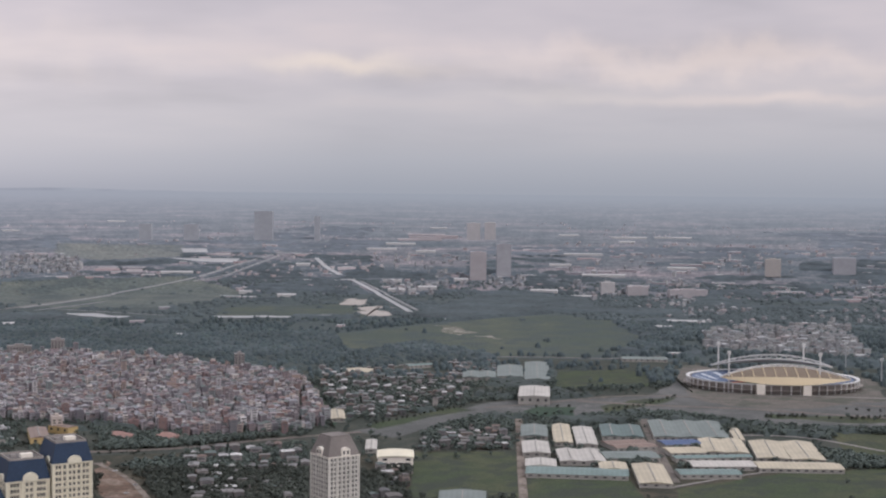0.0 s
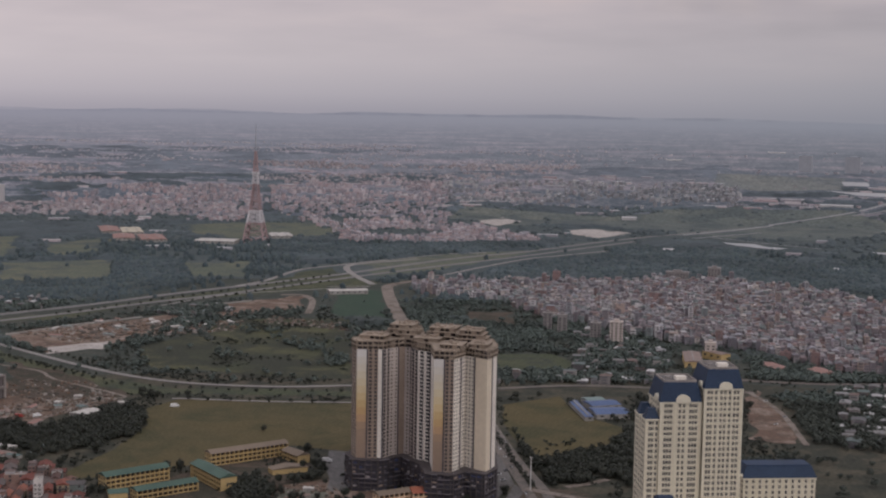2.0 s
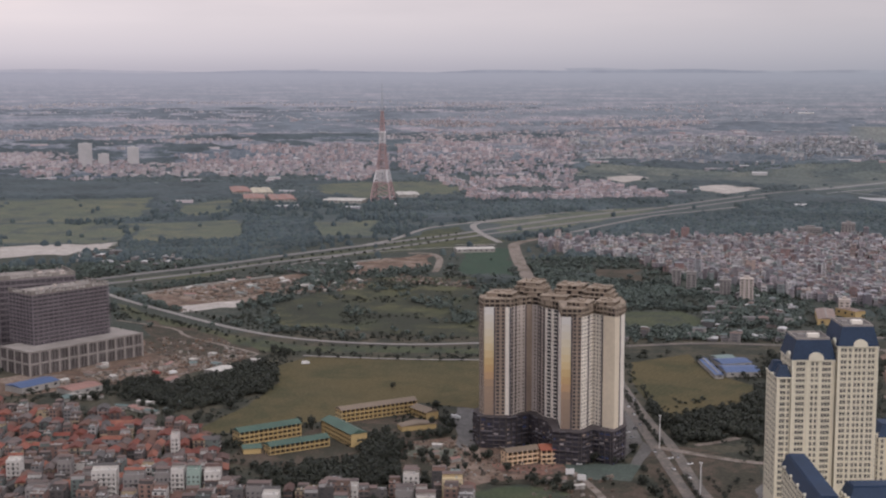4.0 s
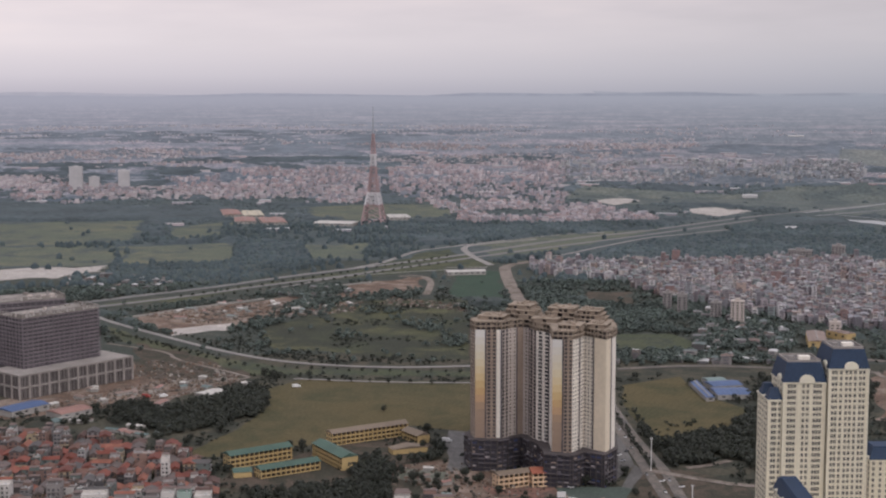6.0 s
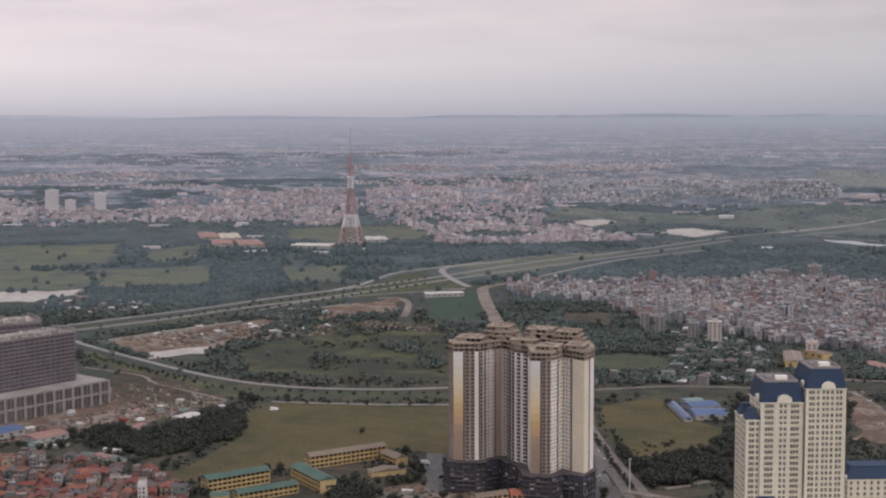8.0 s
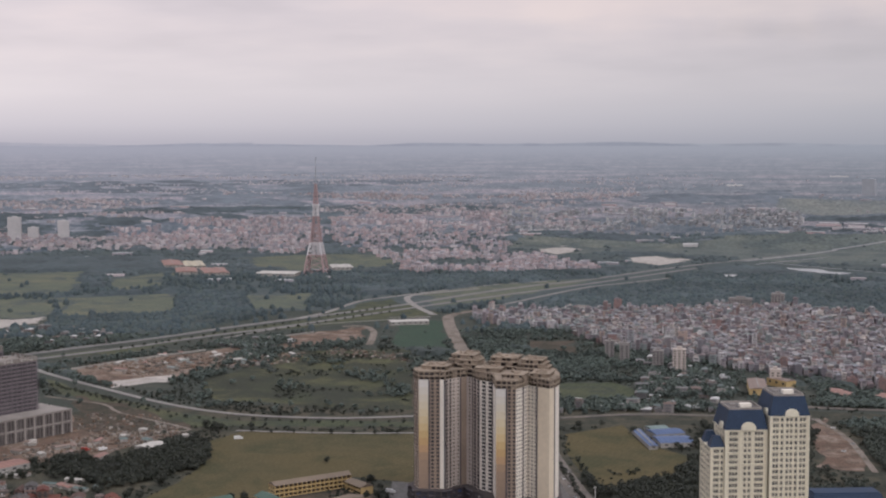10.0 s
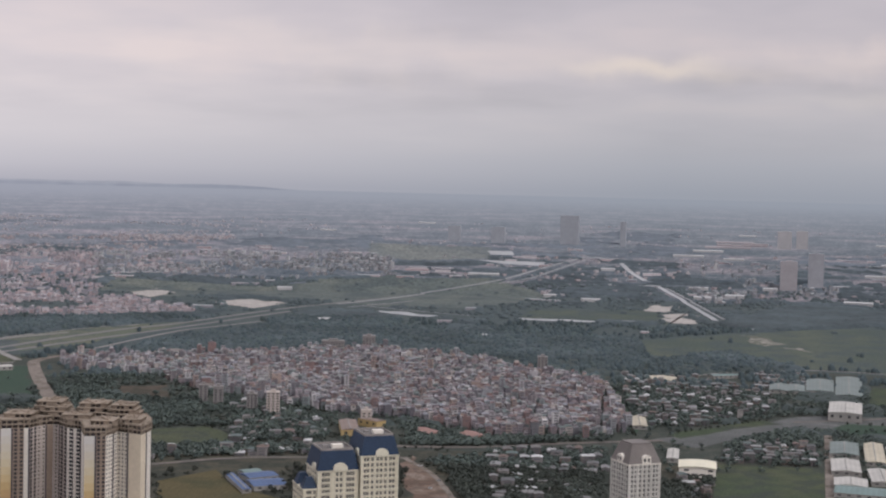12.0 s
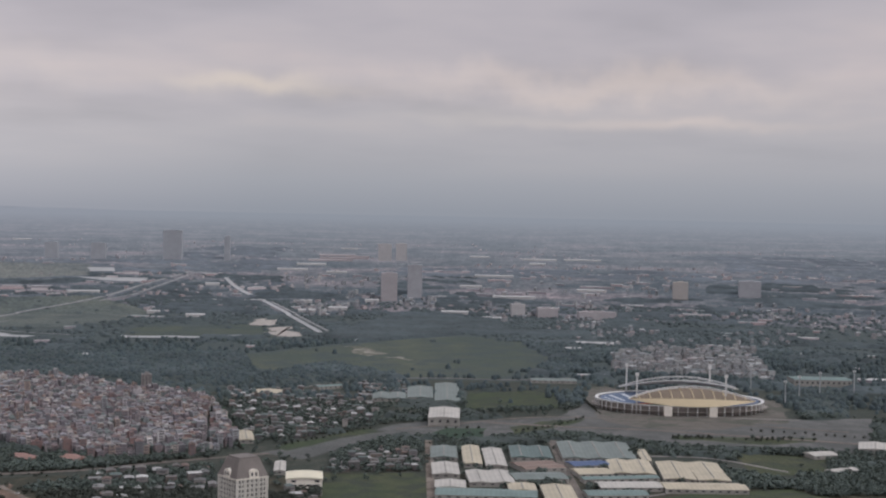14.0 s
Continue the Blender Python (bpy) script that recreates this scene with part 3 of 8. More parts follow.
def claim(poly, what, depth=0.0):
    """Marks the ground of a polygon as taken."""
    xs, ys = [p[0] for p in poly], [p[1] for p in poly]
    i0, i1 = (int(np.clip((v - GX[0]) / CELL, 0, nx - 1)) for v in (min(xs), max(xs)))
    j0, j1 = (int(np.clip((v - GY[0]) / CELL, 0, ny - 1)) for v in (min(ys), max(ys)))
    x = GX[0] + (np.arange(i0, i1 + 1) + 0.5)[:, None] * CELL + np.zeros((1, j1 - j0 + 1))
    y = GY[0] + (np.arange(j0, j1 + 1) + 0.5)[None] * CELL + np.zeros((i1 - i0 + 1, 1))
    m = inside(poly, x, y)
    if what == WOOD:
        wooded[i0:i1 + 1, j0:j1 + 1][m] = depth
    else:
        use[i0:i1 + 1, j0:j1 + 1][m] = what


def clearing(poly, reach):
    """Keeps trees off the ground just before a thing, towards the east, so that it lies open."""
    for k in range(1, int(reach / 12) + 1):
        moved = []
        for x, y in poly:
            f = 1 - 12.0 * k / math.hypot(x, y)
            moved.append((x * f, y * f))
        xs, ys = [q[0] for q in moved], [q[1] for q in moved]
        i0, i1 = (int(np.clip((v - GX[0]) / CELL, 0, nx - 1)) for v in (min(xs), max(xs)))
        j0, j1 = (int(np.clip((v - GY[0]) / CELL, 0, ny - 1)) for v in (min(ys), max(ys)))
        x = GX[0] + (np.arange(i0, i1 + 1) + 0.5)[:, None] * CELL + np.zeros((1, j1 - j0 + 1))
        y = GY[0] + (np.arange(j0, j1 + 1) + 0.5)[None] * CELL + np.zeros((i1 - i0 + 1, 1))
        view = use[i0:i1 + 1, j0:j1 + 1]
        view[inside(moved, x, y) & (view == OPEN)] = FIELD


def cell(x, y):
    return int(np.clip((x - GX[0]) / CELL, 0, nx - 1)), int(np.clip((y - GY[0]) / CELL, 0, ny - 1))


def used(x, y):
    return use[cell(x, y)]


def make_ground():
    b = Build()
    rings = [0, 400, 800, 1200, 1600, 2000, 2500, 3000, 3500, 4060]
    n = 96
    for i, r in enumerate(rings[1:]):
        for k in range(n):
            a0, a1 = 2 * math.pi * k / n, 2 * math.pi * (k + 1) / n
            q = rings[i]
            pts = [(r * math.cos(a0), r * math.sin(a0), 0), (r * math.cos(a1), r * math.sin(a1), 0)]
            b.face(([(0, 0, 0)] if q == 0 else [(q * math.cos(a1), q * math.sin(a1), 0), (q * math.cos(a0), q * math.sin(a0), 0)][::-1]) + pts if q == 0 else
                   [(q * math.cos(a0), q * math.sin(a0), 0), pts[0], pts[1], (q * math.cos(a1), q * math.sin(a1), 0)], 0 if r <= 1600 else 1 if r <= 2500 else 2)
    tagged(part("ground", b, "scrub scrub_mid scrub_far"), "flat scrubby plain of dark green and brown", "ground", kind="structure")
    # far plain up to the horizon, with low hills along its rim
    b = Build()
    steps, n = 26, 360
    grid = []
    for i in range(steps + 1):
        f = i / steps
        row = []
        for k in range(n):
            a = 2 * math.pi * k / n
            virtual = FAR / (1 - 0.999 * f) if f < 1 else 4.0e6
            s = (FAR + SPAN * (1 - FAR / virtual)) / virtual
            r = FAR + SPAN * (1 - FAR / virtual)
            z = EYE * (1 - s) + 0.15 * (f == 0)
            if i == steps:
                z = EYE - 17.0
            row.append((-r * math.sin(a), r * math.cos(a), z))
        grid.append(row)
    flat = [p for row in grid for p in row]
    b.v = flat
    for i in range(steps):
        for k in range(n):
            j = (k + 1) % n
            b.f.append((i * n + k, i * n + j, (i + 1) * n + j, (i + 1) * n + k))
            b.m.append(0)
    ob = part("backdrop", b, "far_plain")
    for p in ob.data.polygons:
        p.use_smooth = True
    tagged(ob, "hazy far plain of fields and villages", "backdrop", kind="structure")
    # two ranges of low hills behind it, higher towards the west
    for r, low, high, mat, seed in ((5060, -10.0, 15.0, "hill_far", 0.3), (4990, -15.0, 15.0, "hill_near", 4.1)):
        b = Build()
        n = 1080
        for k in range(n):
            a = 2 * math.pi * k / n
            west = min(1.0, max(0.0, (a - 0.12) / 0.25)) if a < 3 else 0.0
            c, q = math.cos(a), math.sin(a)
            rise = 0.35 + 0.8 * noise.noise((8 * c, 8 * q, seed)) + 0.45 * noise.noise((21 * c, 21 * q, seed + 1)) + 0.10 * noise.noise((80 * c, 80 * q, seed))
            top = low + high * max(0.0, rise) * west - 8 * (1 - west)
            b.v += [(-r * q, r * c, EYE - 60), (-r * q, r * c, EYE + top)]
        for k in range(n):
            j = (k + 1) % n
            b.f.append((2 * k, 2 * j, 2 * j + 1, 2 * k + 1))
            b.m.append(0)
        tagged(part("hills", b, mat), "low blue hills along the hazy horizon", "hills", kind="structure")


make_ground()


def ragged(poly, step=18.0, amount=4.0, spread=0.022):
    """The outline with uneven edges."""
    out = []
    for (ax, ay), (bx, by) in zip(poly, poly[1:] + poly[:1]):
        n = max(1, int(math.hypot(bx - ax, by - ay) / step))
        for i in range(n):
            x, y = ax + (bx - ax) * i / n, ay + (by - ay) * i / n
            d, e = noise.noise_vector((x * 0.03, y * 0.03, 0.7)), noise.noise_vector((x * 0.009, y * 0.009, 4.7))
            grow = max(0.0, math.hypot(x, y) - 1500) * spread
            out.append((x + amount * d[0] + grow * (e[0] + 0.4 * d[0]), y + amount * d[1] + 2.0 * grow * (e[1] + 0.4 * d[1])))
    return out


layer = [0.0]


def sheet(name, poly, mat, z, label, category, rough=4.0):
    """A thin skin of ground, one of its own height so that no two lie in one plane."""
    layer[0] += 0.004
    z += layer[0]
    b = Build()
    far = max(math.hypot(*p) for p in poly)
    if far < FAR:
        b.face([(x, y, z) for x, y in ragged(poly, 18.0 if rough < 5 else 9.0, rough if name != "pond" else 6.0, 0.022 if name != "pond" else 0.005)])
        if sum(ax * by - bx * ay for (ax, ay), (bx, by) in zip(poly, poly[1:] + poly[:1])) < 0:
            b.f[0] = b.f[0][::-1]
    else:
        xs, ys = [p[0] for p in poly], [p[1] for p in poly]
        n = 40
        dx, dy = (max(xs) - min(xs)) / n, (max(ys) - min(ys)) / n
        for i in range(n):
            for j in range(n):
                x, y = min(xs) + i * dx, min(ys) + j * dy
                if inside(poly, np.array(x + dx / 2), np.array(y + dy / 2)):
                    q = []
                    for px, py in ((x, y), (x + dx, y), (x + dx, y + dy), (x, y + dy)):
                        lx, ly, lz, s = lift(px, py)
                        q.append((lx, ly, lz + z + (2.0 if lz > 0 else 0)))
                    b.face(q)
    if b.f:
        tagged(part(name, b, mat), label, category, kind="structure")


def field(name, poly, mat, label):
    # fields further out take ground colours that hold the haze
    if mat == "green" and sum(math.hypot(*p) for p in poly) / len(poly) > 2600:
        mat = "green_haze"
    if mat == "green_haze" and -0.42 * sum(p[1] for p in poly) < sum(p[0] for p in poly):
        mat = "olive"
    if max(math.hypot(*p) for p in poly) > 4200 and mat in ("green_haze", "olive"):
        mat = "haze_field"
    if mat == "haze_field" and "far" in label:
        mat = "far_field_haze"
    claim(poly, PAVED if mat in ("paved", "plaza_grey", "soil", "greenroof", "dust") else FIELD)
    sheet(name, poly, mat, 0.05, label, "field" if "field" in name else "ground", 13.0 if mat in ("soil", "brown") else 4.0)


def pond(mat, poly, label, skin=""):
    claim(poly, PAVED)
    clearing(poly, 72)
    sheet("pond" if mat == "water" else "sand_flat", poly, skin or mat, 0.12, label, "pond" if mat == "water" else "sand", 14.0)


def smooth_line(pts, step=15.0):
    """A curve through the points, with a place every few metres."""
    p = [Vector((*q, 0)) for q in pts]
    p = [2 * p[0] - p[1]] + p + [2 * p[-1] - p[-2]]
    out = []
    for i in range(1, len(p) - 2):
        n = max(2, int((p[i + 1] - p[i]).length / step))
        for k in range(n):
            t = k / n
            out.append(0.5 * (2 * p[i] + (p[i + 1] - p[i - 1]) * t + (2 * p[i - 1] - 5 * p[i] + 4 * p[i + 1] - p[i + 2]) * t * t + (3 * p[i] - p[i - 1] - 3 * p[i + 1] + p[i + 2]) * t ** 3))
    return out + [p[-2]]


def ribbon(name, pts, width, mat, z, label, category):
    layer[0] += 0.004
    line = smooth_line(pts)
    b = Build()
    edge = []
    for i, p in enumerate(line):
        d = (line[min(i + 1, len(line) - 1)] - line[max(i - 1, 0)]).normalized()
        side = Vector((-d.y, d.x, 0)) * width / 2
        row = []
        for q in (p + side, p - side):
            x, y, h, s = lift(q.x, q.y)
            row.append((x, y, h + z + layer[0] + (2.5 if h > 0 else 0)))
        edge.append(row)
        r = math.hypot(p.x, p.y)
        if r < 6000:
            for k in (-1, -0.5, 0, 0.5, 1):
                use[cell(p.x + side.x * k, p.y + side.y * k)] = PAVED
            open_to = min(130.0, 0.036 * r)
            for k in range(1, int(open_to / 5)):
                c = cell(p.x * (1 - 5.0 * k / r), p.y * (1 - 5.0 * k / r))
                near = use[max(c[0] - 1, 0):c[0] + 2, max(c[1] - 1, 0):c[1] + 2]
                near[near == OPEN] = FIELD
    for a, c in zip(edge, edge[1:]):
        b.face([a[1], c[1], c[0], a[0]])
    tagged(part(name, b, mat), label, category, kind="structure")


ROAD_LABELS = {"asphalt": "grey asphalt road through fields", "highway": "worn grey carriageway of the highway", "concrete": "pale concrete road through fields", "soilroad": "dusty unpaved road", "haze_road": "far highway across the plain"}


def road(name, pts, width, mat):
    ribbon(name, pts, width, mat, 0.2, ROAD_LABELS[mat], "road")


def canal(pts, width):
    ribbon("water", pts, width, "water", 0.15, "straight pale canal with sky reflection in its colour", "water")


# ---- houses ----
quarters, villages, rows_of_trees, sheds = [], [], [], []


def quarter(poly, kind, turn, label):
    claim(poly, BUILT)
    if kind in ("sparse", "low"):
        claim(poly, WOOD, 0.5 if kind == "sparse" else 0.35)
    quarters.append((poly, kind, turn, label))


def village(poly, count):
    claim(poly, BUILT)
    villages.append((poly, count))


woods = []


def wood(poly, depth):
    if depth > 0.75:
        woods.append(poly)
    claim(poly, WOOD, depth)


def tree_row(pts, gap):
    rows_of_trees.append((pts, gap))


def shed(poly, height, mat, label):
    claim(poly, PAVED)
    if math.hypot(*poly[0]) > 2300:
        clearing(poly, 70)
    sheds.append((poly, height, mat, label))

# fields and open land
field("paddy_field", [(-879, 1105), (-876, 1163), (-714, 1239), (-605, 1050), (-669, 1048), (-699, 968), (-721, 893), (-773, 855), (-797, 956), (-828, 1045)], "ochre", "ripe ochre rice field beside the unfinished towers")
field("paddy_field", [(-576, 1308), (-545, 1378), (-499, 1308), (-425, 1264), (-416, 1178), (-453, 1097), (-538, 1223)], "ochre", "ochre rice field beside a tree-lined road")
field("grass_field", [(-713, 1582), (-656, 1617), (-579, 1551), (-606, 1496), (-659, 1472)], "green", "small green grass field behind the towers")
field("grass_field", [(-1113, 1384), (-1126, 1509), (-1018, 1442), (-931, 1312), (-1007, 1282)], "meadow", "rough green grass among scrub")
field("verge", [(-1069, 1185), (-1009, 1203), (-935, 1191), (-744, 1291), (-730, 1267), (-885, 1185), (-952, 1144)], "green", "grass verge planted with young trees")
field("verge", [(-1294, 1297), (-1148, 1243), (-1003, 1206), (-914, 1204), (-977, 1165), (-1109, 1202), (-1248, 1251)], "green", "grass verge along a curved road")
field("sports_field", [(-1198, 1993), (-1130, 2035), (-964, 1762), (-1041, 1740)], "dark", "dark green fenced sports field")
field("paddy_field", [(-2204, 1823), (-1952, 1979), (-1737, 1767), (-1815, 1691), (-1941, 1604)], "green", "flooded green rice field")
field("paddy_field", [(-2615, 2166), (-2301, 2446), (-1966, 2056), (-2228, 1844)], "green", "green rice field")
field("paddy_field", [(-1963, 2009), (-1807, 2179), (-1582, 1891), (-1718, 1760)], "green", "green rice field beside woods")
field("paddy_field", [(-2165, 2365), (-2102, 2486), (-1911, 2259), (-1966, 2158)], "green", "small green rice field")
field("grass_field", [(-1658, 2198), (-1556, 2274), (-1441, 2088), (-1528, 2034)], "green", "grass field near the radio mast")
field("grass_field", [(-2231, 2910), (-2140, 3075), (-1906, 3244), (-1750, 2951), (-1875, 2660)], "green", "grass field round the radio mast")
field("paddy_field", [(-1754, 3550), (-1940, 4048), (-1399, 3899), (-1188, 4716), (-978, 3891), (-1118, 3541), (-1370, 3556), (-1511, 3467)], "green", "long green rice field by the highway")
field("verge", [(-1391, 2412), (-1256, 2793), (-1177, 2857), (-1193, 2393), (-1240, 2233)], "green", "grass verge inside the interchange")
field("verge", [(-1368, 2053), (-1377, 2279), (-1223, 2182), (-1176, 2078), (-1298, 1863), (-1359, 1691), (-1356, 1519), (-1415, 1420), (-1445, 1439), (-1394, 1549), (-1352, 1941)], "green", "broad grass verge along the highway")
field("grass_field", [(-491, 839), (-469, 873), (-432, 872), (-397, 819), (-468, 776)], "bright", "fresh green grass lot")
field("paddy_field", [(-227, 2901), (-30, 3143), (243, 3401), (392, 3212), (411, 2847), (284, 2528), (100, 2530), (-48, 2744), (-167, 2527)], "olive", "wide olive rice field beyond the houses")
field("paddy_field", [(-570, 3490), (-239, 3614), (-191, 3295), (-519, 3261)], "green", "green rice field beyond the woods")
field("paddy_field", [(-1374, 4338), (-862, 4698), (-552, 3969), (-680, 3478), (-926, 3451), (-1114, 3514)], "green", "green rice field along the highway")
field("paddy_field", [(-2008, 7267), (-1322, 7208), (-1131, 6031), (-1379, 5650), (-1639, 5932)], "olive", "far olive field")
field("sports_field", [(187, 2338), (340, 2349), (320, 2144), (173, 2104)], "bright", "green sports ground beside the stadium")
field("grass_field", [(-30, 1592), (87, 1598), (77, 1356), (-33, 1351)], "bright", "overgrown grass lot behind the tower")
field("grass_field", [(92, 1476), (194, 1452), (199, 1361), (196, 1305), (80, 1301)], "bright", "green grass lot beside factory sheds")
field("grass_field", [(239, 1404), (376, 1496), (487, 1519), (536, 1434), (493, 1317), (223, 1306)], "bright", "green meadow below the factory sheds")
field("grass_field", [(489, 1751), (554, 1734), (598, 1717), (559, 1604), (467, 1600)], "green", "green lawn beside the stadium avenue")
field("bare_ground", [(-1076, 1068), (-1101, 1146), (-1020, 1177), (-938, 1136), (-925, 1000), (-977, 924), (-1009, 864), (-1093, 896), (-1075, 936)], "soil", "brown churned ground of a building site")
field("bare_ground", [(-1324, 1359), (-1316, 1450), (-1273, 1584), (-1255, 1683), (-1163, 1458), (-1156, 1357), (-1188, 1298)], "soil", "bare earth strewn with rubble")
field("bare_ground", [(-1270, 1710), (-1219, 1912), (-1126, 1814), (-1154, 1746), (-1192, 1654)], "soil", "raw earth embankment")
field("bare_ground", [(-611, 923), (-574, 978), (-523, 900), (-548, 859)], "soil", "bare yard in front of the towers")
field("bare_ground", [(-631, 1046), (-613, 1052), (-547, 933), (-563, 933)], "paved", "pale concrete yard")
field("bare_ground", [(-498, 1116), (-443, 1027), (-436, 973), (-449, 965)], "paved", "pale concrete forecourt")
field("bare_ground", [(-479, 928), (-416, 966), (-406, 921), (-440, 896)], "greenroof", "green tarpaulin-covered ground")
field("bare_ground", [(-443, 1027), (-414, 1005), (-354, 1005), (-346, 983), (-391, 960), (-424, 962)], "paved", "dusty road junction")
field("bare_ground", [(-326, 863), (-343, 976), (-317, 975), (-289, 879)], "paved", "paved yard with young trees")
field("plaza", [(-113, 1719), (-16, 1854), (62, 1974), (290, 2054), (355, 2147), (407, 2354), (393, 2119), (411, 1995), (652, 2048), (782, 2057), (671, 1761), (564, 1768), (446, 1778), (382, 1818), (292, 1906), (162, 1832), (59, 1859), (-56, 1682)], "plaza_grey", "wide grey asphalt plaza beside the stadium")
field("verge", [(108, 1868), (130, 1935), (185, 1940), (180, 1862), (130, 1826)], "dark", "green island with trees in the plaza")
field("verge", [(215, 1945), (300, 2030), (350, 2045), (285, 1940), (222, 1885)], "bright", "green island with trees in the plaza")
field("verge", [(-100, 1765), (-40, 1850), (20, 1925), (45, 1900), (-15, 1830), (-80, 1740)], "bright", "green strip with trees along the plaza")
field("verge", [(430, 1850), (520, 1830), (620, 1835), (640, 1870), (540, 1870), (440, 1880)], "bright", "green island with trees in the plaza")
tree_row([(118, 1872), (150, 1862), (175, 1880)], 11)
tree_row([(130, 1925), (175, 1930)], 12)
tree_row([(225, 1900), (285, 1955), (340, 2035)], 13)
tree_row([(-90, 1765), (-30, 1845), (25, 1915)], 12)
tree_row([(440, 1866), (530, 1850), (625, 1852)], 14)
field("plaza", [(388, 2352), (441, 2433), (487, 2323), (688, 2302), (687, 2138), (640, 2009), (488, 1948), (404, 1963), (365, 2058)], "dust", "dusty brown ground round the stadium")
field("bare_ground", [(-375, 1525), (-290, 1370), (-267, 1286), (-314, 1284)], "soil", "brown earth strip")
field("bare_ground", [(-428, 1026), (-362, 1028), (-324, 971), (-308, 867), (-343, 845), (-416, 966)], "brown", "dark brown earth between roads and trees")
field("bare_ground", [(-587, 879), (-544, 945), (-468, 944), (-441, 890), (-476, 869), (-550, 832)], "brown", "brown earth and rubble before the towers")
field("bare_ground", [(-582, 908), (-545, 948), (-508, 938), (-472, 930), (-462, 915), (-481, 889), (-489, 868), (-505, 842), (-528, 860)], "soil", "reddish beaten earth before the towers")
field("bare_ground", [(-518, 908), (-500, 918), (-470, 938), (-455, 920), (-473, 896), (-494, 889)], "red_paving", "red paved yard round a yellow building")
pond("sand", [(-600, 918), (-588, 930), (-560, 930), (-540, 908), (-558, 890), (-578, 900)], "pale sand and broken brick on bare ground", "sand_patch")
field("bare_ground", [(-444, 897), (-406, 921), (-343, 845), (-395, 814)], "brown", "brown earth beside a lane")
field("bare_ground", [(-1176, 1225), (-1042, 1202), (-942, 1150), (-930, 1090), (-1050, 1084)], "brown", "trampled brown ground by the building site")
field("bare_ground", [(-929, 1497), (-883, 1525), (-787, 1360), (-826, 1343)], "brown", "bare brown patch among scrub")
field("bare_ground", [(-907, 1898), (-842, 1939), (-785, 1809), (-851, 1800)], "brown", "bare brown slope behind the towers")
field("school_yard", [(-715, 849), (-682, 944), (-630, 911), (-612, 846), (-642, 801), (-682, 803)], "brown", "shaded school yard")
field("school_yard", [(-703, 965), (-654, 1044), (-594, 976), (-611, 923), (-671, 929)], "brown", "school yard of beaten earth")
field("verge", [(-199, 2080), (-192, 2116), (-133, 1807), (-140, 1763)], "dark", "dark green strip along a covered canal")
field("scrub_field", [(-1176, 1631), (-1009, 1734), (-781, 1343), (-867, 1311), (-942, 1305)], "meadow", "rough green scrub with scattered bushes")

# ponds and pale sand flats
pond("sand", [(-1904, 1573), (-1803, 1680), (-1763, 1789), (-1712, 1727), (-1715, 1596), (-1780, 1469)], "pale cream flood pond")
pond("sand", [(-1651, 3518), (-1636, 3674), (-1539, 3588), (-1534, 3409)], "pale sand flat")
pond("sand", [(-1329, 3410), (-1292, 3517), (-1164, 3432), (-1162, 3243), (-1249, 3263)], "pale sand flat beside the highway")
pond("water", [(-903, 3305), (-833, 3295), (-713, 3238), (-742, 3192), (-838, 3222)], "narrow pale pond")
pond("water", [(-534, 3262), (-418, 3285), (-350, 3290), (-352, 3262), (-420, 3250), (-509, 3222)], "narrow pale pond")
pond("sand", [(-274, 3797), (-207, 3825), (-196, 3673), (-249, 3649)], "pale sand yard")
pond("sand", [(-213, 3547), (-157, 3571), (-124, 3362), (-193, 3325)], "pale sand yard beside the canal")
pond("water", [(-1276, 6805), (-1157, 6832), (-1079, 6420), (-1187, 6397)], "far pale pond")
pond("water", [(-1150, 5879), (-854, 5887), (-820, 5575), (-988, 5632)], "far pale pond")
pond("sand", [(-27, 3059), (4, 3120), (32, 3010), (62, 2926), (40, 2914), (8, 2990)], "bare sand in a field", "sand_patch")
pond("sand", [(72, 2905), (96, 2880), (122, 2800), (104, 2790)], "bare sand in a field", "sand_patch")
pond("sand", [(-1211, 1323), (-1172, 1388), (-1147, 1363), (-1176, 1295)], "pale sand heap")

# roads
road("road", [(-1490, 1380), (-1470, 1440), (-1450, 1530), (-1426, 1617), (-1409, 1708), (-1394, 1812), (-1375, 1900), (-1340, 2050), (-1307, 2217), (-1282, 2437), (-1245, 2640), (-1196, 2800), (-1104, 3279), (-938, 3781)], 17, "highway")  # highway
road("road", [(-1450, 1360), (-1424, 1423), (-1405, 1491), (-1385, 1569), (-1370, 1660), (-1350, 1755), (-1328, 1830), (-1300, 1990), (-1266, 2200), (-1220, 2440), (-1160, 2714), (-1075, 3192)], 15, "highway")  # highway, near side
road("road", [(-1160, 2270), (-1146, 2326), (-1142, 2488), (-1130, 2673), (-1097, 2774), (-1050, 2930)], 9, "concrete")  # side road of the highway
road("road", [(-983, 3364), (-937, 3492), (-880, 3640)], 8, "haze_road")  # far side road
road("road", [(-951, 3421), (-800, 3340), (-653, 3276)], 8, "haze_road")  # far side road
road("road", [(-1240, 1905), (-1212, 1925), (-1165, 1880), (-1118, 1800), (-1092, 1750)], 11, "soilroad")  # ramp of the embankment
road("road", [(-1034, 3439), (-932, 3817), (-822, 4584), (-796, 5412), (-752, 6546)], 16, "haze_road")  # far highway
road("road", [(-793, 4420), (-741, 4778), (-732, 5266), (-720, 6270)], 12, "haze_road")  # far highway
road("road", [(-1365, 1960), (-1368, 2053), (-1407, 2216), (-1397, 2313), (-1317, 2641), (-1256, 2735)], 11, "concrete")  # slip road
road("road", [(-1316, 2535), (-1362, 2406), (-1370, 2353), (-1347, 2297), (-1266, 2196), (-1183, 2110)], 13, "concrete")  # loop
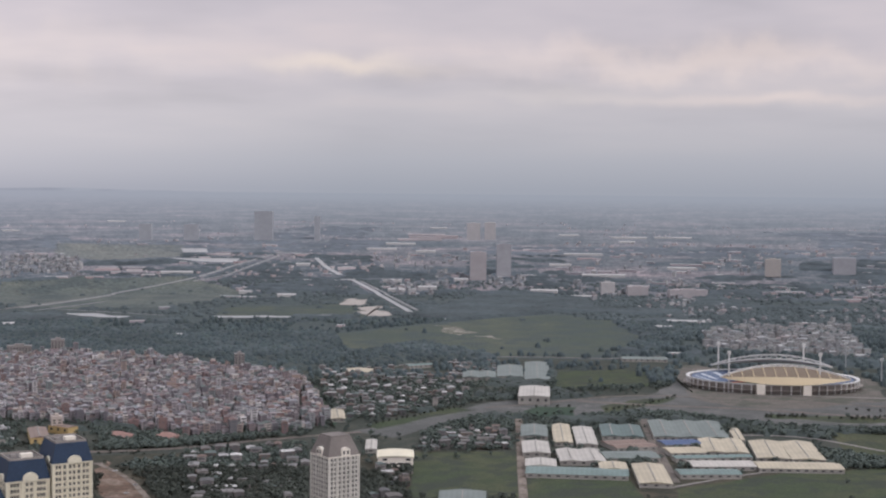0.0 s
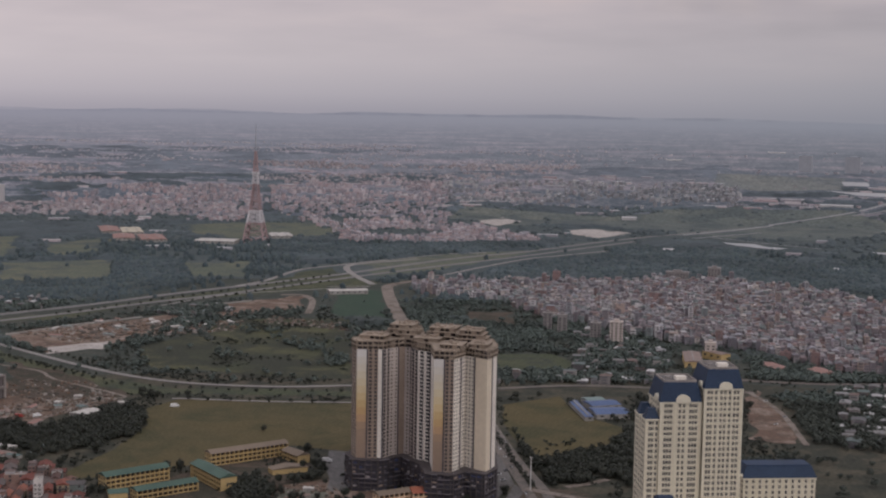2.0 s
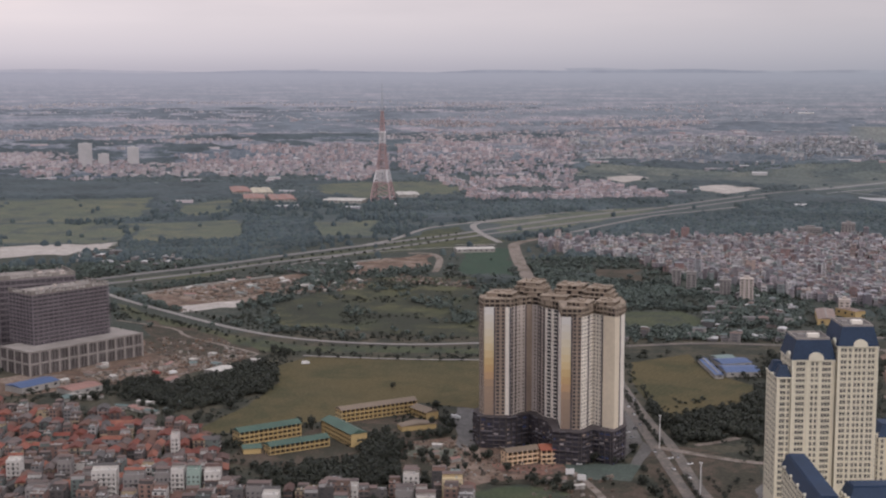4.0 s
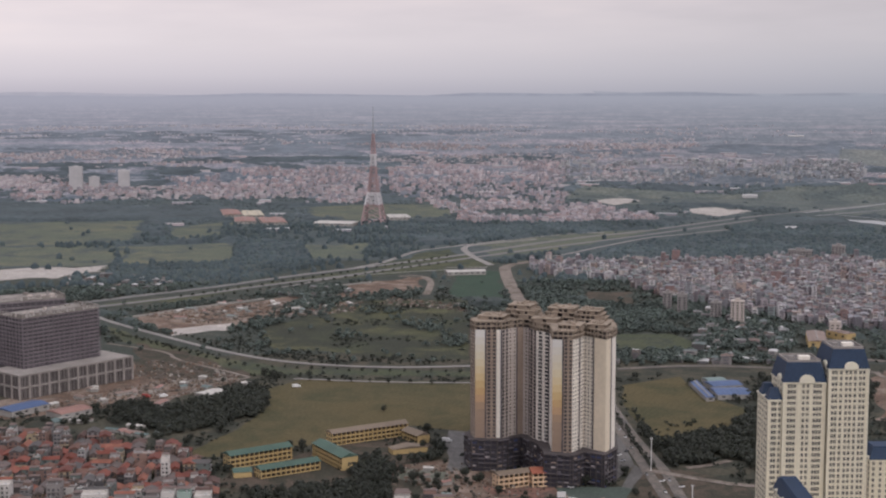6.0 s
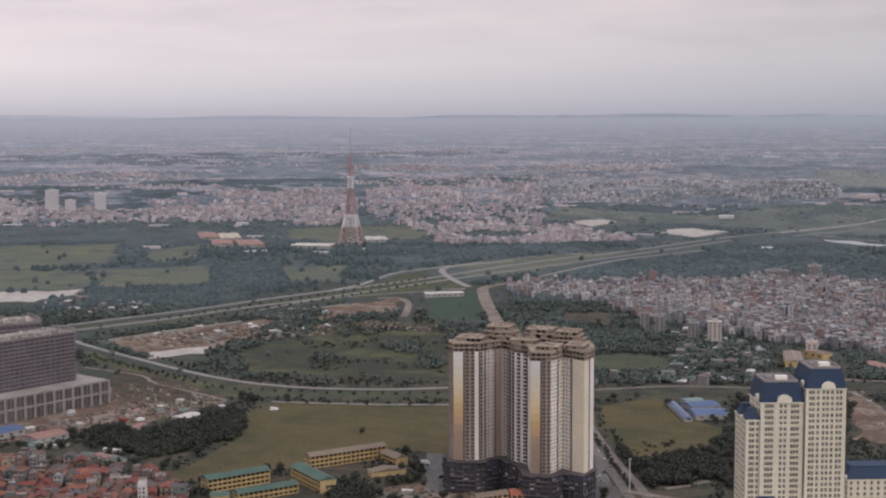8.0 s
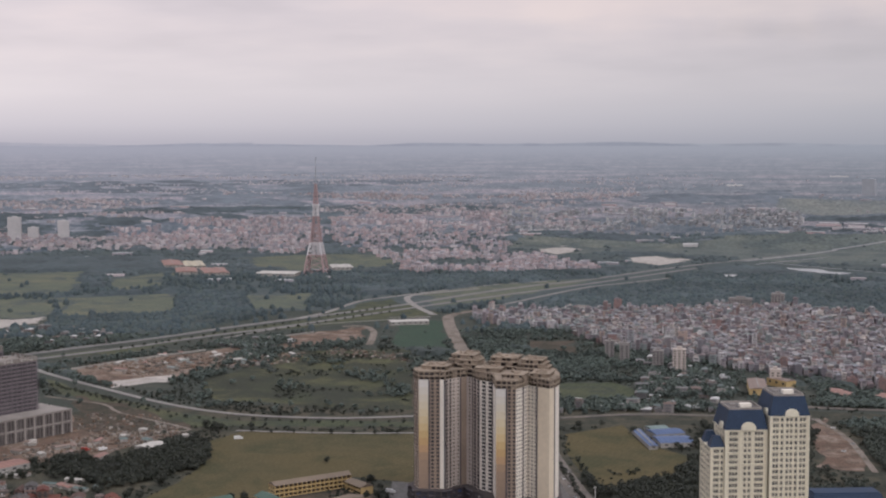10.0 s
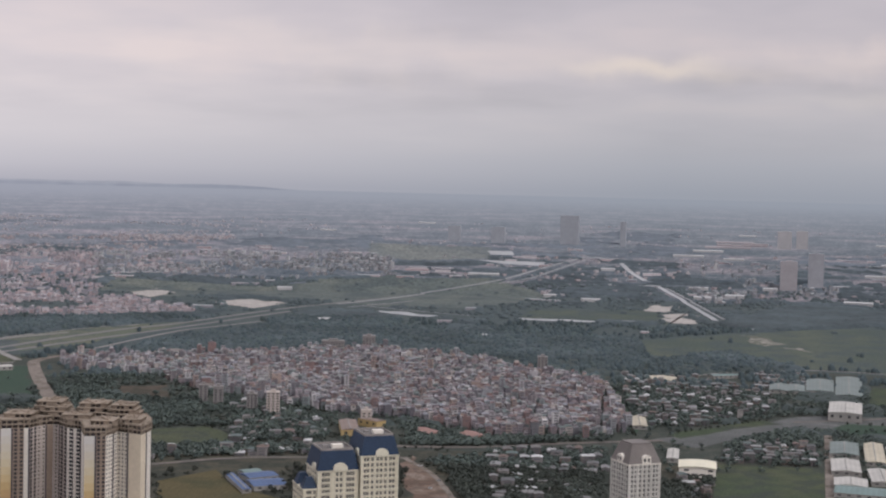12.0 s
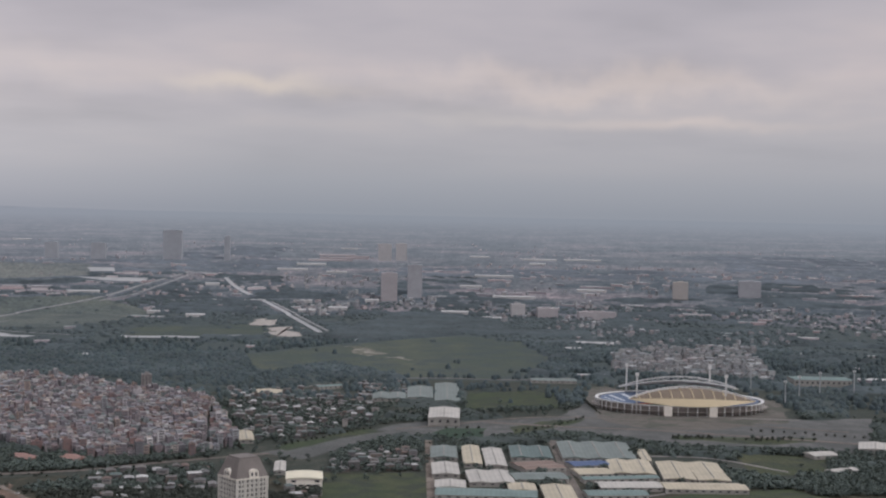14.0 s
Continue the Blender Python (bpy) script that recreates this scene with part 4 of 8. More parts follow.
road("road", [(-1120, 2247), (-1152, 2177), (-1152, 2111), (-1118, 2043), (-1028, 1897), (-918, 1727), (-867, 1641)], 20, "soilroad")  # wide link road
road("road", [(-1449, 1399), (-1340, 1338), (-1183, 1282), (-1038, 1238), (-934, 1230), (-834, 1261), (-753, 1319)], 8, "concrete")  # curved road
road("road", [(-886, 1157), (-791, 1195), (-713, 1237)], 5, "concrete")  # field road
road("road", [(-570, 1225), (-509, 1138), (-455, 1058), (-424, 1011), (-381, 946), (-344, 890), (-320, 856)], 8.5, "asphalt")  # avenue
road("road", [(-580, 1265), (-516, 1166), (-463, 1088), (-414, 1021), (-366, 944), (-328, 890), (-306, 862)], 8.5, "asphalt")  # avenue, far side
road("road", [(-402, 1038), (-391, 1053), (-380, 1078)], 7, "soilroad")  # beaten path
road("road", [(-617, 1380), (-550, 1440), (-460, 1477), (-366, 1506)], 10, "asphalt")  # cross road
road("road", [(-1233, 2042), (-1176, 2078), (-1306, 1875), (-1325, 1690)], 6, "concrete")  # service road
road("road", [(-1205, 1208), (-1109, 1202), (-1058, 1173), (-932, 1139), (-943, 1115), (-933, 1009)], 4.5, "soilroad")  # site track
road("road", [(-458, 923), (-415, 883), (-372, 828)], 6, "soilroad")  # lane
road("road", [(-428, 1016), (-357, 1012), (-332, 1018)], 8, "soilroad")  # cross street
road("road", [(-432, 1562), (-312, 1595), (-228, 1647), (-162, 1684), (-99, 1719)], 12, "asphalt")  # tree-lined road
road("road", [(-370, 1503), (-319, 1423), (-262, 1286)], 6, "soilroad")  # street
road("road", [(101, 1829), (84, 1441), (79, 1300)], 9, "soilroad")  # lane
road("road", [(266, 1838), (250, 1606), (241, 1434)], 12, "asphalt")  # lane between sheds
road("road", [(232, 1409), (303, 1463), (381, 1514)], 5, "concrete")  # walled path
road("road", [(-88, 2355), (-22, 2437), (119, 2515), (301, 2504), (398, 2537)], 7, "concrete")  # far street
road("road", [(342, 1723), (443, 1709), (517, 1620)], 7, "concrete")  # avenue side street

road("road", [(192, 1991), (301, 1956), (417, 1933), (526, 1890), (631, 1849), (704, 1816)], 14, "asphalt")  # avenue by the stadium
road("road", [(61, 1921), (142, 1967), (229, 2027), (316, 2050), (436, 2020), (554, 1990), (701, 1930)], 9, "asphalt")  # avenue by the stadium, far side
road("road", [(420, 2090), (540, 2062), (665, 2040)], 8, "concrete")  # stadium forecourt

# canal
canal([(-301, 4603), (-180, 3973), (-80, 3431)], 15)
road("road", [(-262, 4500), (-200, 4190), (-62, 3470)], 9, "haze_road")  # road beside the canal
canal([(-543, 5994), (-456, 5391), (-356, 4837)], 20)

# quarters of tightly packed houses
quarter([(-800, 2425), (-640, 2475), (-485, 2425), (-362, 2315), (-308, 2270), (-220, 2190), (-193, 2068), (-143, 1788), (-168, 1716), (-308, 1680), (-414, 1756), (-585, 1799)], "dense", 0.35, "packed narrow grey and red town houses")
quarter([(-1130, 2140), (-985, 2250), (-628, 2475), (-433, 1779), (-500, 1788), (-571, 1824), (-659, 1827), (-758, 1889), (-914, 2036), (-1060, 2044)], "dense", 0.35, "packed narrow town houses at the edge of the quarter")
quarter([(-204, 2309), (-78, 2318), (41, 2144), (39, 2010), (-61, 1838), (-130, 1816), (-179, 2081)], "low", 0.1, "low tin-roofed houses among trees")
quarter([(-289, 1579), (-159, 1621), (-129, 1347), (-199, 1289), (-236, 1288)], "sparse", 0.2, "low houses among dark trees")
quarter([(-84, 1462), (-37, 1488), (-31, 1296), (-74, 1294)], "sparse", 0.2, "low houses beside a lot")
quarter([(-26, 1723), (83, 1729), (81, 1605), (-24, 1599)], "low", 0.05, "low white houses beside a lot")
quarter([(-711, 1855), (-543, 1736), (-483, 1589), (-583, 1527)], "sparse", 0.3, "low houses among trees behind the field")
quarter([(-710, 1428), (-483, 1547), (-467, 1499), (-687, 1382)], "sparse", 0.3, "sheds along a road")
quarter([(554, 2996), (899, 3102), (766, 2498), (691, 2560), (498, 2634)], "grey", 0.0, "grey houses behind the stadium")
for strip in ([(-201, 2128), (-189, 2036), (-160, 1853), (-139, 1740), (-127, 1742), (-147, 1854), (-176, 2036), (-187, 2128)], [(-216, 2120), (-193, 1868), (-183, 1750), (-173, 1750), (-183, 1868), (-205, 2120)]):
    claim(strip, FIELD)
village([(610, 3622), (1140, 3594), (996, 3137), (559, 3096)], 40)
quarter([(-3, 2439), (96, 2447), (88, 2239), (16, 2234)], "low", 0.0, "low grey sheds")
quarter([(-1313, 1647), (-1262, 1751), (-1197, 1719), (-1204, 1614)], "sparse", 0.5, "huts and rubble on bare ground")
quarter([(-1713, 1631), (-1522, 1692), (-1443, 1567), (-1582, 1517)], "sparse", 0.5, "low sheds by the pond")

# far villages
village([(-3462, 3095), (-3339, 3368), (-2812, 3016), (-2805, 2660), (-2995, 2656)], 150)
village([(-3437, 3746), (-3498, 4365), (-3063, 4404), (-2551, 3862), (-2140, 3075), (-2345, 2947), (-2834, 3136)], 330)
village([(-3064, 4639), (-2676, 5411), (-1754, 3550), (-1591, 2837), (-1734, 2924), (-2294, 3473)], 380)
village([(-1896, 3227), (-1713, 3433), (-1475, 3278), (-1255, 3046), (-1425, 2858), (-1643, 2771)], 300)
village([(-2932, 5870), (-2696, 6521), (-1817, 6574), (-1319, 5074), (-1436, 4151), (-1918, 4258), (-2076, 4159)], 520)
village([(-8637, 7195), (-7603, 8837), (-4901, 5784), (-5776, 4806)], 300)
village([(-5173, 7835), (-4804, 10647), (-3213, 12828), (-2261, 9040), (-2969, 6585), (-3598, 5449)], 320)
village([(-5515, 4588), (-4603, 5021), (-4124, 4498), (-4742, 3942)], 150)
village([(-2081, 6103), (-1548, 5950), (-1191, 4648), (-1566, 4592)], 140)
village([(-2845, 10606), (-1395, 10324), (-933, 8121), (-1953, 7281)], 120)
village([(-845, 11332), (1042, 12016), (634, 7298), (-242, 7102)], 70)
village([(-412, 7064), (126, 6854), (90, 4841), (-216, 5129)], 50)
village([(-30, 5159), (287, 4871), (240, 4069), (-24, 4268)], 45)
village([(-189, 4506), (-26, 4585), (-22, 3929), (-133, 3915)], 60)
village([(400, 4589), (838, 4651), (639, 3540), (396, 3547)], 75)
village([(788, 9081), (2863, 10673), (2044, 7612), (634, 7298)], 35)
village([(578, 6645), (1617, 6302), (1290, 5023), (427, 4892)], 25)
village([(1192, 6485), (1551, 6046), (1291, 5192), (946, 5138)], 25)
village([(1307, 4739), (1930, 4346), (1421, 3194), (1017, 3422)], 60)

# dense woods
wood([(-954, 953), (-925, 1000), (-924, 1120), (-852, 1074), (-810, 1013), (-826, 913), (-882, 916)], 1.0)
wood([(-1797, 1807), (-1565, 1902), (-1440, 1932), (-1417, 1693), (-1473, 1514), (-1583, 1590)], 1.0)
wood([(-1780, 2146), (-1671, 2214), (-1440, 1932), (-1548, 1865)], 1.0)
wood([(-1716, 2598), (-1449, 2764), (-1233, 3060), (-1267, 2701), (-1427, 2428), (-1583, 2396)], 1.0)
wood([(-1209, 2838), (-867, 3501), (-645, 2490), (-950, 2320), (-1050, 2240)], 1.0)
wood([(-2958, 2565), (-2387, 2813), (-2060, 2631), (-2237, 2435), (-2594, 2247)], 0.8)
wood([(-1176, 1631), (-1009, 1734), (-781, 1343), (-867, 1311), (-942, 1305)], 0.22)
wood([(-662, 1478), (-581, 1520), (-556, 1455), (-633, 1415)], 0.9)
wood([(-489, 1158), (-417, 1256), (-353, 1082), (-409, 1028), (-490, 1133)], 1.0)
wood([(-674, 807), (-583, 882), (-516, 887), (-497, 848), (-619, 773)], 0.9)
wood([(-693, 926), (-648, 1035), (-590, 978), (-569, 891), (-606, 868)], 0.8)
wood([(-561, 2871), (-215, 2902), (-177, 2386), (-315, 2338), (-444, 2440), (-860, 2470), (-1002, 3009), (-746, 2911)], 1.0)
wood([(-167, 2527), (-47, 2724), (99, 2513), (74, 2367), (-135, 2336)], 1.0)
wood([(-73, 3383), (202, 4298), (417, 3600), (213, 3367), (-30, 3143)], 1.0)
wood([(-420, 1722), (-304, 1658), (-163, 1696), (-156, 1621), (-289, 1579), (-376, 1541)], 0.9)
wood([(398, 3212), (708, 3388), (975, 3072), (918, 2892), (549, 2972), (363, 2508)], 0.9)
wood([(171, 1842), (277, 1905), (479, 1793), (439, 1616), (362, 1830), (256, 1811)], 1.0)
wood([(473, 1771), (472, 1617), (506, 1585), (481, 1503), (425, 1564)], 1.0)
wood([(-149, 1586), (-70, 1434), (-63, 1295), (-147, 1291), (-182, 1488)], 1.0)
wood([(769, 2410), (852, 2417), (750, 2073), (669, 2039)], 0.9)
wood([(429, 1537), (611, 1686), (740, 1654), (665, 1483), (412, 1475)], 0.9)

wood([(-340, 1500), (-262, 1560), (-205, 1300), (-258, 1295)], 0.6)
wood([(-470, 1480), (-385, 1515), (-330, 1400), (-420, 1290), (-450, 1330)], 0.4)

# rows of street trees
tree_row([(-528, 1180), (-462, 1078), (-424, 1022)], 7)
tree_row([(-505, 1178), (-450, 1092), (-408, 1034)], 8)
tree_row([(-373, 944), (-336, 889), (-316, 862)], 8)
tree_row([(-396, 946), (-360, 892)], 9)
tree_row([(-356, 948), (-322, 900)], 9)
tree_row([(-1254, 1262), (-1161, 1240), (-1100, 1221), (-1032, 1208)], 9)
tree_row([(-1330, 1338), (-1219, 1309), (-1138, 1284), (-1039, 1253), (-950, 1240)], 13)
tree_row([(-325, 892), (-336, 955), (-316, 959)], 10)
tree_row([(-988, 1177), (-900, 1205), (-817, 1235), (-736, 1278)], 14)
tree_row([(-1210, 1251), (-1093, 1212), (-989, 1188)], 16)
tree_row([(-987, 1236), (-848, 1283), (-768, 1332)], 16)
tree_row([(-1378, 1382), (-1349, 1498), (-1332, 1657), (-1298, 1863), (-1266, 2097)], 22)
tree_row([(-1386, 1540), (-1335, 1917), (-1310, 2169)], 22)
tree_row([(-868, 1161), (-787, 1191), (-710, 1232)], 20)
tree_row([(560, 1930), (640, 1895), (700, 1870)], 13)
tree_row([(388, 2340), (372, 2200), (372, 2080)], 12)
tree_row([(432, 1857), (481, 1860)], 8)
tree_row([(436, 1868), (486, 1872)], 8)
tree_row([(545, 1852), (597, 1868)], 8)
tree_row([(540, 1840), (592, 1857)], 8)
tree_row([(-422, 1572), (-314, 1606), (-166, 1696)], 10)
tree_row([(101, 1793), (161, 1819), (272, 1871)], 12)
tree_row([(-200, 2080), (-161, 1870), (-135, 1738)], 6)
tree_row([(-210, 2115), (-188, 1868), (-178, 1752)], 6)

# factory sheds and halls
shed([(95, 1674), (128, 1675), (133, 1757), (100, 1755)], 5, "tin_green", "grey-green factory shed")
shed([(91, 1562), (124, 1573), (125, 1645), (95, 1636)], 5, "tin_white", "white-roofed factory shed")
shed([(133, 1634), (154, 1635), (162, 1767), (138, 1757)], 5, "tin_cream", "cream-roofed factory shed")
shed([(158, 1617), (183, 1629), (188, 1747), (163, 1737)], 5, "tin_white", "white-roofed factory shed")
shed([(129, 1514), (182, 1527), (180, 1593), (132, 1591)], 5, "tin_white", "long white-roofed factory shed")
shed([(90, 1494), (123, 1489), (127, 1533), (93, 1532)], 5, "tin_white", "low white-roofed shed")
shed([(89, 1452), (194, 1442), (199, 1481), (92, 1494)], 5, "tin_teal", "long pale shed with a teal roof")
shed([(168, 1479), (200, 1475), (200, 1518), (172, 1516)], 5, "tin_cream", "cream-roofed shed")
shed([(200, 1390), (236, 1424), (240, 1513), (206, 1505)], 5, "tin_cream", "cream-roofed hall")
shed([(192, 1667), (246, 1689), (249, 1763), (200, 1761)], 5, "tin_dark", "dark green factory shed")
shed([(193, 1594), (242, 1614), (245, 1662), (197, 1652)], 5, "tin_rust", "rusty brown factory shed")
shed([(177, 1536), (241, 1546), (241, 1586), (184, 1583)], 5, "tin_green", "grey-green factory shed")
shed([(259, 1667), (344, 1683), (360, 1800), (262, 1794)], 5, "tin_green", "large grey-green factory hall")
shed([(257, 1622), (301, 1632), (305, 1666), (260, 1656)], 5, "tin_blue", "blue-roofed shed")
shed([(254, 1570), (296, 1579), (300, 1614), (260, 1612)], 5, "tin_cream", "cream-roofed shed")
shed([(299, 1579), (349, 1581), (360, 1676), (305, 1658)], 5, "tin_cream", "wide cream-roofed hall")
shed([(349, 1657), (364, 1665), (370, 1745), (360, 1744)], 5, "tin_cream", "narrow cream-roofed shed")
shed([(351, 1548), (389, 1546), (401, 1656), (366, 1657)], 5, "tin_cream", "cream-roofed hall")
shed([(390, 1546), (426, 1535), (438, 1650), (402, 1656)], 5, "tin_cream", "cream-roofed hall")
shed([(259, 1540), (346, 1554), (347, 1571), (259, 1560)], 5, "tin_teal", "long teal-roofed shed")
shed([(267, 1496), (337, 1499), (342, 1534), (274, 1531)], 5, "tin_white", "long white-roofed shed")
shed([(247, 1453), (313, 1456), (316, 1486), (252, 1483)], 5, "tin_teal", "long teal-roofed shed")
shed([(335, 1490), (429, 1488), (436, 1526), (349, 1531)], 5, "tin_cream", "long low cream-roofed shed")
shed([(-3, 1275), (41, 1277), (45, 1365), (-2, 1363)], 5, "tin_green", "pale green flat-roofed hall")
shed([(130, 2178), (168, 2181), (184, 2405), (141, 2401)], 5, "tin_green", "grey-green barrel hall")
shed([(87, 2201), (129, 2224), (136, 2362), (93, 2351)], 5, "tin_green", "grey-green shed")
shed([(32, 2197), (85, 2201), (88, 2284), (34, 2266)], 5, "tin_green", "grey-green shed")
shed([(-157, 2252), (-107, 2242), (-123, 2298), (-159, 2295)], 5, "tin_cream", "cream-roofed hall among low houses")
shed([(-59, 2332), (-12, 2359), (-14, 2382), (-62, 2355)], 5, "tin_teal", "pale teal-roofed shed")
shed([(-142, 1780), (-123, 1799), (-133, 1869), (-149, 1863)], 5, "tin_cream", "cream-roofed hall beside the street")
shed([(-87, 1580), (-73, 1581), (-76, 1642), (-88, 1641)], 5, "tin_white", "white-roofed shed")
shed([(-391, 1655), (-358, 1627), (-371, 1664), (-396, 1694)], 5, "tin_red", "red-tiled hall")
shed([(-333, 1651), (-303, 1615), (-318, 1667), (-336, 1690)], 5, "tin_red", "red-tiled hall")
shed([(316, 2463), (395, 2453), (401, 2495), (321, 2497)], 5, "tin_green", "low grey-green shed")
shed([(-471, 1287), (-445, 1309), (-456, 1339), (-486, 1322)], 5, "tin_blue", "broad blue-roofed workshop in a brown yard")
shed([(-488, 1324), (-464, 1347), (-482, 1368), (-503, 1346)], 5, "tin_blue", "broad blue-roofed workshop in a brown yard")
shed([(-476, 1277), (-469, 1284), (-512, 1347), (-521, 1347)], 4, "tin_blue", "long narrow blue-roofed workshop beside a rice field")
shed([(-502, 1352), (-489, 1366), (-499, 1381), (-513, 1366)], 4, "tin_teal", "small teal-roofed workshop in a brown yard")
shed([(-478, 1618), (-451, 1604), (-472, 1666), (-505, 1694)], 9, "tin_rust", "long ochre-walled hall with a brown roof")
shed([(-470, 1690), (-440, 1672), (-452, 1698), (-480, 1714)], 9, "tin_rust", "ochre-walled wing with a brown roof")
shed([(-1001, 871), (-999, 917), (-1022, 931), (-1027, 891)], 6, "tin_blue", "blue-roofed site shed")
shed([(-954, 889), (-950, 924), (-971, 939), (-977, 907)], 6, "tin_red", "red-roofed site shed")
shed([(-2193, 2594), (-2173, 2644), (-2269, 2739), (-2305, 2716)], 6, "tin_red", "red-tiled hall among trees")
shed([(-2074, 2493), (-2013, 2498), (-2091, 2586), (-2141, 2573)], 6, "tin_red", "red-tiled hall among trees")
shed([(-2007, 2501), (-1930, 2517), (-2040, 2617), (-2080, 2593)], 6, "tin_red", "red-tiled hall among trees")
shed([(-2153, 2619), (-2097, 2636), (-2200, 2742), (-2238, 2718)], 6, "tin_cream", "pale hall among trees")
shed([(-1803, 2730), (-1777, 2781), (-1827, 2840), (-1859, 2802)], 6, "tin_white", "white-roofed hall at the foot of the mast")
shed([(-1881, 2547), (-1790, 2572), (-1829, 2629), (-1909, 2596)], 6, "tin_white", "low white-roofed shed")
shed([(-1178, 1950), (-1132, 1996), (-1143, 2016), (-1193, 1976)], 6, "tin_white", "long white pavilion")
shed([(-894, 1022), (-891, 1049), (-910, 1062), (-910, 1037)], 6, "tin_white", "small white-roofed shed")
shed([(107, 1950), (151, 1952), (159, 2055), (114, 2052)], 12, "tin_white", "white gate hall on the avenue")
wood([(594, 3709), (1151, 3630), (996, 3137), (511, 3029)], 0.8)
wood([(168, 3573), (457, 4096), (704, 3815), (541, 3371), (247, 3465)], 0.8)
shed([(784, 2460), (888, 2454), (904, 2506), (801, 2513)], 12, "tin_teal", "long pale school building with a blue-grey roof")
shed([(651, 1756), (691, 1745), (712, 1798), (672, 1814)], 6, "tin_white", "white canopy")
shed([(567, 1703), (603, 1713), (611, 1747), (578, 1737)], 5, "tin_white", "white-roofed house")
shed([(557, 1590), (599, 1614), (604, 1636), (567, 1619)], 5, "tin_white", "white-roofed house")


# ---- factory sheds: walls and a ribbed pitched roof over four corners ----
def make_shed(poly, height, mat, label):
    (ax, ay), (bx, by), (cx, cy), (dx, dy) = poly
    o = Vector(((ax + bx + cx + dx) / 4, (ay + by + cy + dy) / 4, 0))
    u = Vector((bx - ax + cx - dx, by - ay + cy - dy, 0)) / 2
    w = Vector((dx - ax + cx - bx, dy - ay + cy - by, 0)) / 2
    ang = math.atan2(u.y, u.x)
    if w.length > 1.3 * u.length:
        ang = math.atan2(w.y, w.x) - math.pi / 2
    along, across = Vector((math.cos(ang), math.sin(ang), 0)), Vector((-math.sin(ang), math.cos(ang), 0))
    length, depth = max(6.0, abs(u.dot(along))), max(6.0, abs(w.dot(across)))
    label += "" if len(label.split()) > 3 else " among others"
    t = thing("factory_shed" if length * depth > 500 else "shed", label, "shed", "factory sheds", pose(o.x, o.y, 0, 0, 0, math.degrees(ang)))
    x, y = length / 2, depth / 2
    b = Build()
    b.box((0, 0), 0, -x, x, -y, y, 0, height)
    wall = part("wall", b, "ochre_wall" if "ochre-walled" in label else "shed_wall", t)
    bays = max(1, round(depth / 32)) if length > depth else max(1, round(length / 32))
    rise = min(0.07 * min(length, depth) / bays, 1.9)
    for k in range(bays):
        b = Build()
        if length >= depth:
            y0, y1 = -y + 2 * y * k / bays, -y + 2 * y * (k + 1) / bays
            b.gable((0, 0), 0, -x - 0.6, x + 0.6, y0 - 0.3, y1 + 0.3, height + 0.05, rise)
        else:
            x0, x1 = -x + 2 * x * k / bays, -x + 2 * x * (k + 1) / bays
            b.gable((0, 0), 0, x0 - 0.3, x1 + 0.3, -y - 0.6, y + 0.6, height + 0.05, rise, along="y")
            v = Build()
            v.box((0, 0), 0, (x0 + x1) / 2 - 0.6, (x0 + x1) / 2 + 0.6, -y * 0.9, y * 0.9, height + rise - 0.1, height + rise + 0.5)
            part("ridge_vent", v, "shed_wall", t)
        part("roof", b, mat, t)
    for k in range(max(1, int(length / 9))):
        b = Build()
        xx = -x + (k + 0.5) * length / max(1, int(length / 9))
        b.box((xx, -y), 0, -1.8, 1.8, -0.12, 0.1, height * 0.45, height * 0.75)
        part("window", b, "glass_dark", wall)


for s in sheds:
    make_shed(*s)


# ---- packed quarters ----
def town_house(b, x, y, ang, w, d, floors, rng, s=1.0, z=0.0, low=False):
    """A narrow house: shell, roof or terrace with hut, and dark windows on the street sides."""
    h = 3.2 * floors + rng.uniform(0, 0.8)
    b.box((x, y), ang, -w / 2, w / 2, -d / 2, d / 2, -0.5, h, 0, None, s, z)
    style = rng.random()
    if low or style < 0.38:
        b.gable((x, y), ang, -w / 2 - 0.3, w / 2 + 0.3, -d / 2 - 0.3, d / 2 + 0.3, h + 0.04, rng.uniform(0.6, 1.1) if low else rng.uniform(0.9, 1.8), 2 if low or rng.random() < 0.35 else 1, s, z, "y" if d > w else "x")
    elif style < 0.8:
        hx = rng.uniform(0.25, 0.45) * w
        y0 = rng.uniform(-0.45, 0.1) * d
        b.box((x, y), ang, -hx, hx, y0, y0 + 0.35 * d, h + 0.02, h + rng.uniform(2.2, 3.2), 0, 2, s, z)
    else:
        b.box((x, y), ang, -w / 2 - 0.1, w / 2 + 0.1, -d / 2 - 0.1, d / 2 + 0.1, h + 0.03, h + 0.3, 2, None, s, z)
    for f in range(floors):
        zz = 3.2 * f
        for side in (-1, 1):
            k = rng.uniform(0.25, 0.4) * w
            yy = side * d / 2
            b.box((x, y), ang, -k, k, yy - 0.12, yy + 0.12, zz + 0.8, zz + rng.uniform(2.1, 2.7), 3, None, s, z)
        if rng.random() < 0.35:
            for side in (-1, 1):
                xx = side * w / 2
                b.box((x, y), ang, xx - 0.1, xx + 0.1, -0.12 * d, 0.12 * d, zz + 1.0, zz + 2.2, 3, None, s, z)


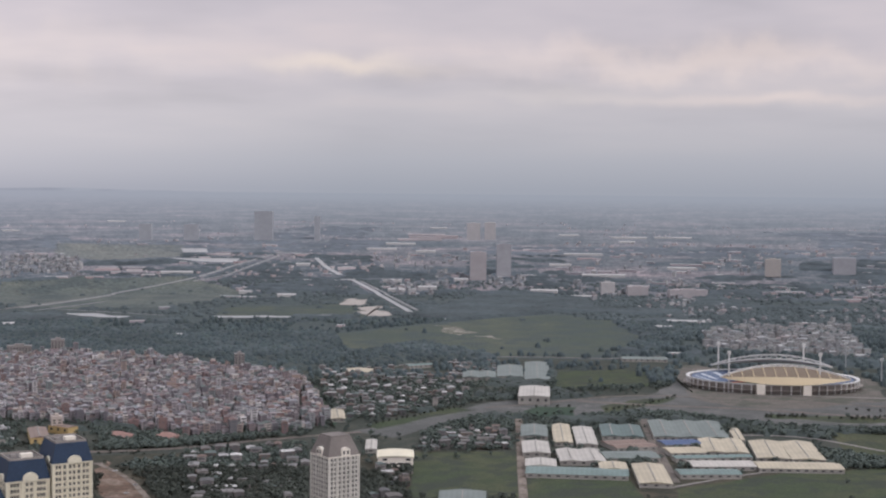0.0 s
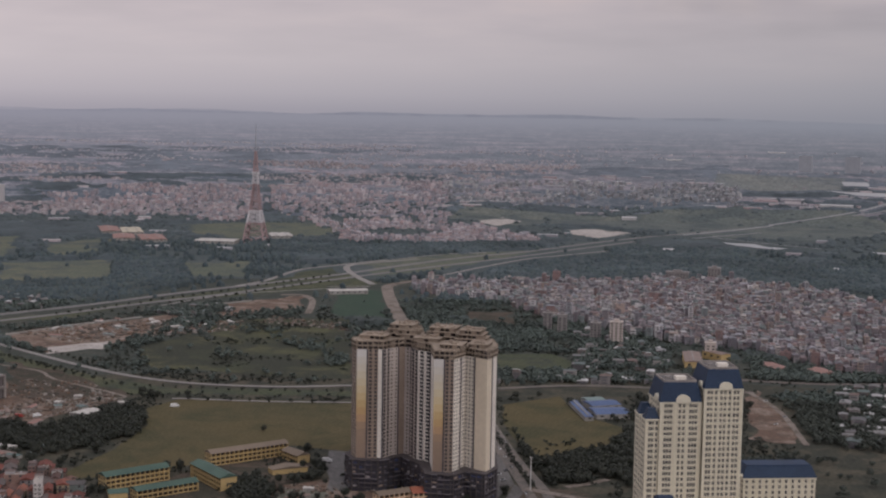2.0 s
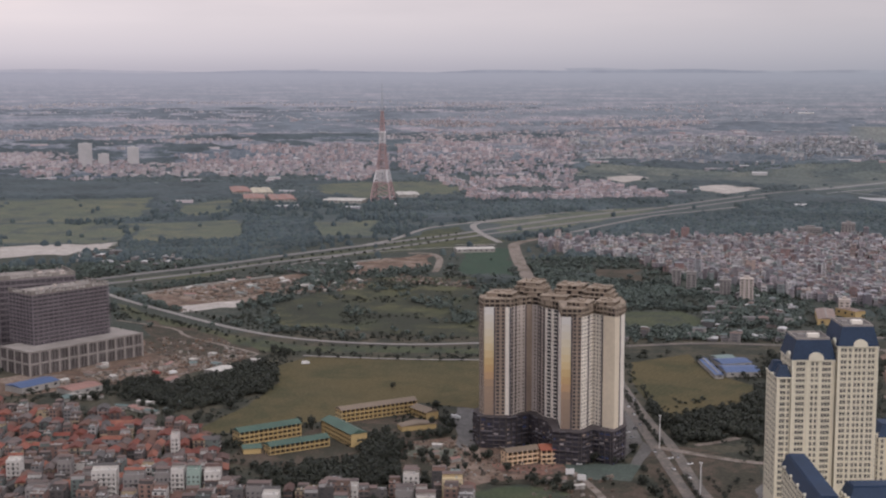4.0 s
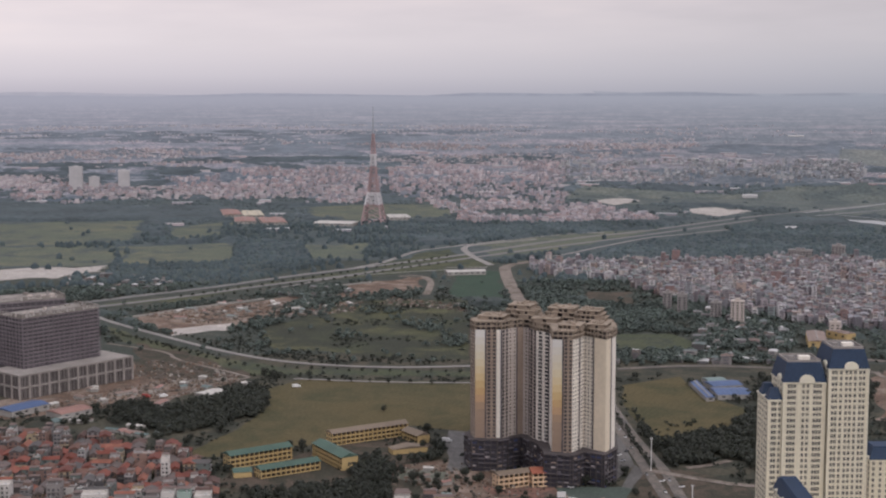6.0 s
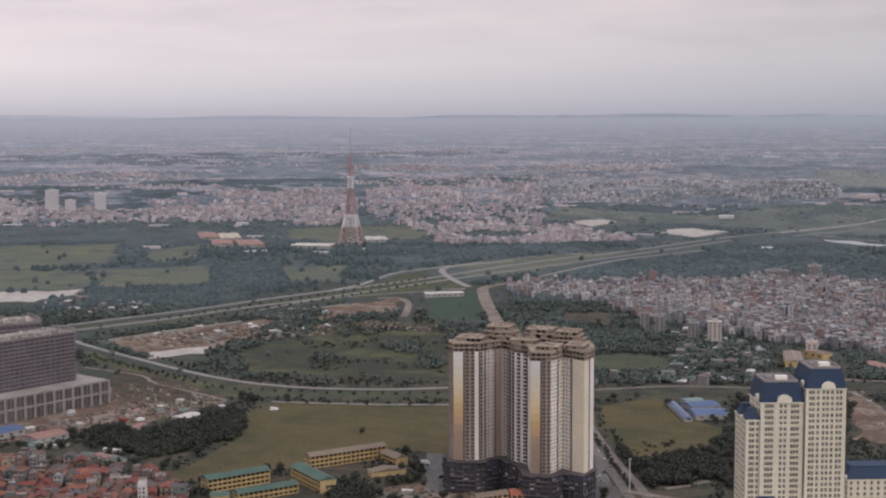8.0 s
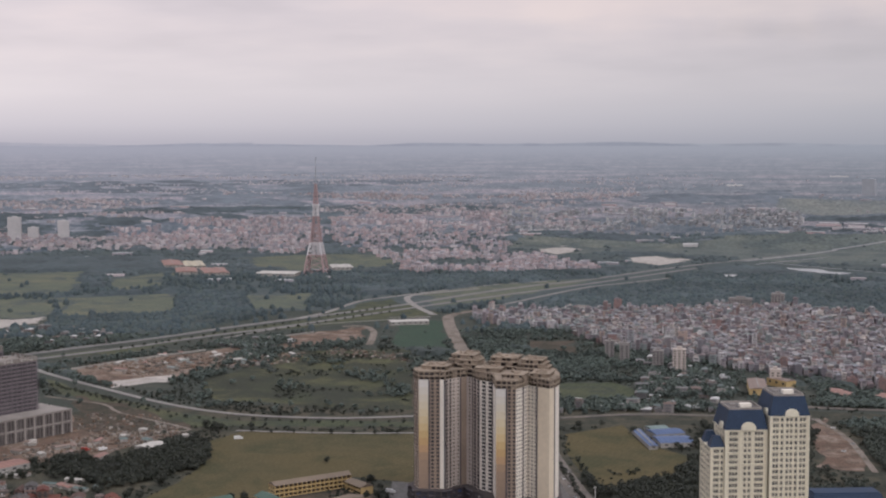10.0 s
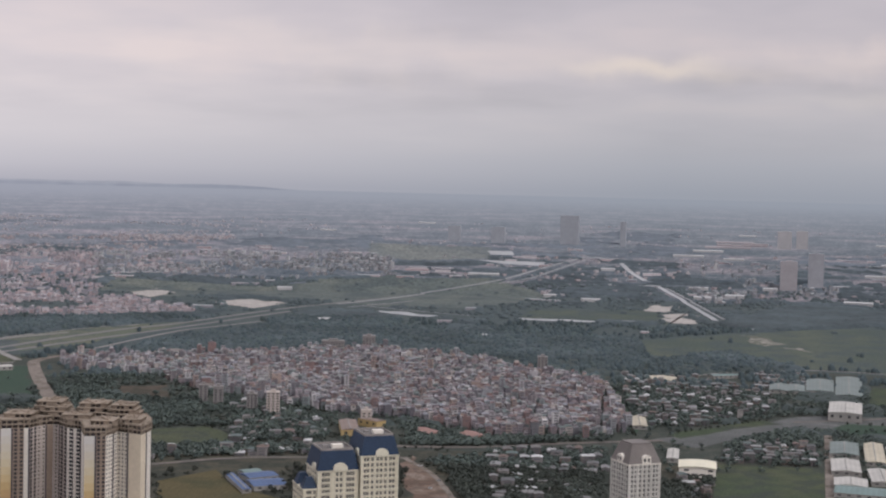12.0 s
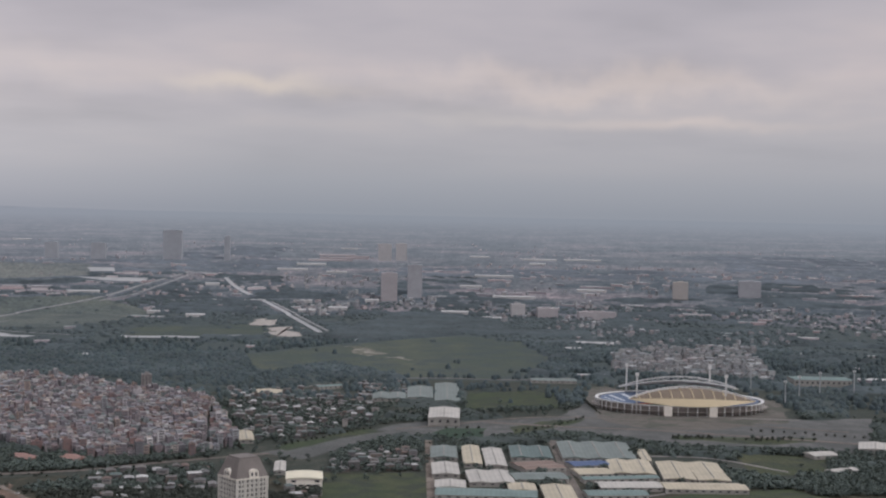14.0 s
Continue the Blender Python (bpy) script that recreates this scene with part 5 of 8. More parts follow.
def fill_quarter(poly, kind, turn, label):
    rng = random.Random(round(sum(p[0] for p in poly)))
    b = Build()
    cx, cy = sum(p[0] for p in poly) / len(poly), sum(p[1] for p in poly) / len(poly)
    reach = max(math.hypot(p[0] - cx, p[1] - cy) for p in poly)
    gap = {"dense": (7.0, 16.5), "grey": (14.0, 26.0), "low": (9.5, 16.0), "sparse": (12.0, 19.0)}[kind]
    c, q = math.cos(turn), math.sin(turn)
    v = -reach
    while v < reach:
        u = -reach
        block = rng.uniform(-0.12, 0.12)
        while u < reach:
            w = gap[0] * rng.uniform(0.75, 1.35)
            x, y = cx + c * u - q * v + rng.uniform(-1.5, 1.5), cy + q * u + c * v + rng.uniform(-2.5, 2.5)
            u += w + (rng.random() < 0.07) * rng.uniform(2, 9)
            if not inside(poly, np.array(x), np.array(y)) or used(x, y) != BUILT:
                continue
            clear = noise.noise((x * 0.012, y * 0.012, 5.0))
            if kind == "dense" and clear > 0.62 or kind == "sparse" and rng.random() < 0.42 or kind == "low" and (rng.random() < 0.2 or clear > 0.35):
                continue
            lx, ly, lz, s = lift(x, y)
            a = turn + block + rng.uniform(-0.08, 0.08) + (math.pi / 2 if rng.random() < 0.12 else 0)
            if kind == "grey":
                town_house(b, lx, ly, a, w * 0.8, gap[1] * rng.uniform(0.4, 0.7), rng.choice((2, 2, 3, 3, 4, 5)), rng, s, lz)
            elif kind == "dense":
                floors = rng.choice((2, 2, 3, 3, 3, 3, 4, 4, 5)) + (rng.random() < 0.05) * rng.choice((2, 3))
                town_house(b, lx, ly, a, w * 0.97, gap[1] * rng.uniform(0.6, 0.88), floors, rng, s, lz)
            else:
                town_house(b, lx, ly, a, w * rng.uniform(0.7, 1.0), gap[1] * rng.uniform(0.45, 0.9), rng.choice((1, 1, 1, 1, 1, 2, 2, 3)), rng, s, lz, rng.random() < 0.85)
        v += gap[1] + rng.choice((0, 0, 2.5, 4))
    if b.f:
        tagged(part("town_houses", b, "shack_wall shack_roof shack_roof pane_grey" if kind in ("low", "sparse") else ("house_wall house_roof tin_roof pane_grey" if kind != "grey" else "grey_block blue_roof blue_roof steel_grey")), label, "houses", kind="stuff")


for qd in quarters:
    fill_quarter(*qd)


def fill_village(poly, count):
    rng = random.Random(round(sum(p[0] for p in poly)) + 7)
    b = Build()
    x0, x1, y0, y1 = min(p[0] for p in poly), max(p[0] for p in poly), min(p[1] for p in poly), max(p[1] for p in poly)
    made = tries = 0
    count *= 2 if x1 < -1000 else 1
    while made < count and tries < 40 * count:
        tries += 1
        x, y = rng.uniform(x0, x1), rng.uniform(y0, y1)
        if math.hypot(x, y) > 6200:
            made += 1
            continue
        if not inside(poly, np.array(x), np.array(y)) or noise.noise((x * 0.004, y * 0.004, 9.0)) > 0.12:
            continue
        made += 1
        lx, ly, lz, s = lift(x, y)
        grow = 1.0 + 0.5 * max(0.0, math.hypot(x, y) - FAR) / FAR
        w, d, h = rng.uniform(4.5, 9) * grow, rng.uniform(8, 15) * grow, rng.choice((4, 6, 7, 9, 10, 13)) * min(grow, 1.2)
        a = rng.choice((0.3, 0.3 + math.pi / 2)) + rng.uniform(-0.3, 0.3)
        b.box((lx, ly), a, -w / 2, w / 2, -d / 2, d / 2, -3, h, 0, 1, s, lz + 1)
        if rng.random() < 0.6:
            b.gable((lx, ly), a, -w / 2 - 0.3, w / 2 + 0.3, -d / 2 - 0.3, d / 2 + 0.3, h + 0.05, 2.2, 1, s, lz + 1, "y")
        for side in (-1, 1):
            b.box((lx, ly), a, -0.3 * w, 0.3 * w, side * d / 2 - 0.15, side * d / 2 + 0.15, 0.35 * h, 0.7 * h, 2, None, s, lz + 1)
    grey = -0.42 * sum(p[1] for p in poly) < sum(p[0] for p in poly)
    tagged(part("village_houses", b, "blue_wall blue_roof far_dark" if grey else "village_wall village_roof far_dark"), "far village of small houses greyed by painted haze" if grey else "far village of small pinkish grey houses", "houses", kind="stuff")


for vd in villages:
    fill_village(*vd)


def far_roofs(count):
    """Pale factory and greenhouse roofs dotted over the far plain."""
    rng = random.Random(77)
    b = Build()
    while count:
        r, a = rng.uniform(2600, 7500), radians(rng.uniform(-23, 52))
        x, y = -r * math.sin(a), r * math.cos(a)
        if used(x, y) in (FIELD, PAVED) or noise.noise((x * 0.002, y * 0.002, 4.0)) < -0.05:
            continue
        count -= 1
        lx, ly, lz, s = lift(x, y)
        w, d = rng.uniform(16, 60) * (1 + (r > 4000) * 0.5), rng.uniform(10, 22)
        turn, high = a + rng.uniform(-0.25, 0.25), rng.uniform(4, 6)
        b.gable((lx, ly), turn, -w / 2, w / 2, -d / 2, d / 2, high, 1.2, 0, s, lz)
        b.box((lx, ly), turn, -w / 2 + 0.2, w / 2 - 0.2, -d / 2 + 0.2, d / 2 - 0.2, -4, high, 1, None, s, lz)
    tagged(part("factory_roofs", b, "pale_roof village_wall"), "pale factory roofs scattered over the far plain", "factories", kind="stuff")


def far_town(count, r0, r1, wall, seed):
    """Rows of houses far out on the plain, gathered into towns."""
    rng = random.Random(seed)
    b = Build()
    while count:
        r, a = math.sqrt(rng.uniform(r0 * r0, r1 * r1)), radians(rng.uniform(-22, 51))
        x, y = -r * math.sin(a), r * math.cos(a)
        if used(x, y) in (FIELD, PAVED) and r < 6000 or noise.noise((x * 0.0011, y * 0.0011, 6.0)) + 0.4 * noise.noise((x * 0.005, y * 0.005, 1.0)) < 0.12 or math.degrees(a) < 21 and rng.random() < 0.9:
            continue
        count -= 1
        lx, ly, lz, s = lift(x, y)
        w, d, h = rng.uniform(7, 19), rng.uniform(7, 15), rng.choice((4, 5, 6, 7, 9, 10))
        b.box((lx, ly), rng.uniform(0, 3), -w / 2, w / 2, -d / 2, d / 2, -6, h, 0, None, s, lz)
    tagged(part("town_houses", b, wall), "hazy pinkish towns on the far plain", "houses", kind="stuff")


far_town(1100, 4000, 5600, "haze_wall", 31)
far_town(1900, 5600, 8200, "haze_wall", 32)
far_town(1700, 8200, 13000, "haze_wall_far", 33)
surface("pale_roof", (0.5, 0.5, 0.5), 0.6, 0.15, 0.01, 0.2, palette=[(0.44, 0.445, 0.45), (0.34, 0.35, 0.355), (0.52, 0.515, 0.51), (0.29, 0.32, 0.32), (0.36, 0.33, 0.33)])
far_roofs(260)


# ---- near town houses, each a thing of its own ----
def make_town_house(variant):
    """A tube house with storey bands, balconies, windows and a roof terrace or tiled roof."""
    rng = random.Random(900 + variant)
    w, d = rng.uniform(6.0, 11.0), rng.uniform(11, 17)
    floors = (2, 3, 2, 3, 5, 4, 4, 6)[variant % 8]
    h = 3.2 * floors
    t = thing("town_house", "", "house")
    b = Build()
    b.box((0, 0), 0, -w / 2, w / 2, -d / 2, d / 2, -0.5, h, 0)
    part("wall", b, "near_wall", t)
    if variant % 8 in (0, 2, 3, 5):
        b = Build()
        b.gable((0, 0), 0, -w / 2 - 0.5, w / 2 + 0.5, -d / 2 - 0.6, d / 2 + 0.6, h + 0.06, 2.2, 0, along="y")
        part("roof", b, "near_tile", t, "weathered pitched roof")
    else:
        b = Build()
        b.box((0, 0), 0, -w / 2 + 0.3, w / 2 - 0.3, 0.5, d / 2 - 1, h + 0.05, h + 2.6, 0)
        b.box((0, 0), 0, -w / 2 + 0.1, w / 2 - 0.1, 0.2, d / 2 - 0.7, h + 2.62, h + 2.8, 1)
        part("stair_hut", b, "near_wall tin_roof", t)
        for y0, y1, x0, x1 in ((-d / 2, -d / 2 + 0.18, -w / 2, w / 2), (-d / 2, 0.4, -w / 2, -w / 2 + 0.18), (-d / 2, 0.4, w / 2 - 0.18, w / 2)):
            b = Build()
            b.box((0, 0), 0, x0, x1, y0, y1, h + 0.04, h + 0.95)
            part("parapet", b, "near_wall", t)
        b = Build()
        for k in range(8):
            a0, a1 = math.pi * k / 4, math.pi * (k + 1) / 4
            p = [(0.7 * math.cos(a), 0.7 * math.sin(a) - d / 4) for a in (a0, a1)]
            b.face([(*p[0], h + 0.3), (*p[1], h + 0.3), (*p[1], h + 1.9), (*p[0], h + 1.9)])
            b.face([(*p[0], h + 1.9), (*p[1], h + 1.9), (0, -d / 4, h + 2.1)])
        part("water_tank", b, "tank_steel", t, "stainless steel water tank")
    win = Build()
    for f in range(floors):
        z = 3.2 * f + 0.95
        spots = [(kk * w * 0.24, side * d / 2, 0.0) for side in (-1, 1) for kk in (-1, 1)]
        spots += [(side * w / 2, y * d, math.pi / 2) for side in (-1, 1) for y in (-0.25, 0.22) if rng.random() < 0.7]
        for x, y, a in spots:
            win.box((x, y), a, -0.95, 0.95, -0.10, 0.10, z, z + 1.7)
            win.box((x, y), a, -0.92, 0.92, -0.06, 0.06, z - 0.1, z + 1.7, 1)
    tagged(part("glazing", win, "glass_dark flat_grey", t), kind="stuff")
    for f in range(floors):
        if f and variant % 2:
            b = Build()
            b.box((0, 0), 0, -w / 2 + 0.2, w / 2 - 0.2, -d / 2 - 1.1, -d / 2 - 0.17, 3.2 * f - 0.2, 3.2 * f)
            b.box((0, 0), 0, -w / 2 + 0.2, w / 2 - 0.2, -d / 2 - 1.1, -d / 2 - 1.0, 3.2 * f, 3.2 * f + 0.9)
            part("balcony", b, "near_wall", t)
    return t


surface("near_wall", (0.5, 0.47, 0.43), 0.88, 0.22, 0.08, 0.8, by="object",
        palette=[(0.12, 0.108, 0.106), (0.175, 0.155, 0.15), (0.085, 0.078, 0.078), (0.17, 0.12, 0.10), (0.48, 0.46, 0.44), (0.09, 0.083, 0.083), (0.34, 0.275, 0.19), (0.14, 0.165, 0.155), (0.20, 0.13, 0.112), (0.36, 0.345, 0.34), (0.27, 0.175, 0.145), (0.115, 0.105, 0.10), (0.24, 0.225, 0.225)])
surface("near_tile", (0.4, 0.15, 0.09), 0.85, 0.3, 0.1, 1.2, by="object", palette=[(0.185, 0.062, 0.046), (0.13, 0.052, 0.042), (0.215, 0.080, 0.058), (0.10, 0.062, 0.054), (0.13, 0.105, 0.098), (0.155, 0.056, 0.044), (0.095, 0.088, 0.087), (0.235, 0.098, 0.070), (0.145, 0.082, 0.066), (0.115, 0.095, 0.09)])
HOUSE_LABELS = ["two-storey house with pitched tile roof", "three-storey house with roof terrace and water tank", "low two-storey house with pitched roof", "three-storey house with pitched tile roof",
                "five-storey house with flat roof", "four-storey house with pitched tile roof", "four-storey house with stair hut", "six-storey narrow house with flat roof"]


def near_quarter(poly, turn, gap, share):
    rng = random.Random(41 + round(poly[0][0]))
    cx, cy = sum(p[0] for p in poly) / len(poly), sum(p[1] for p in poly) / len(poly)
    reach = max(math.hypot(p[0] - cx, p[1] - cy) for p in poly)
    c, q = math.cos(turn), math.sin(turn)
    claim(poly, BUILT)
    v = -reach
    while v < reach:
        u = -reach
        while u < reach:
            x, y = cx + c * u - q * v, cy + q * u + c * v
            u += gap[0]
            if not inside(poly, np.array(x), np.array(y)) or rng.random() > share:
                continue
            k = rng.choice((1, 4, 6, 7, 4, 7, 3, 5, 1) if math.hypot(x, y) < 985 else (0, 0, 2, 2, 3, 3, 5, 1, 6))
            if not originals[k][1]:
                originals[k][0].matrix_basis = pose(x, y, 0, 0, 0, math.degrees(turn) + rng.uniform(-6, 6))
                originals[k][1] = True
                continue
            copy_thing(originals[k][0], pose(x + rng.uniform(-1, 1), y + rng.uniform(-2, 2), 0, 0, 0, math.degrees(turn) + 8 * noise.noise((x * 0.02, y * 0.02, 2.0)) + rng.choice((0, 0, 180, 90)) * (rng.random() < 0.5) + rng.uniform(-6, 6)))
        v += gap[1]


originals = []
for k in range(8):
    o = make_town_house(k)
    tagged(o, HOUSE_LABELS[k] + " among packed houses", "house", "packed town houses")
    originals.append([o, False])


near_quarter([(-992, 824), (-900, 844), (-786, 869), (-685, 801), (-585, 697), (-734, 605)], 0.62, (10.2, 15.5), 0.86)
near_quarter([(-603, 736), (-583, 779), (-535, 808), (-497, 848), (-455, 776), (-575, 703)], 0.5, (10.5, 22), 0.6)


# ---- unfinished sand-coloured towers over a dark podium ----
def make_sand_towers():
    t = thing("apartment_tower", "unfinished sand-coloured apartment towers with raw concrete crowns on a dark podium", "building", at=pose(-554.3, 955.3, 0, 0, 0, 11.7))
    # plan of the front, from one end to the other: place along, place back, finish of the bay that ends there
    plan = [(0, 0, ""), (7, -9, "tan_win"), (15, -7, "panel"), (23, -4, "tan_bal"), (27, -4, "white"), (30, 5, "lilac_bal"), (35, 12, "lilac_win"), (39, 16, "tan"),
            (45, 14, "lilac_win"), (54, 2, "lilac_bal"), (66, -3, "white_bal"), (76, -31, "white"), (84, -30, "panel"), (91, -28, "tan_bal"), (94, -18, "white_win"), (95, -8, "white_win"),
            (104, -14, "white_win"), (115, -19, "sand"), (117, -11, "sand"), (118, 0, "white")]
    # lilac bays are pale wall with grey-mauve shadow put into the colour
    walls = {"tan": "tan_wall", "white": "white_wall", "lilac": "lilac_wall", "sand": "sand_wall"}
    low, high, storey = 26.0, 113.0, 3.0
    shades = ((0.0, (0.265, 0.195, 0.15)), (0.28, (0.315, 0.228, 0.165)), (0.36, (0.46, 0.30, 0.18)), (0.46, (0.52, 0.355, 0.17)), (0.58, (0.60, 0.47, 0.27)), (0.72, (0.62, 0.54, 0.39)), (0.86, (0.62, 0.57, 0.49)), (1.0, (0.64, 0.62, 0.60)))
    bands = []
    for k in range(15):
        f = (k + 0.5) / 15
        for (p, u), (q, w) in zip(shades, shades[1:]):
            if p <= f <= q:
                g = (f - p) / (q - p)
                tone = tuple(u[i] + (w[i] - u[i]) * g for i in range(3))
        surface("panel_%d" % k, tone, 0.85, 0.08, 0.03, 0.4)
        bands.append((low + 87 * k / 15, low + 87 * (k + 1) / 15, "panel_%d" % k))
    for (ax, ay, _), (bx, by, style) in zip(plan, plan[1:]):
        d = Vector((bx - ax, by - ay))
        length, ang = d.length, math.atan2(by - ay, bx - ax)
        o = (ax, ay)
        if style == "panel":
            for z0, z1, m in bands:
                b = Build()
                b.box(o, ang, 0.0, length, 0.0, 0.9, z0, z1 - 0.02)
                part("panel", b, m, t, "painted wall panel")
            continue
        kind, _, extra = style.partition("_")
        b = Build()
        b.box(o, ang, 0.02, length - 0.02, 0.0, 0.9, low, high)
        wall = part("wall", b, walls[kind], t)
        n = int((high - low) / storey)
        if extra == "win":
            cols = max(1, int(length / 3.2))
            b = Build()
            b.box((0, 0), ang, -0.55, 0.55, -0.12, 0.2, 0.9, 2.3, 0)
            b.box((0, 0), ang, -0.75, 0.75, -0.3, 0.1, 0.72, 0.86, 1)
            me = b.mesh("window", ["glass_dark", "white_wall"])
            spots = [(c + 0.5) * length / cols for c in range(cols)]
        elif extra == "bal":
            cols = 2 if length > 6 else 1
            wide = 0.55 * length / cols - 0.1
            b = Build()
            b.box((0, 0), ang, 0, wide, -0.14, 0.2, 0.35, 2.75, 0)
            b.box((0, 0), ang, -0.1, wide + 0.1, -1.2, 0.05, 0, 0.22, 1)
            b.box((0, 0), ang, -0.1, wide + 0.1, -1.25, -1.12, 0.22, 1.05, 1)
            me = b.mesh("balcony", ["glass_dark", walls[kind]])
            spots = [length * c / cols + 0.35 * length / cols for c in range(cols)]
        else:
            continue
        for f in range(n):
            for x in spots:
                one = part("window" if extra == "win" else "balcony", me, "", wall)
                one.matrix_basis = pose(o[0] + math.cos(ang) * x, o[1] + math.sin(ang) * x, low + f * storey)
    # the body behind the bays and its back
    outline = [(p[0], p[1] + 0.5) for p in plan] + [(115, 14), (106, 36), (84, 46), (58, 40), (36, 52), (12, 44), (2, 18)]
    b = Build()
    n = len(outline)
    b.v = [(x, y, z) for z in (low, high - 0.1) for x, y in outline]
    for i in range(n):
        j = (i + 1) % n
        b.f.append((i, j, n + j, n + i))
        b.m.append(0)
    b.f.append(tuple(range(n, 2 * n)))
    b.m.append(1)
    part("core", b, "tan_wall raw_concrete", t)
    # dark boxes between the bays, painted as the shade of recesses
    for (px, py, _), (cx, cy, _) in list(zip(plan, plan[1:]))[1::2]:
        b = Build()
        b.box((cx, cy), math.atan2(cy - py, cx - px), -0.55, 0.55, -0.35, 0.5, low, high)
        part("recess", b, "shade_bay", t, "dark strip painted as the shade between bays")
    # raw concrete crown: two open storeys along the whole front, a terrace, and open frames stepping up behind
    rng = random.Random(5)
    for (ax, ay), (bx, by) in zip(outline, outline[1:] + outline[:1]):
        length, ang = math.hypot(bx - ax, by - ay), math.atan2(by - ay, bx - ax)
        b = Build()
        for f, z in enumerate((113.0, 116.4)):
            b.box((ax, ay), ang, -0.5, length + 0.5, -0.9 + 0.3 * f, 0.5, z + 2.5, z + 3.4)
            # dark set-back wall stands in for the shade inside the open storey
            b.box((ax, ay), ang, 0, length, 1.6, 2.2, z, z + 2.5, 1)
            for c in range(max(1, int(length / 3.2)) + 1):
                x = c * length / max(1, int(length / 3.2))
                b.box((ax, ay), ang, x - 0.45, x + 0.45, -0.5, 0.4, z, z + 2.5)
            if rng.random() < 0.5:
                x = rng.uniform(0, 0.5) * length
                b.box((ax, ay), ang, x, x + 0.4 * length, -0.2, 0.2, z, z + rng.uniform(1.0, 2.4))
        for c in range(int(length / 2.2)):
            if rng.random() < 0.7:
                b.box((ax, ay), ang, 2.2 * c, 2.2 * c + rng.uniform(0.4, 2.0), -0.3, 0.1, 119.8, 119.8 + rng.uniform(0.4, 1.5))
        part("crown", b, "raw_concrete podium_frame", t, "raw concrete frame of open storeys")
    b = Build()
    b.v = [(x, y, z) for z in (119.3, 119.78) for x, y in outline]
    n = len(outline)
    b.f, b.m = [tuple(range(n, 2 * n)), tuple(range(n))[::-1]], [0, 0]
    part("roof_slab", b, "raw_concrete", t, "raw concrete roof slab")
    for x0, x1, y0, y1, floors in ((6, 26, 2, 22, 1), (22, 46, 20, 44, 3), (32, 50, 16, 34, 2), (50, 70, 4, 24, 1), (56, 82, 16, 40, 3), (78, 94, -20, -2, 1), (82, 104, 10, 34, 3), (98, 112, -10, 8, 1)):
        b = Build()
        for f in range(floors):
            inset = 1.5 * f
            zz = 119.8 + 3.3 * f
            xa, xb, ya, yb = x0 + inset, x1 - inset, y0 + inset, y1 - inset
            b.box((0, 0), 0, xa - 0.9, xb + 0.9, ya - 0.9, yb + 0.9, zz + 2.6, zz + 3.28, 0)
            for i in range(6):
                for x, y in ((xa + (xb - xa) * i / 5, ya), (xa + (xb - xa) * i / 5, yb), (xa, ya + (yb - ya) * i / 5), (xb, ya + (yb - ya) * i / 5)):
                    b.box((x, y), 0, -0.4, 0.4, -0.4, 0.4, zz, zz + 2.6, 0)
                if rng.random() < 0.4:
                    b.box((xa + (xb - xa) * i / 5, ya), 0, 0, (xb - xa) / 5, -0.2, 0.2, zz, zz + 2.5, 0)
            # dark core painted as the shade within the frame
            b.box((0, 0), 0, xa + 2.5, xb - 2.5, ya + 2.5, yb - 2.5, zz, zz + 2.55, 1)
        zz = 119.8 + 3.3 * floors
        for i in range(12):
            x, y = rng.uniform(x0 + 3, x1 - 3), rng.uniform(y0 + 3, y1 - 3)
            b.box((x, y), rng.choice((0, 0.3)), -rng.uniform(0.4, 2.5), rng.uniform(0.4, 2.5), -rng.uniform(0.3, 1.6), rng.uniform(0.3, 1.6), zz - 0.02, zz + rng.uniform(0.3, 1.6), 0)
        for i in range(8):
            x, y = rng.uniform(x0, x1), rng.uniform(y0, y1)
            b.bar((x, y, zz - 0.1), (x, y, zz + rng.uniform(1.5, 3.5)), 0.12)
        part("crown", b, "raw_concrete podium_frame", t, "raw concrete frame of open storeys")
    # podium
    b = Build()
    out = [(-6, 4), (6, -14), (26, -10), (40, 8), (52, -4), (62, -14), (72, -38), (94, -36), (100, -22), (116, -27), (121, -4), (108, 44), (2, 44)]
    n = len(out)
    for f in range(7):
        b = Build()
        z0, z1 = 3.7 * f, 3.7 * f + 3.7
        k = len(b.v)
        b.v += [(x, y, z) for z in (z0, z0 + 2.9) for x, y in out]
        for i in range(n):
            j = (i + 1) % n
            b.f.append((k + i, k + j, k + n + j, k + n + i))
            b.m.append(0)
        k = len(b.v)
        b.v += [(59 + (x - 59) * 1.012, 5 + (y - 5) * 1.012, z) for z in (z0 + 2.9, z1) for x, y in out]
        for i in range(n):
            j = (i + 1) % n
            b.f.append((k + i, k + j, k + n + j, k + n + i))
            b.m.append(1)
        b.f.append(tuple(range(k + n, k + 2 * n)))
        b.m.append(1)
        part("podium_storey", b, "dark_cladding podium_frame", t, "dark clad podium storey")
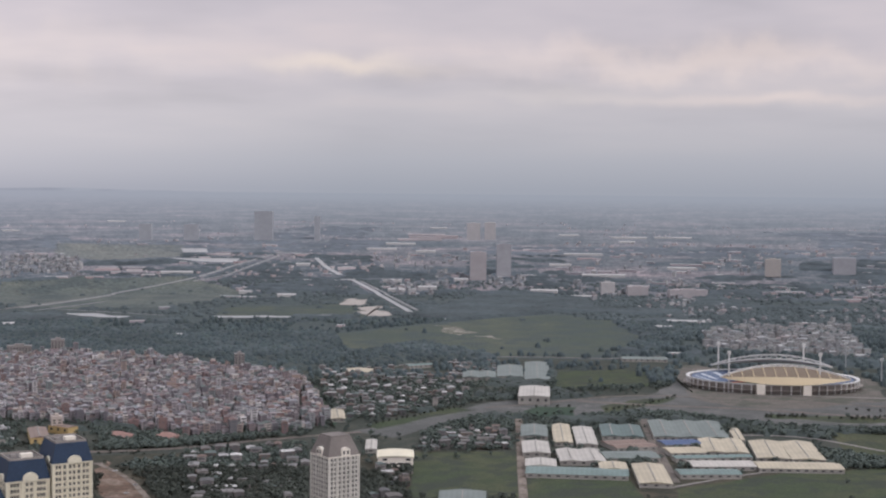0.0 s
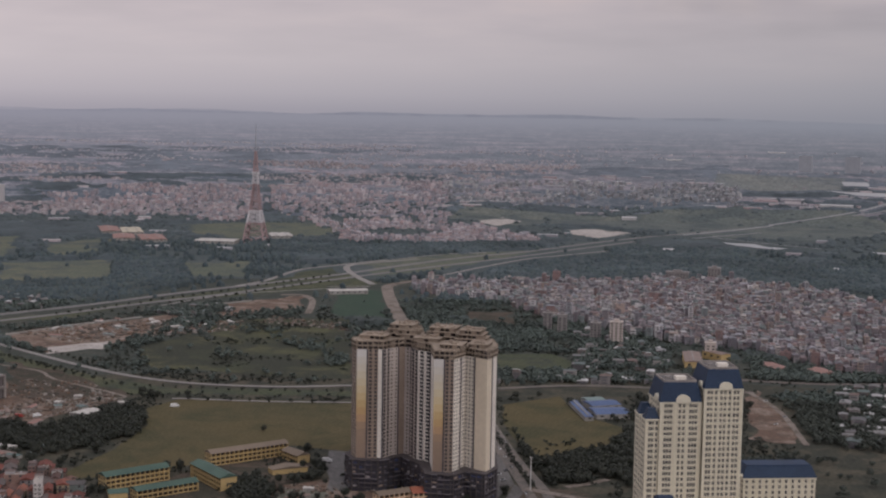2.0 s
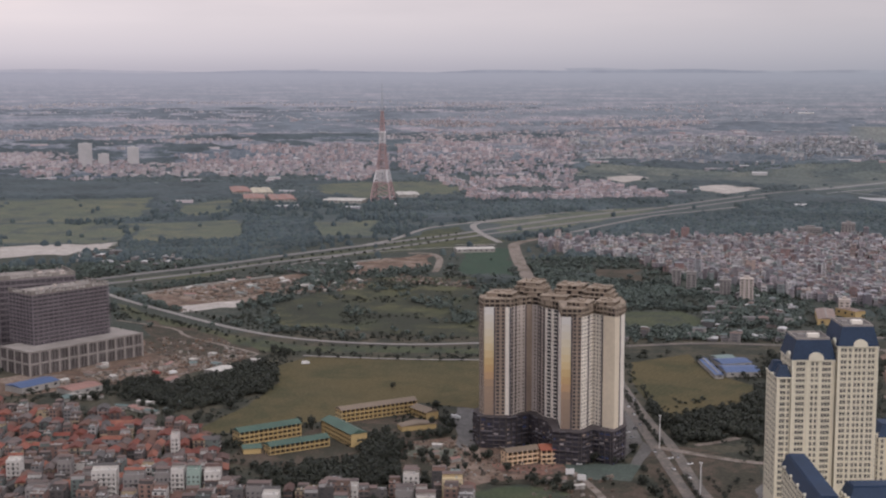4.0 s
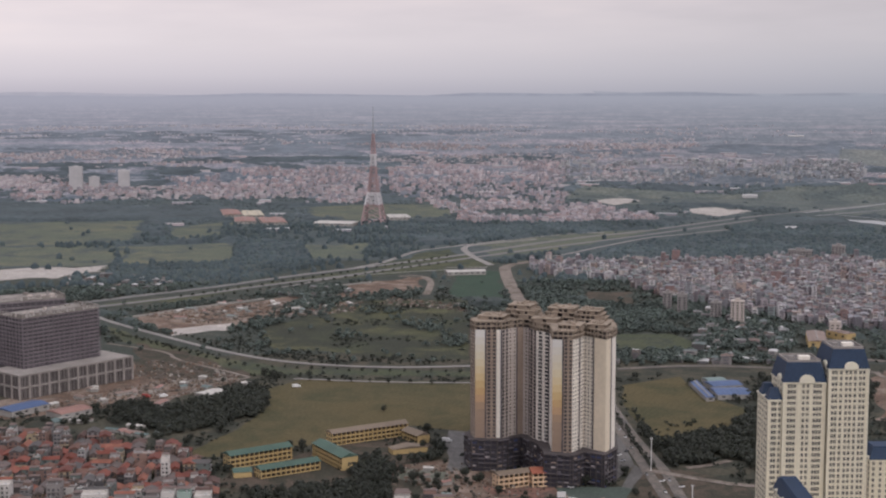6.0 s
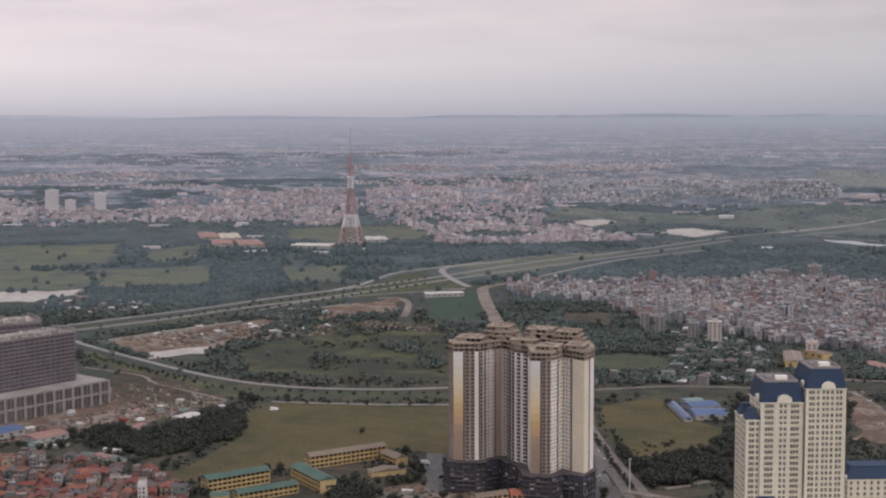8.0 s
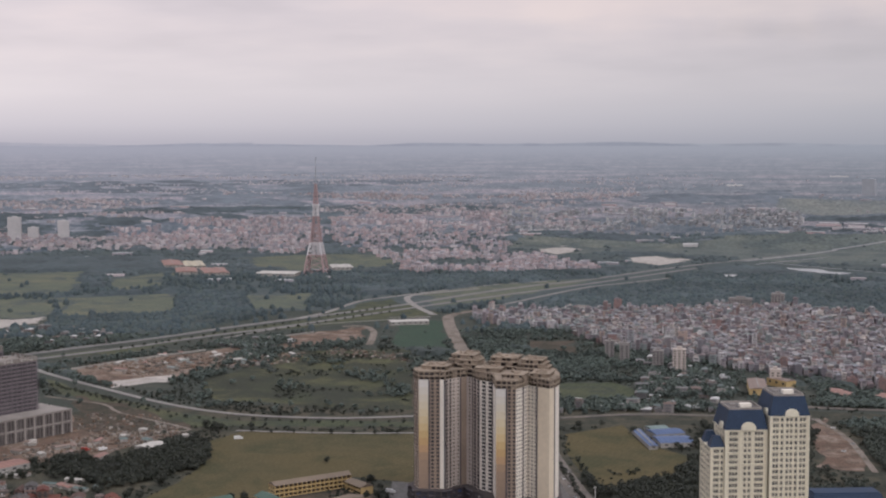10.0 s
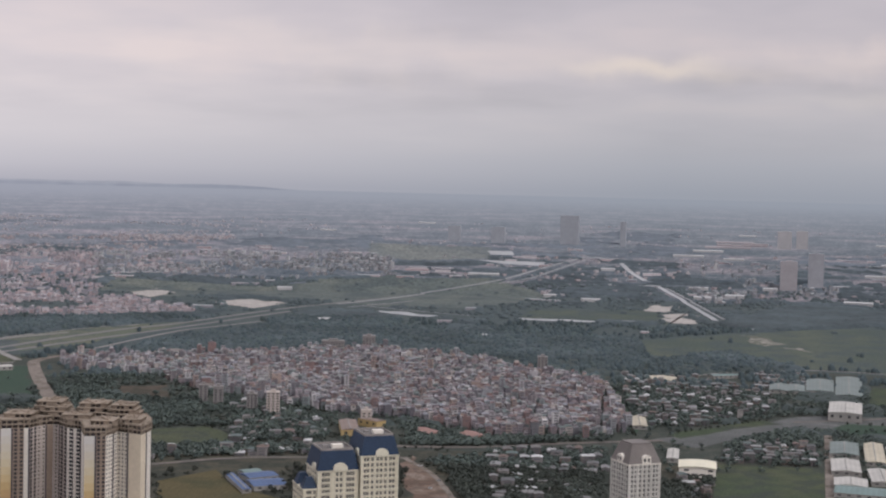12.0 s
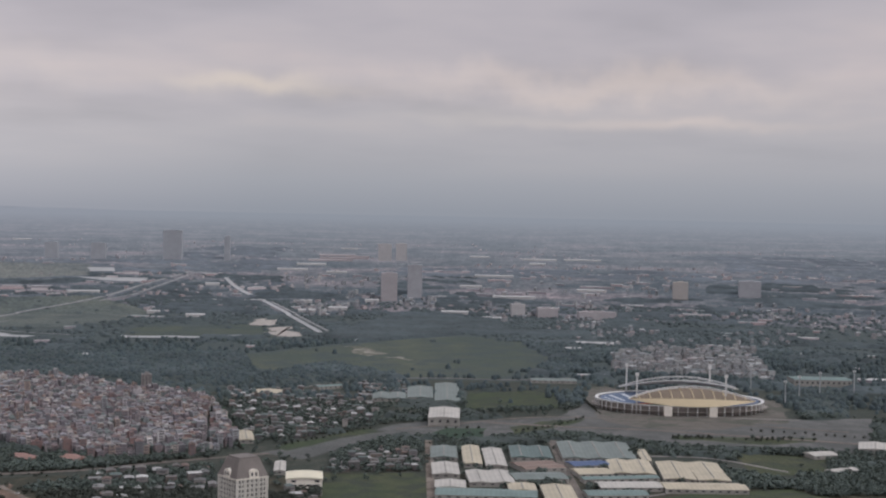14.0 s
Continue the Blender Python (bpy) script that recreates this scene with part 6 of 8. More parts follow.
    for i in range(n - 3):
        (ax, ay), (bx, by) = out[i], out[i + 1]
        ang, length = math.atan2(by - ay, bx - ax), math.hypot(bx - ax, by - ay)
        b = Build()
        for c in range(int(length / 5) + 1):
            b.box((ax, ay), ang, c * 5 - 0.35, c * 5 + 0.35, -0.6, 0.1, 0, 25.5, 0)
        for f in range(7):
            for c in range(int(length / 5)):
                pick = rng.random()
                if pick < 0.42:
                    b.box((ax, ay), ang, c * 5 + 0.5, c * 5 + rng.uniform(2.0, 4.6), -0.4, 0.1, 3.7 * f + 0.3, 3.7 * f + rng.uniform(1.0, 1.7), rng.choice((1, 2, 3, 4, 4)))
                if pick > 0.5:
                    b.box((ax, ay), ang, c * 5 + 0.2, c * 5 + 4.8, -rng.uniform(0.6, 2.4), 0.1, 3.7 * f + 2.9, 3.7 * f + 3.3, rng.choice((0, 4, 4)))
        part("podium_bay", b, "podium_frame podium_pale tarp_dark tan_wall podium_grey", t)


make_sand_towers()


# ---- cream towers with blue mansard roofs ----
window_mesh = {}


def window_piece(w, h, frame_mat):
    key = (w, h, frame_mat)
    if key not in window_mesh:
        b = Build()
        b.box((0, 0), 0, -w / 2, w / 2, -0.12, 0.12, 0, h, 0)
        b.box((0, 0), 0, -w / 2 - 0.2, w / 2 + 0.2, -0.3, 0.1, -0.3, -0.05, 1)
        b.box((0, 0), 0, -0.06, 0.06, -0.16, -0.1, 0, h, 1)
        window_mesh[key] = b.mesh("window", ["glass_dark", frame_mat])
    return window_mesh[key]


def mansard(b, x0, x1, y0, y1, z0, rise, inset, mi=0, top=1):
    """Steep sloping roof with a flat, railed top."""
    b.box((0, 0), 0, x0 - 0.4, x1 + 0.4, y0 - 0.4, y1 + 0.4, z0, z0 + rise, mi, top, taper=inset)


def gable_arch(t, x, y, z, r, mats, ang=0.0, glazed=True):
    """A round-topped dormer, with two windows or blind."""
    b = Build()
    c, q = math.cos(ang), math.sin(ang)
    pts = [(-r, 0)] + [(r * math.cos(math.pi - math.pi * k / 10), r * (0.9 if glazed else 0.35) + r * 0.75 * math.sin(math.pi * k / 10)) for k in range(11)] + [(r, 0)]
    front = [(x + c * u + q * 1.2, y + q * u - c * 1.2, z + v) for u, v in pts]
    back = [(x + c * u - q * 4.0, y + q * u + c * 4.0, z + v) for u, v in pts]
    b.face(front[::-1], 0)
    b.face(back, 0)
    for i in range(len(pts)):
        j = (i + 1) % len(pts)
        b.face([front[i], front[j], back[j], back[i]], 0)
    for s in (-0.45, 0.45) if glazed else ():
        b.box((x + c * s * r + q * 1.2, y + q * s * r - c * 1.2), ang, -0.22 * r, 0.22 * r, -0.1, 0.1, z + 0.3 * r, z + 1.0 * r, 1)
    part("dormer", b, mats, t)


def facade(t, ang, o, length, z0, z1, storey, columns, mat="cream_trim", w=1.3, h=1.9):
    """Windows in columns over the storeys of one face."""
    n = int((z1 - z0) / storey)
    me = window_piece(w, h, mat)
    c, q = math.cos(ang), math.sin(ang)
    for f in range(n):
        for x in columns:
            ob = part("window", me, "", t)
            ob.matrix_basis = pose(o[0] + c * x * length, o[1] + q * x * length, z1 - (f + 1) * storey + 0.7, 0, 0, math.degrees(ang))


def cream_tower(name_at, w, d, eave, roof, columns, label, storey=3.24, side_columns=(0.2, 0.4, 0.6, 0.8), lowest=70.0):
    t = thing("apartment_tower", label, "building", "cream towers with blue roofs", name_at)
    b = Build()
    b.box((0, 0), 0, 0, w, 0, d, 0, eave)
    wall = part("wall", b, "cream_wall", t)
    for z in (eave - 0.9, eave - storey * 4 - 0.3, eave - storey * 6 - 0.3, eave - storey * 20 - 0.3):
        b = Build()
        b.box((0, 0), 0, -0.5, w + 0.5, -0.5, d + 0.5, z, z + 0.7)
        part("cornice", b, "cream_trim", t)
    for x in [0.5 * (p + q) for p, q in zip(columns, columns[1:]) if q - p > 0.12] + [0.012, 0.988]:
        b = Build()
        b.box((x * w, 0), 0, -0.5, 0.5, -0.35, 0.1, 0, eave - 1)
        part("pilaster", b, "cream_trim", t)
    facade(wall, 0.0, (0, 0), w, lowest, eave - 0.6, storey, columns)
    facade(wall, -math.pi / 2, (0, d), d, lowest, eave - 0.6, storey, side_columns)
    b = Build()
    mansard(b, 0, w, 0, d, eave, roof, 2.6)
    roof_part = part("roof", b, "blue_slate deck_grey", t, "steep blue slate roof")
    b = Build()
    top = eave + roof
    for x0, x1, y0, y1 in ((2.4, w - 2.4, 2.4, 3.0), (2.4, w - 2.4, d - 3.0, d - 2.4), (2.4, 3.0, 3.0, d - 3.0), (w - 3.0, w - 2.4, 3.0, d - 3.0)):
        b.box((0, 0), 0, x0, x1, y0, y1, top + 0.02, top + 1.1)
    b.box((0, 0), 0, w * 0.45, w * 0.72, d * 0.35, d * 0.5, top + 0.02, top + 2.0, 1)
    b.box((0, 0), 0, w * 0.25, w * 0.38, d * 0.5, d * 0.62, top + 0.02, top + 1.2, 2)
    part("roof_deck", b, "grey_frame white_wall flat_grey", t)
    gable_arch(roof_part, w * 0.55, 0.4, eave - 0.4, w * 0.175, "cream_trim glass_dark", 0.0, False)
    gable_arch(roof_part, 0.4, d * 0.3, eave - 0.4, w * 0.15, "cream_trim glass_dark", -math.pi / 2, False)
    return t


GRAND = Matrix.Translation((-240.5, 743.0, 0)) @ pose(0, 0, 0, 0, 0, 32)
cream_tower(GRAND @ pose(8.0, 0.4, 0), 23.5, 26, 140.5, 10.8, (0.125, 0.195, 0.265, 0.475, 0.575, 0.735, 0.805, 0.875), "tall cream apartment tower with a steep blue mansard roof")
cream_tower(GRAND @ pose(32.5, -2.0, 0), 21.8, 27, 148.5, 10.6, (0.10, 0.18, 0.30, 0.44, 0.54, 0.66, 0.79, 0.88), "taller cream apartment tower with a steep blue mansard roof")


def cream_annex():
    t = thing("apartment_block", "narrow cream apartment wing with small blue roofs against the tower", "building", "cream towers with blue roofs", GRAND @ pose(0, 1.2, 0))
    b = Build()
    b.box((0, 0), 0, 0, 7.9, 0, 25, 0, 130.5)
    wall = part("wall", b, "cream_wall", t)
    facade(wall, 0.0, (0, 0), 7.9, 60, 130, 3.24, (0.3, 0.5, 0.8))
    facade(wall, -math.pi / 2, (0, 25), 25, 60, 130, 3.24, (0.15, 0.3, 0.5, 0.7, 0.85))
    for y in (0.0, 14.0):
        b = Build()
        b.box((0, 0), 0, 0.2 - 0.5, 8.2, y, y + 8, 130.5, 136.5, 0, taper=2.2)
        part("roof", b, "blue_slate", t, "small blue slate roof")
    b = Build()
    b.box((0, 0), 0, -0.5, 8.3, -0.5, 25.3, 129.6, 130.4)
    part("cornice", b, "cream_trim", t)


cream_annex()


def cream_block(at, w, d, eave, label, dormers=5):
    t = thing("apartment_block", label, "building", "cream blocks with blue roofs", at)
    b = Build()
    b.box((0, 0), 0, 0, w, 0, d, 0, eave)
    wall = part("wall", b, "cream_wall", t)
    b = Build()
    mansard(b, 0, w, 0, d, eave, 6.5, 2.4, 0, 0)
    b.box((0, 0), 0, 2.6, w - 2.6, 2.6, d - 2.6, eave + 6.52, eave + 7.1, 0)
    roof_part = part("roof", b, "blue_slate", t, "blue slate roof")
    facade(wall, 0.0, (0, 0), w, 52, eave - 0.5, 3.3, [(k + 0.5) / max(2, int(w / 4)) for k in range(max(2, int(w / 4)))])
    facade(wall, -math.pi / 2, (0, d), d, 52, eave - 0.5, 3.3, [(k + 0.5) / int(d / 4) for k in range(int(d / 4))])
    for k in range(dormers):
        gable_arch(roof_part, 0.3, d * (k + 0.5) / dormers, eave - 1.0, 1.7, "cream_trim glass_dark", -math.pi / 2)
    b = Build()
    b.box((0, 0), 0, -0.4, w + 0.4, -0.4, d + 0.4, eave - 1.0, eave - 0.3)
    part("cornice", b, "cream_trim", t)


cream_block(pose(-187.5, 643.0, 0, 0, 0, 29.5), 13.5, 80.0, 90.5, "long cream apartment block with a blue slate roof below the towers")
cream_block(pose(-184.0, 690.0, 0, 0, 0, 35), 30.0, 15.0, 83.5, "cream apartment block with a blue slate roof", 3)
cream_block(pose(-166.0, 655.0, 0, 0, 0, -10), 22.0, 14.0, 83.0, "low cream apartment block with a blue slate roof", 3)
cream_block(pose(-200.0, 806.0, 0, 0, 0, 32), 44.0, 18.0, 88.0, "cream apartment wing behind the towers with a blue roof", 3)


def grey_tower():
    """Corner-on tower with a slate mansard and arched dormers."""
    w = 23.7
    t = thing("apartment_tower", "pale stone apartment tower with a grey slate mansard roof", "building", at=pose(-75.0, 927.0, 0, 0, 0, 35))
    b = Build()
    b.box((0, 0), 0, 0, w, 0, w, 0, 121.0)
    wall = part("wall", b, "stone_wall", t)
    cols = (0.1, 0.2, 0.36, 0.5, 0.64, 0.8, 0.9)
    facade(wall, 0.0, (0, 0), w, 80, 120.4, 3.15, cols, mat="stone_wall", w=1.3)
    facade(wall, -math.pi / 2, (0, w), w, 80, 120.4, 3.15, cols, mat="stone_wall", w=1.3)
    for x in (0.005, 0.15, 0.28, 0.43, 0.57, 0.72, 0.85, 0.995):
        for o, ang in (((x * w, 0), 0.0), ((0, x * w), -math.pi / 2)):
            b = Build()
            b.box(o, ang, -0.45, 0.45, -0.5, 0.1, 0, 120)
            part("pilaster", b, "stone_wall", t)
    b = Build()
    mansard(b, 0, w, 0, w, 121.0, 12.0, 4.5, 0, 0)
    b.box((0, 0), 0, 4.6, w - 4.6, 4.6, w - 4.6, 133.02, 134.0, 0)
    roof_part = part("roof", b, "grey_slate", t, "grey slate roof")
    b = Build()
    b.box((0, 0), 0, -0.5, w + 0.5, -0.5, w + 0.5, 120.0, 120.95)
    part("cornice", b, "white_wall", t)
    gable_arch(roof_part, w * 0.55, 0.6, 121.0, 3.4, "white_wall glass_dark")
    gable_arch(roof_part, 0.6, w * 0.5, 121.0, 3.4, "white_wall glass_dark", -math.pi / 2)


grey_tower()


# ---- office blocks under construction ----
def office_block(at, w, d, podium, z1, label, skin):
    t = thing("office_building", label, "building", "office blocks under construction", at)
    storey = (z1 - podium) / 13
    for f in range(13):
        z = podium + f * storey
        b = Build()
        # the dark skin stands in for shade inside the unfinished storey
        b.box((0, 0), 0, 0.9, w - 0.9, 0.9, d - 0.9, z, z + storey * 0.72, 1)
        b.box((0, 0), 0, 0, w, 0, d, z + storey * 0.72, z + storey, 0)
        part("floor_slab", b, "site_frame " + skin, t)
    b = Build()
    b.box((0, 0), 0, -0.3, 0.3, 0.05, 0.7, podium, z1 - 0.3)
    me = b.mesh("column", ["net"])
    for x0, y0, ang, length in ((0, 0, 0, w), (0, d, -math.pi / 2, d), (w, 0, math.pi / 2, d)):
        n = int(length / 6.0)
        for k in range(n + 1):
            ob = part("column", me, "", t)
            ob.matrix_basis = pose(x0 + math.cos(ang) * k * length / n, y0 + math.sin(ang) * k * length / n, 0, 0, 0, math.degrees(ang))
    b = Build()
    for x0, y0, ang, length in ((0, 0, 0, w), (0, d, -math.pi / 2, d), (w, 0, math.pi / 2, d)):
        for k in range(int(length / 3.4)):
            b.bar((*[(x0 + math.cos(ang) * k * 3.4 + math.sin(ang) * 1.5), (y0 + math.sin(ang) * k * 3.4 - math.cos(ang) * 1.5)], podium), (x0 + math.cos(ang) * k * 3.4 + math.sin(ang) * 1.5, y0 + math.sin(ang) * k * 3.4 - math.cos(ang) * 1.5, z1 - 4), 0.09)
        for k in range(int((z1 - podium) / 2)):
            z = podium + 2 * k
            b.bar((x0 + math.sin(ang) * 1.5, y0 - math.cos(ang) * 1.5, z), (x0 + math.cos(ang) * length + math.sin(ang) * 1.5, y0 + math.sin(ang) * length - math.cos(ang) * 1.5, z), 0.09)
    part("scaffold", b, "net", t, "grey scaffolding")
    b = Build()
    b.box((0, 0), 0, -0.3, w + 0.3, -0.3, d + 0.3, z1 + 0.02, z1 + 0.6)
    rng = random.Random(round(w))
    for x0, y0, ang, length in ((0, 0, 0, w), (0, d, -math.pi / 2, d), (w, 0, math.pi / 2, d)):
        n = int(length / 4.0)
        for k in range(n + 1):
            b.box((x0, y0), ang, k * length / n - 0.3, k * length / n + 0.3, 0, 0.6, z1 + 0.6, z1 + 3.6)
            if k < n and rng.random() < 0.7:
                b.box((x0, y0), ang, k * length / n, (k + 1) * length / n, 0.1, 0.5, z1 + 0.6, z1 + rng.choice((1.4, 3.5)))
        b.box((x0, y0), ang, -0.3, length + 0.3, -0.1, 0.7, z1 + 3.6, z1 + 4.2)
    for k in range(14):
        x, y = rng.uniform(4, w - 8), rng.uniform(4, d - 8)
        b.box((x, y), 0, 0, rng.uniform(1, 6), 0, rng.uniform(1, 4), z1 + 0.6, z1 + rng.uniform(1.0, 3.4), rng.choice((0, 1, 2)))
    part("roof", b, "roof_concrete flat_grey lilac_wall", t, "unfinished concrete roof")
    return t


ob = office_block(pose(-1073, 960, 0, 0, 0, 81.3), 92, 42, 25.0, 76.0, "grey office block under construction wrapped in scaffolding", "shade_bay")
t = ob
b = Build()
b.box((0, 0), 0, -20.4, 113.4, -23.9, 25.4, 0, 24.4, 1)
b.box((0, 0), 0, -21.4, 114.4, -24.9, 26.4, 24.4, 25.0, 0)
part("podium", b, "grey_frame bay_grey", t)
for x0, y0, ang, length in ((-21.4, -24.9, 0.0, 135.8), (-21.4, 26.4, -math.pi / 2, 51)):
    n = int(length / 11)
    for k in range(n + 1):
        b = Build()
        b.box((x0, y0), ang, k * length / n - 1.0, k * length / n + 1.0, -0.6, 0.8, 0, 25.2)
        part("pillar", b, "grey_frame", t)
    for z in (11.5, 23.4):
        b = Build()
        b.box((x0, y0), ang, 0, length, -0.45, 0.7, z, z + 1.6)
        part("beam", b, "grey_frame", t)
    for k in range(n):
        for f, z in enumerate((0.5, 13.2)):
            b = Build()
            for j in range(3):
                u = (k + (j + 0.5) / 3) * length / n
                # dark box in place of the shade in an unglazed opening
                b.box((x0, y0), ang, u - 1.0, u + 1.0, -0.1, 1.1, z + 0.8, z + 9.6)
            part("opening", b, "bay_dark", t, "unglazed window opening")
office_block(pose(-1150, 985, 0, 0, 0, 62), 80, 50, 4.0, 82.0, "second grey office block under construction", "shade_bay")


# ---- yellow school buildings ----
def school_wing(at, length, depth, floors, roof_mat, label, name="school_building", paint="ochre_wall"):
    """Galleried wing: yellow posts and parapets before rooms with shade in their wall colour."""
    t = thing(name, label, "building", "yellow school buildings", at)
    h = 3.6 * floors
    b = Build()
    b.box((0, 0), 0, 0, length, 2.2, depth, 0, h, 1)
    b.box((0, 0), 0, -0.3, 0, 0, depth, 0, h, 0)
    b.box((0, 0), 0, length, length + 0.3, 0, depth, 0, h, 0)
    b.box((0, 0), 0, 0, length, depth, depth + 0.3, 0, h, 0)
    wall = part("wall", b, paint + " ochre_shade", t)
    n = max(2, round(length / 4.2))
    post = Build()
    post.box((0, 0), 0, -0.35, 0.35, -0.1, 0.6, 0, h)
    me = post.mesh("post", [paint])
    for k in range(n + 1):
        ob = part("post", me, "", t)
        ob.matrix_basis = pose(k * length / n, 0, 0)
    for f in range(floors):
        b = Build()
        b.box((0, 0), 0, 0, length, 0, 2.2, 3.6 * f + (0.02 if f == 0 else -0.3), 3.6 * f + 0.05)
        b.box((0, 0), 0, 0, length, -0.05, 0.18, 3.6 * f + 0.05, 3.6 * f + 1.1)
        part("gallery", b, paint, t)
    win = Build()
    win.box((0, 0), 0, -0.9, 0.9, -0.1, 0.1, 0.9, 2.5)
    me = win.mesh("window", ["glass_dark"])
    for f in range(floors):
        for k in range(n):
            ob = part("window", me, "", wall)
            ob.matrix_basis = pose((k + 0.5) * length / n, 2.2, 3.6 * f)
        for k in range(max(1, int(depth / 4))):
            ob = part("window", me, "", wall)
            ob.matrix_basis = pose(-0.3, (k + 0.5) * depth / max(1, int(depth / 4)), 3.6 * f, 0, 0, 90)
    b = Build()
    b.gable((0, 0), 0, -0.8, length + 0.8, -0.9, depth + 0.8, h + 0.03, 0.22 * depth)
    part("roof", b, roof_mat, t)
    return t


def between(p, q):
    return pose(p[0], p[1], 0, 0, 0, math.degrees(math.atan2(q[1] - p[1], q[0] - p[0]))), math.hypot(q[0] - p[0], q[1] - p[1])


for p, q, depth, floors, mat, label in (
        ((-713, 847), (-690, 897), 13, 3, "teal_roof", "three-storey yellow school wing with a green roof"),
        ((-682, 915), (-634, 889), 14, 3, "teal_roof", "yellow school wing with a green roof beside a yard"),
        ((-674, 837), (-651, 883), 12, 2, "teal_roof", "two-storey yellow school wing with a green roof"),
        ((-686, 949), (-652, 1014), 12, 3, "brown_roof", "long yellow school wing with a brown roof"),
        ((-651, 1003), (-628, 992), 12, 2, "brown_roof", "short yellow school wing with a brown roof"),
        ((-501, 907), (-482, 935), 11, 3, "brown_roof", "small yellow building at the foot of the towers"),
        ((-482, 926), (-470, 937), 15, 3, "red_tile", "small yellow wing with a red tiled roof")):
    m, length = between(p, q)
    school_wing(m, length, depth, floors, mat, label, paint="pale_ochre" if "foot" in label or "tiled" in label else "ochre_wall")
for p, q, depth, mat, label in (((-626, 951), (-607, 975), 12, "brown_roof", "low hall with a grey-brown roof beside the school"),
                                ((-704, 838), (-694, 828), 14, "teal_roof", "low yellow school hall with a green roof")):
    m, length = between(p, q)
    t = thing("hall", label, "building", at=m)
    b = Build()
    b.box((0, 0), 0, 0, length, 0, depth, 0, 4.5)
    part("wall", b, "ochre_wall", t)
    b = Build()
    b.gable((0, 0), 0, -0.6, length + 0.6, -0.6, depth + 0.6, 4.53, 2.0, along="y")
    part("roof", b, mat, t)


# ---- plain blocks of flats with bands of windows ----
def block(at, w, d, h, wall_mat, label, storey=3.3, cols=None, scale=1.0, name="apartment_block", category="building"):
    t = thing(name, label, category, at=at @ Matrix.Scale(scale, 4))
    b = Build()
    b.box((0, 0), 0, -w / 2, w / 2, -d / 2, d / 2, -2, h)
    part("wall", b, wall_mat, t)
    b = Build()
    b.box((0, 0), 0, -w / 2 - 0.3, w / 2 + 0.3, -d / 2 - 0.3, d / 2 + 0.3, h - 0.6, h + 0.6)
    b.box((0, 0), 0, -w / 5, w / 5, -d / 4, d / 4, h + 0.6, h + 3.5)
    part("roof", b, wall_mat, t)
    n = int(h / storey)
    for side, (o, ang, length) in enumerate((((-w / 2, -d / 2), 0.0, w), ((-w / 2, d / 2), -math.pi / 2, d), ((w / 2, -d / 2), math.pi / 2, d))):
        b = Build()
        k = cols or max(2, int(length / 4.5))
        for f in range(n):
            for c in range(k):
                x = (c + 0.5) * length / k
                b.box(o, ang, x - 0.28 * length / k, x + 0.28 * length / k, -0.1, 0.1, f * storey + 0.9, f * storey + 2.5)
        tagged(part("glazing", b, "far_grey" if scale < 0.99 or "far" in wall_mat else "glass_dark", t), kind="stuff")
    return t


def stand(x, y, turn=0.0):
    lx, ly, lz, s = lift(x, y)
    return pose(lx, ly, lz + 0.5, 0, 0, turn), s


for x, y, turn, w, d, h, mat, label in (
        (-606, 1734, 20, 17, 14, 30, "lilac_wall", "pale block of flats at the edge of packed houses"),
        (-640, 1748, 15, 14, 12, 24, "flat_grey", "grey block of flats beside a pale one"),
        (-700, 1780, 18, 13, 12, 26, "flat_grey", "slim grey tower house beside packed houses"),
        (-730, 1800, 20, 12, 12, 24, "flat_grey", "slim grey tower house beside packed houses"),
        (-470, 1700, 20, 13, 12, 19, "lilac_wall", "pale block of flats among houses"),
        (-330, 2270, 10, 16, 14, 30, "flat_grey", "tall grey house at the edge of the quarter"),
        (-672, 2440, 10, 22, 16, 32, "flat_grey", "grey block of flats beyond packed houses"),
        (-735, 2425, 10, 40, 16, 22, "flat_grey", "broad grey block of flats"),
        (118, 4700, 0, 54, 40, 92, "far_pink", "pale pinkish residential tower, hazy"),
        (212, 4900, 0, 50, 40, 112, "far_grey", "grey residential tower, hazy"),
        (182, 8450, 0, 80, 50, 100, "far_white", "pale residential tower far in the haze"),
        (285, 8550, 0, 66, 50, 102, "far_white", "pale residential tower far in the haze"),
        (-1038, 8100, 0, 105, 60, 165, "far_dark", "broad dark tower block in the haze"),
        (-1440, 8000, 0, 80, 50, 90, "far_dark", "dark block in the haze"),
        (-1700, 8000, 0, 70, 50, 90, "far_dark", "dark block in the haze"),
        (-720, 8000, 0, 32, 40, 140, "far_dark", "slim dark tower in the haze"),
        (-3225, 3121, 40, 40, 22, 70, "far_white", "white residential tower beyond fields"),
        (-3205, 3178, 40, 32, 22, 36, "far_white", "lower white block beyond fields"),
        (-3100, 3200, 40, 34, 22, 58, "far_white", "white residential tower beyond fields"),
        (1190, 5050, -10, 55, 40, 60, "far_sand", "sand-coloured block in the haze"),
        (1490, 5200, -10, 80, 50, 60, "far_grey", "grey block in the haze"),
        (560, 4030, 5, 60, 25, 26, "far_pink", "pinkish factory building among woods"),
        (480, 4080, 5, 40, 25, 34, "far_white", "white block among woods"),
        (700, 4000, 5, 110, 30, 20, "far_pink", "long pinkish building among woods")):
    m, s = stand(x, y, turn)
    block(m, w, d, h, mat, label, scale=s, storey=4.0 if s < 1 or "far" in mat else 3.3)


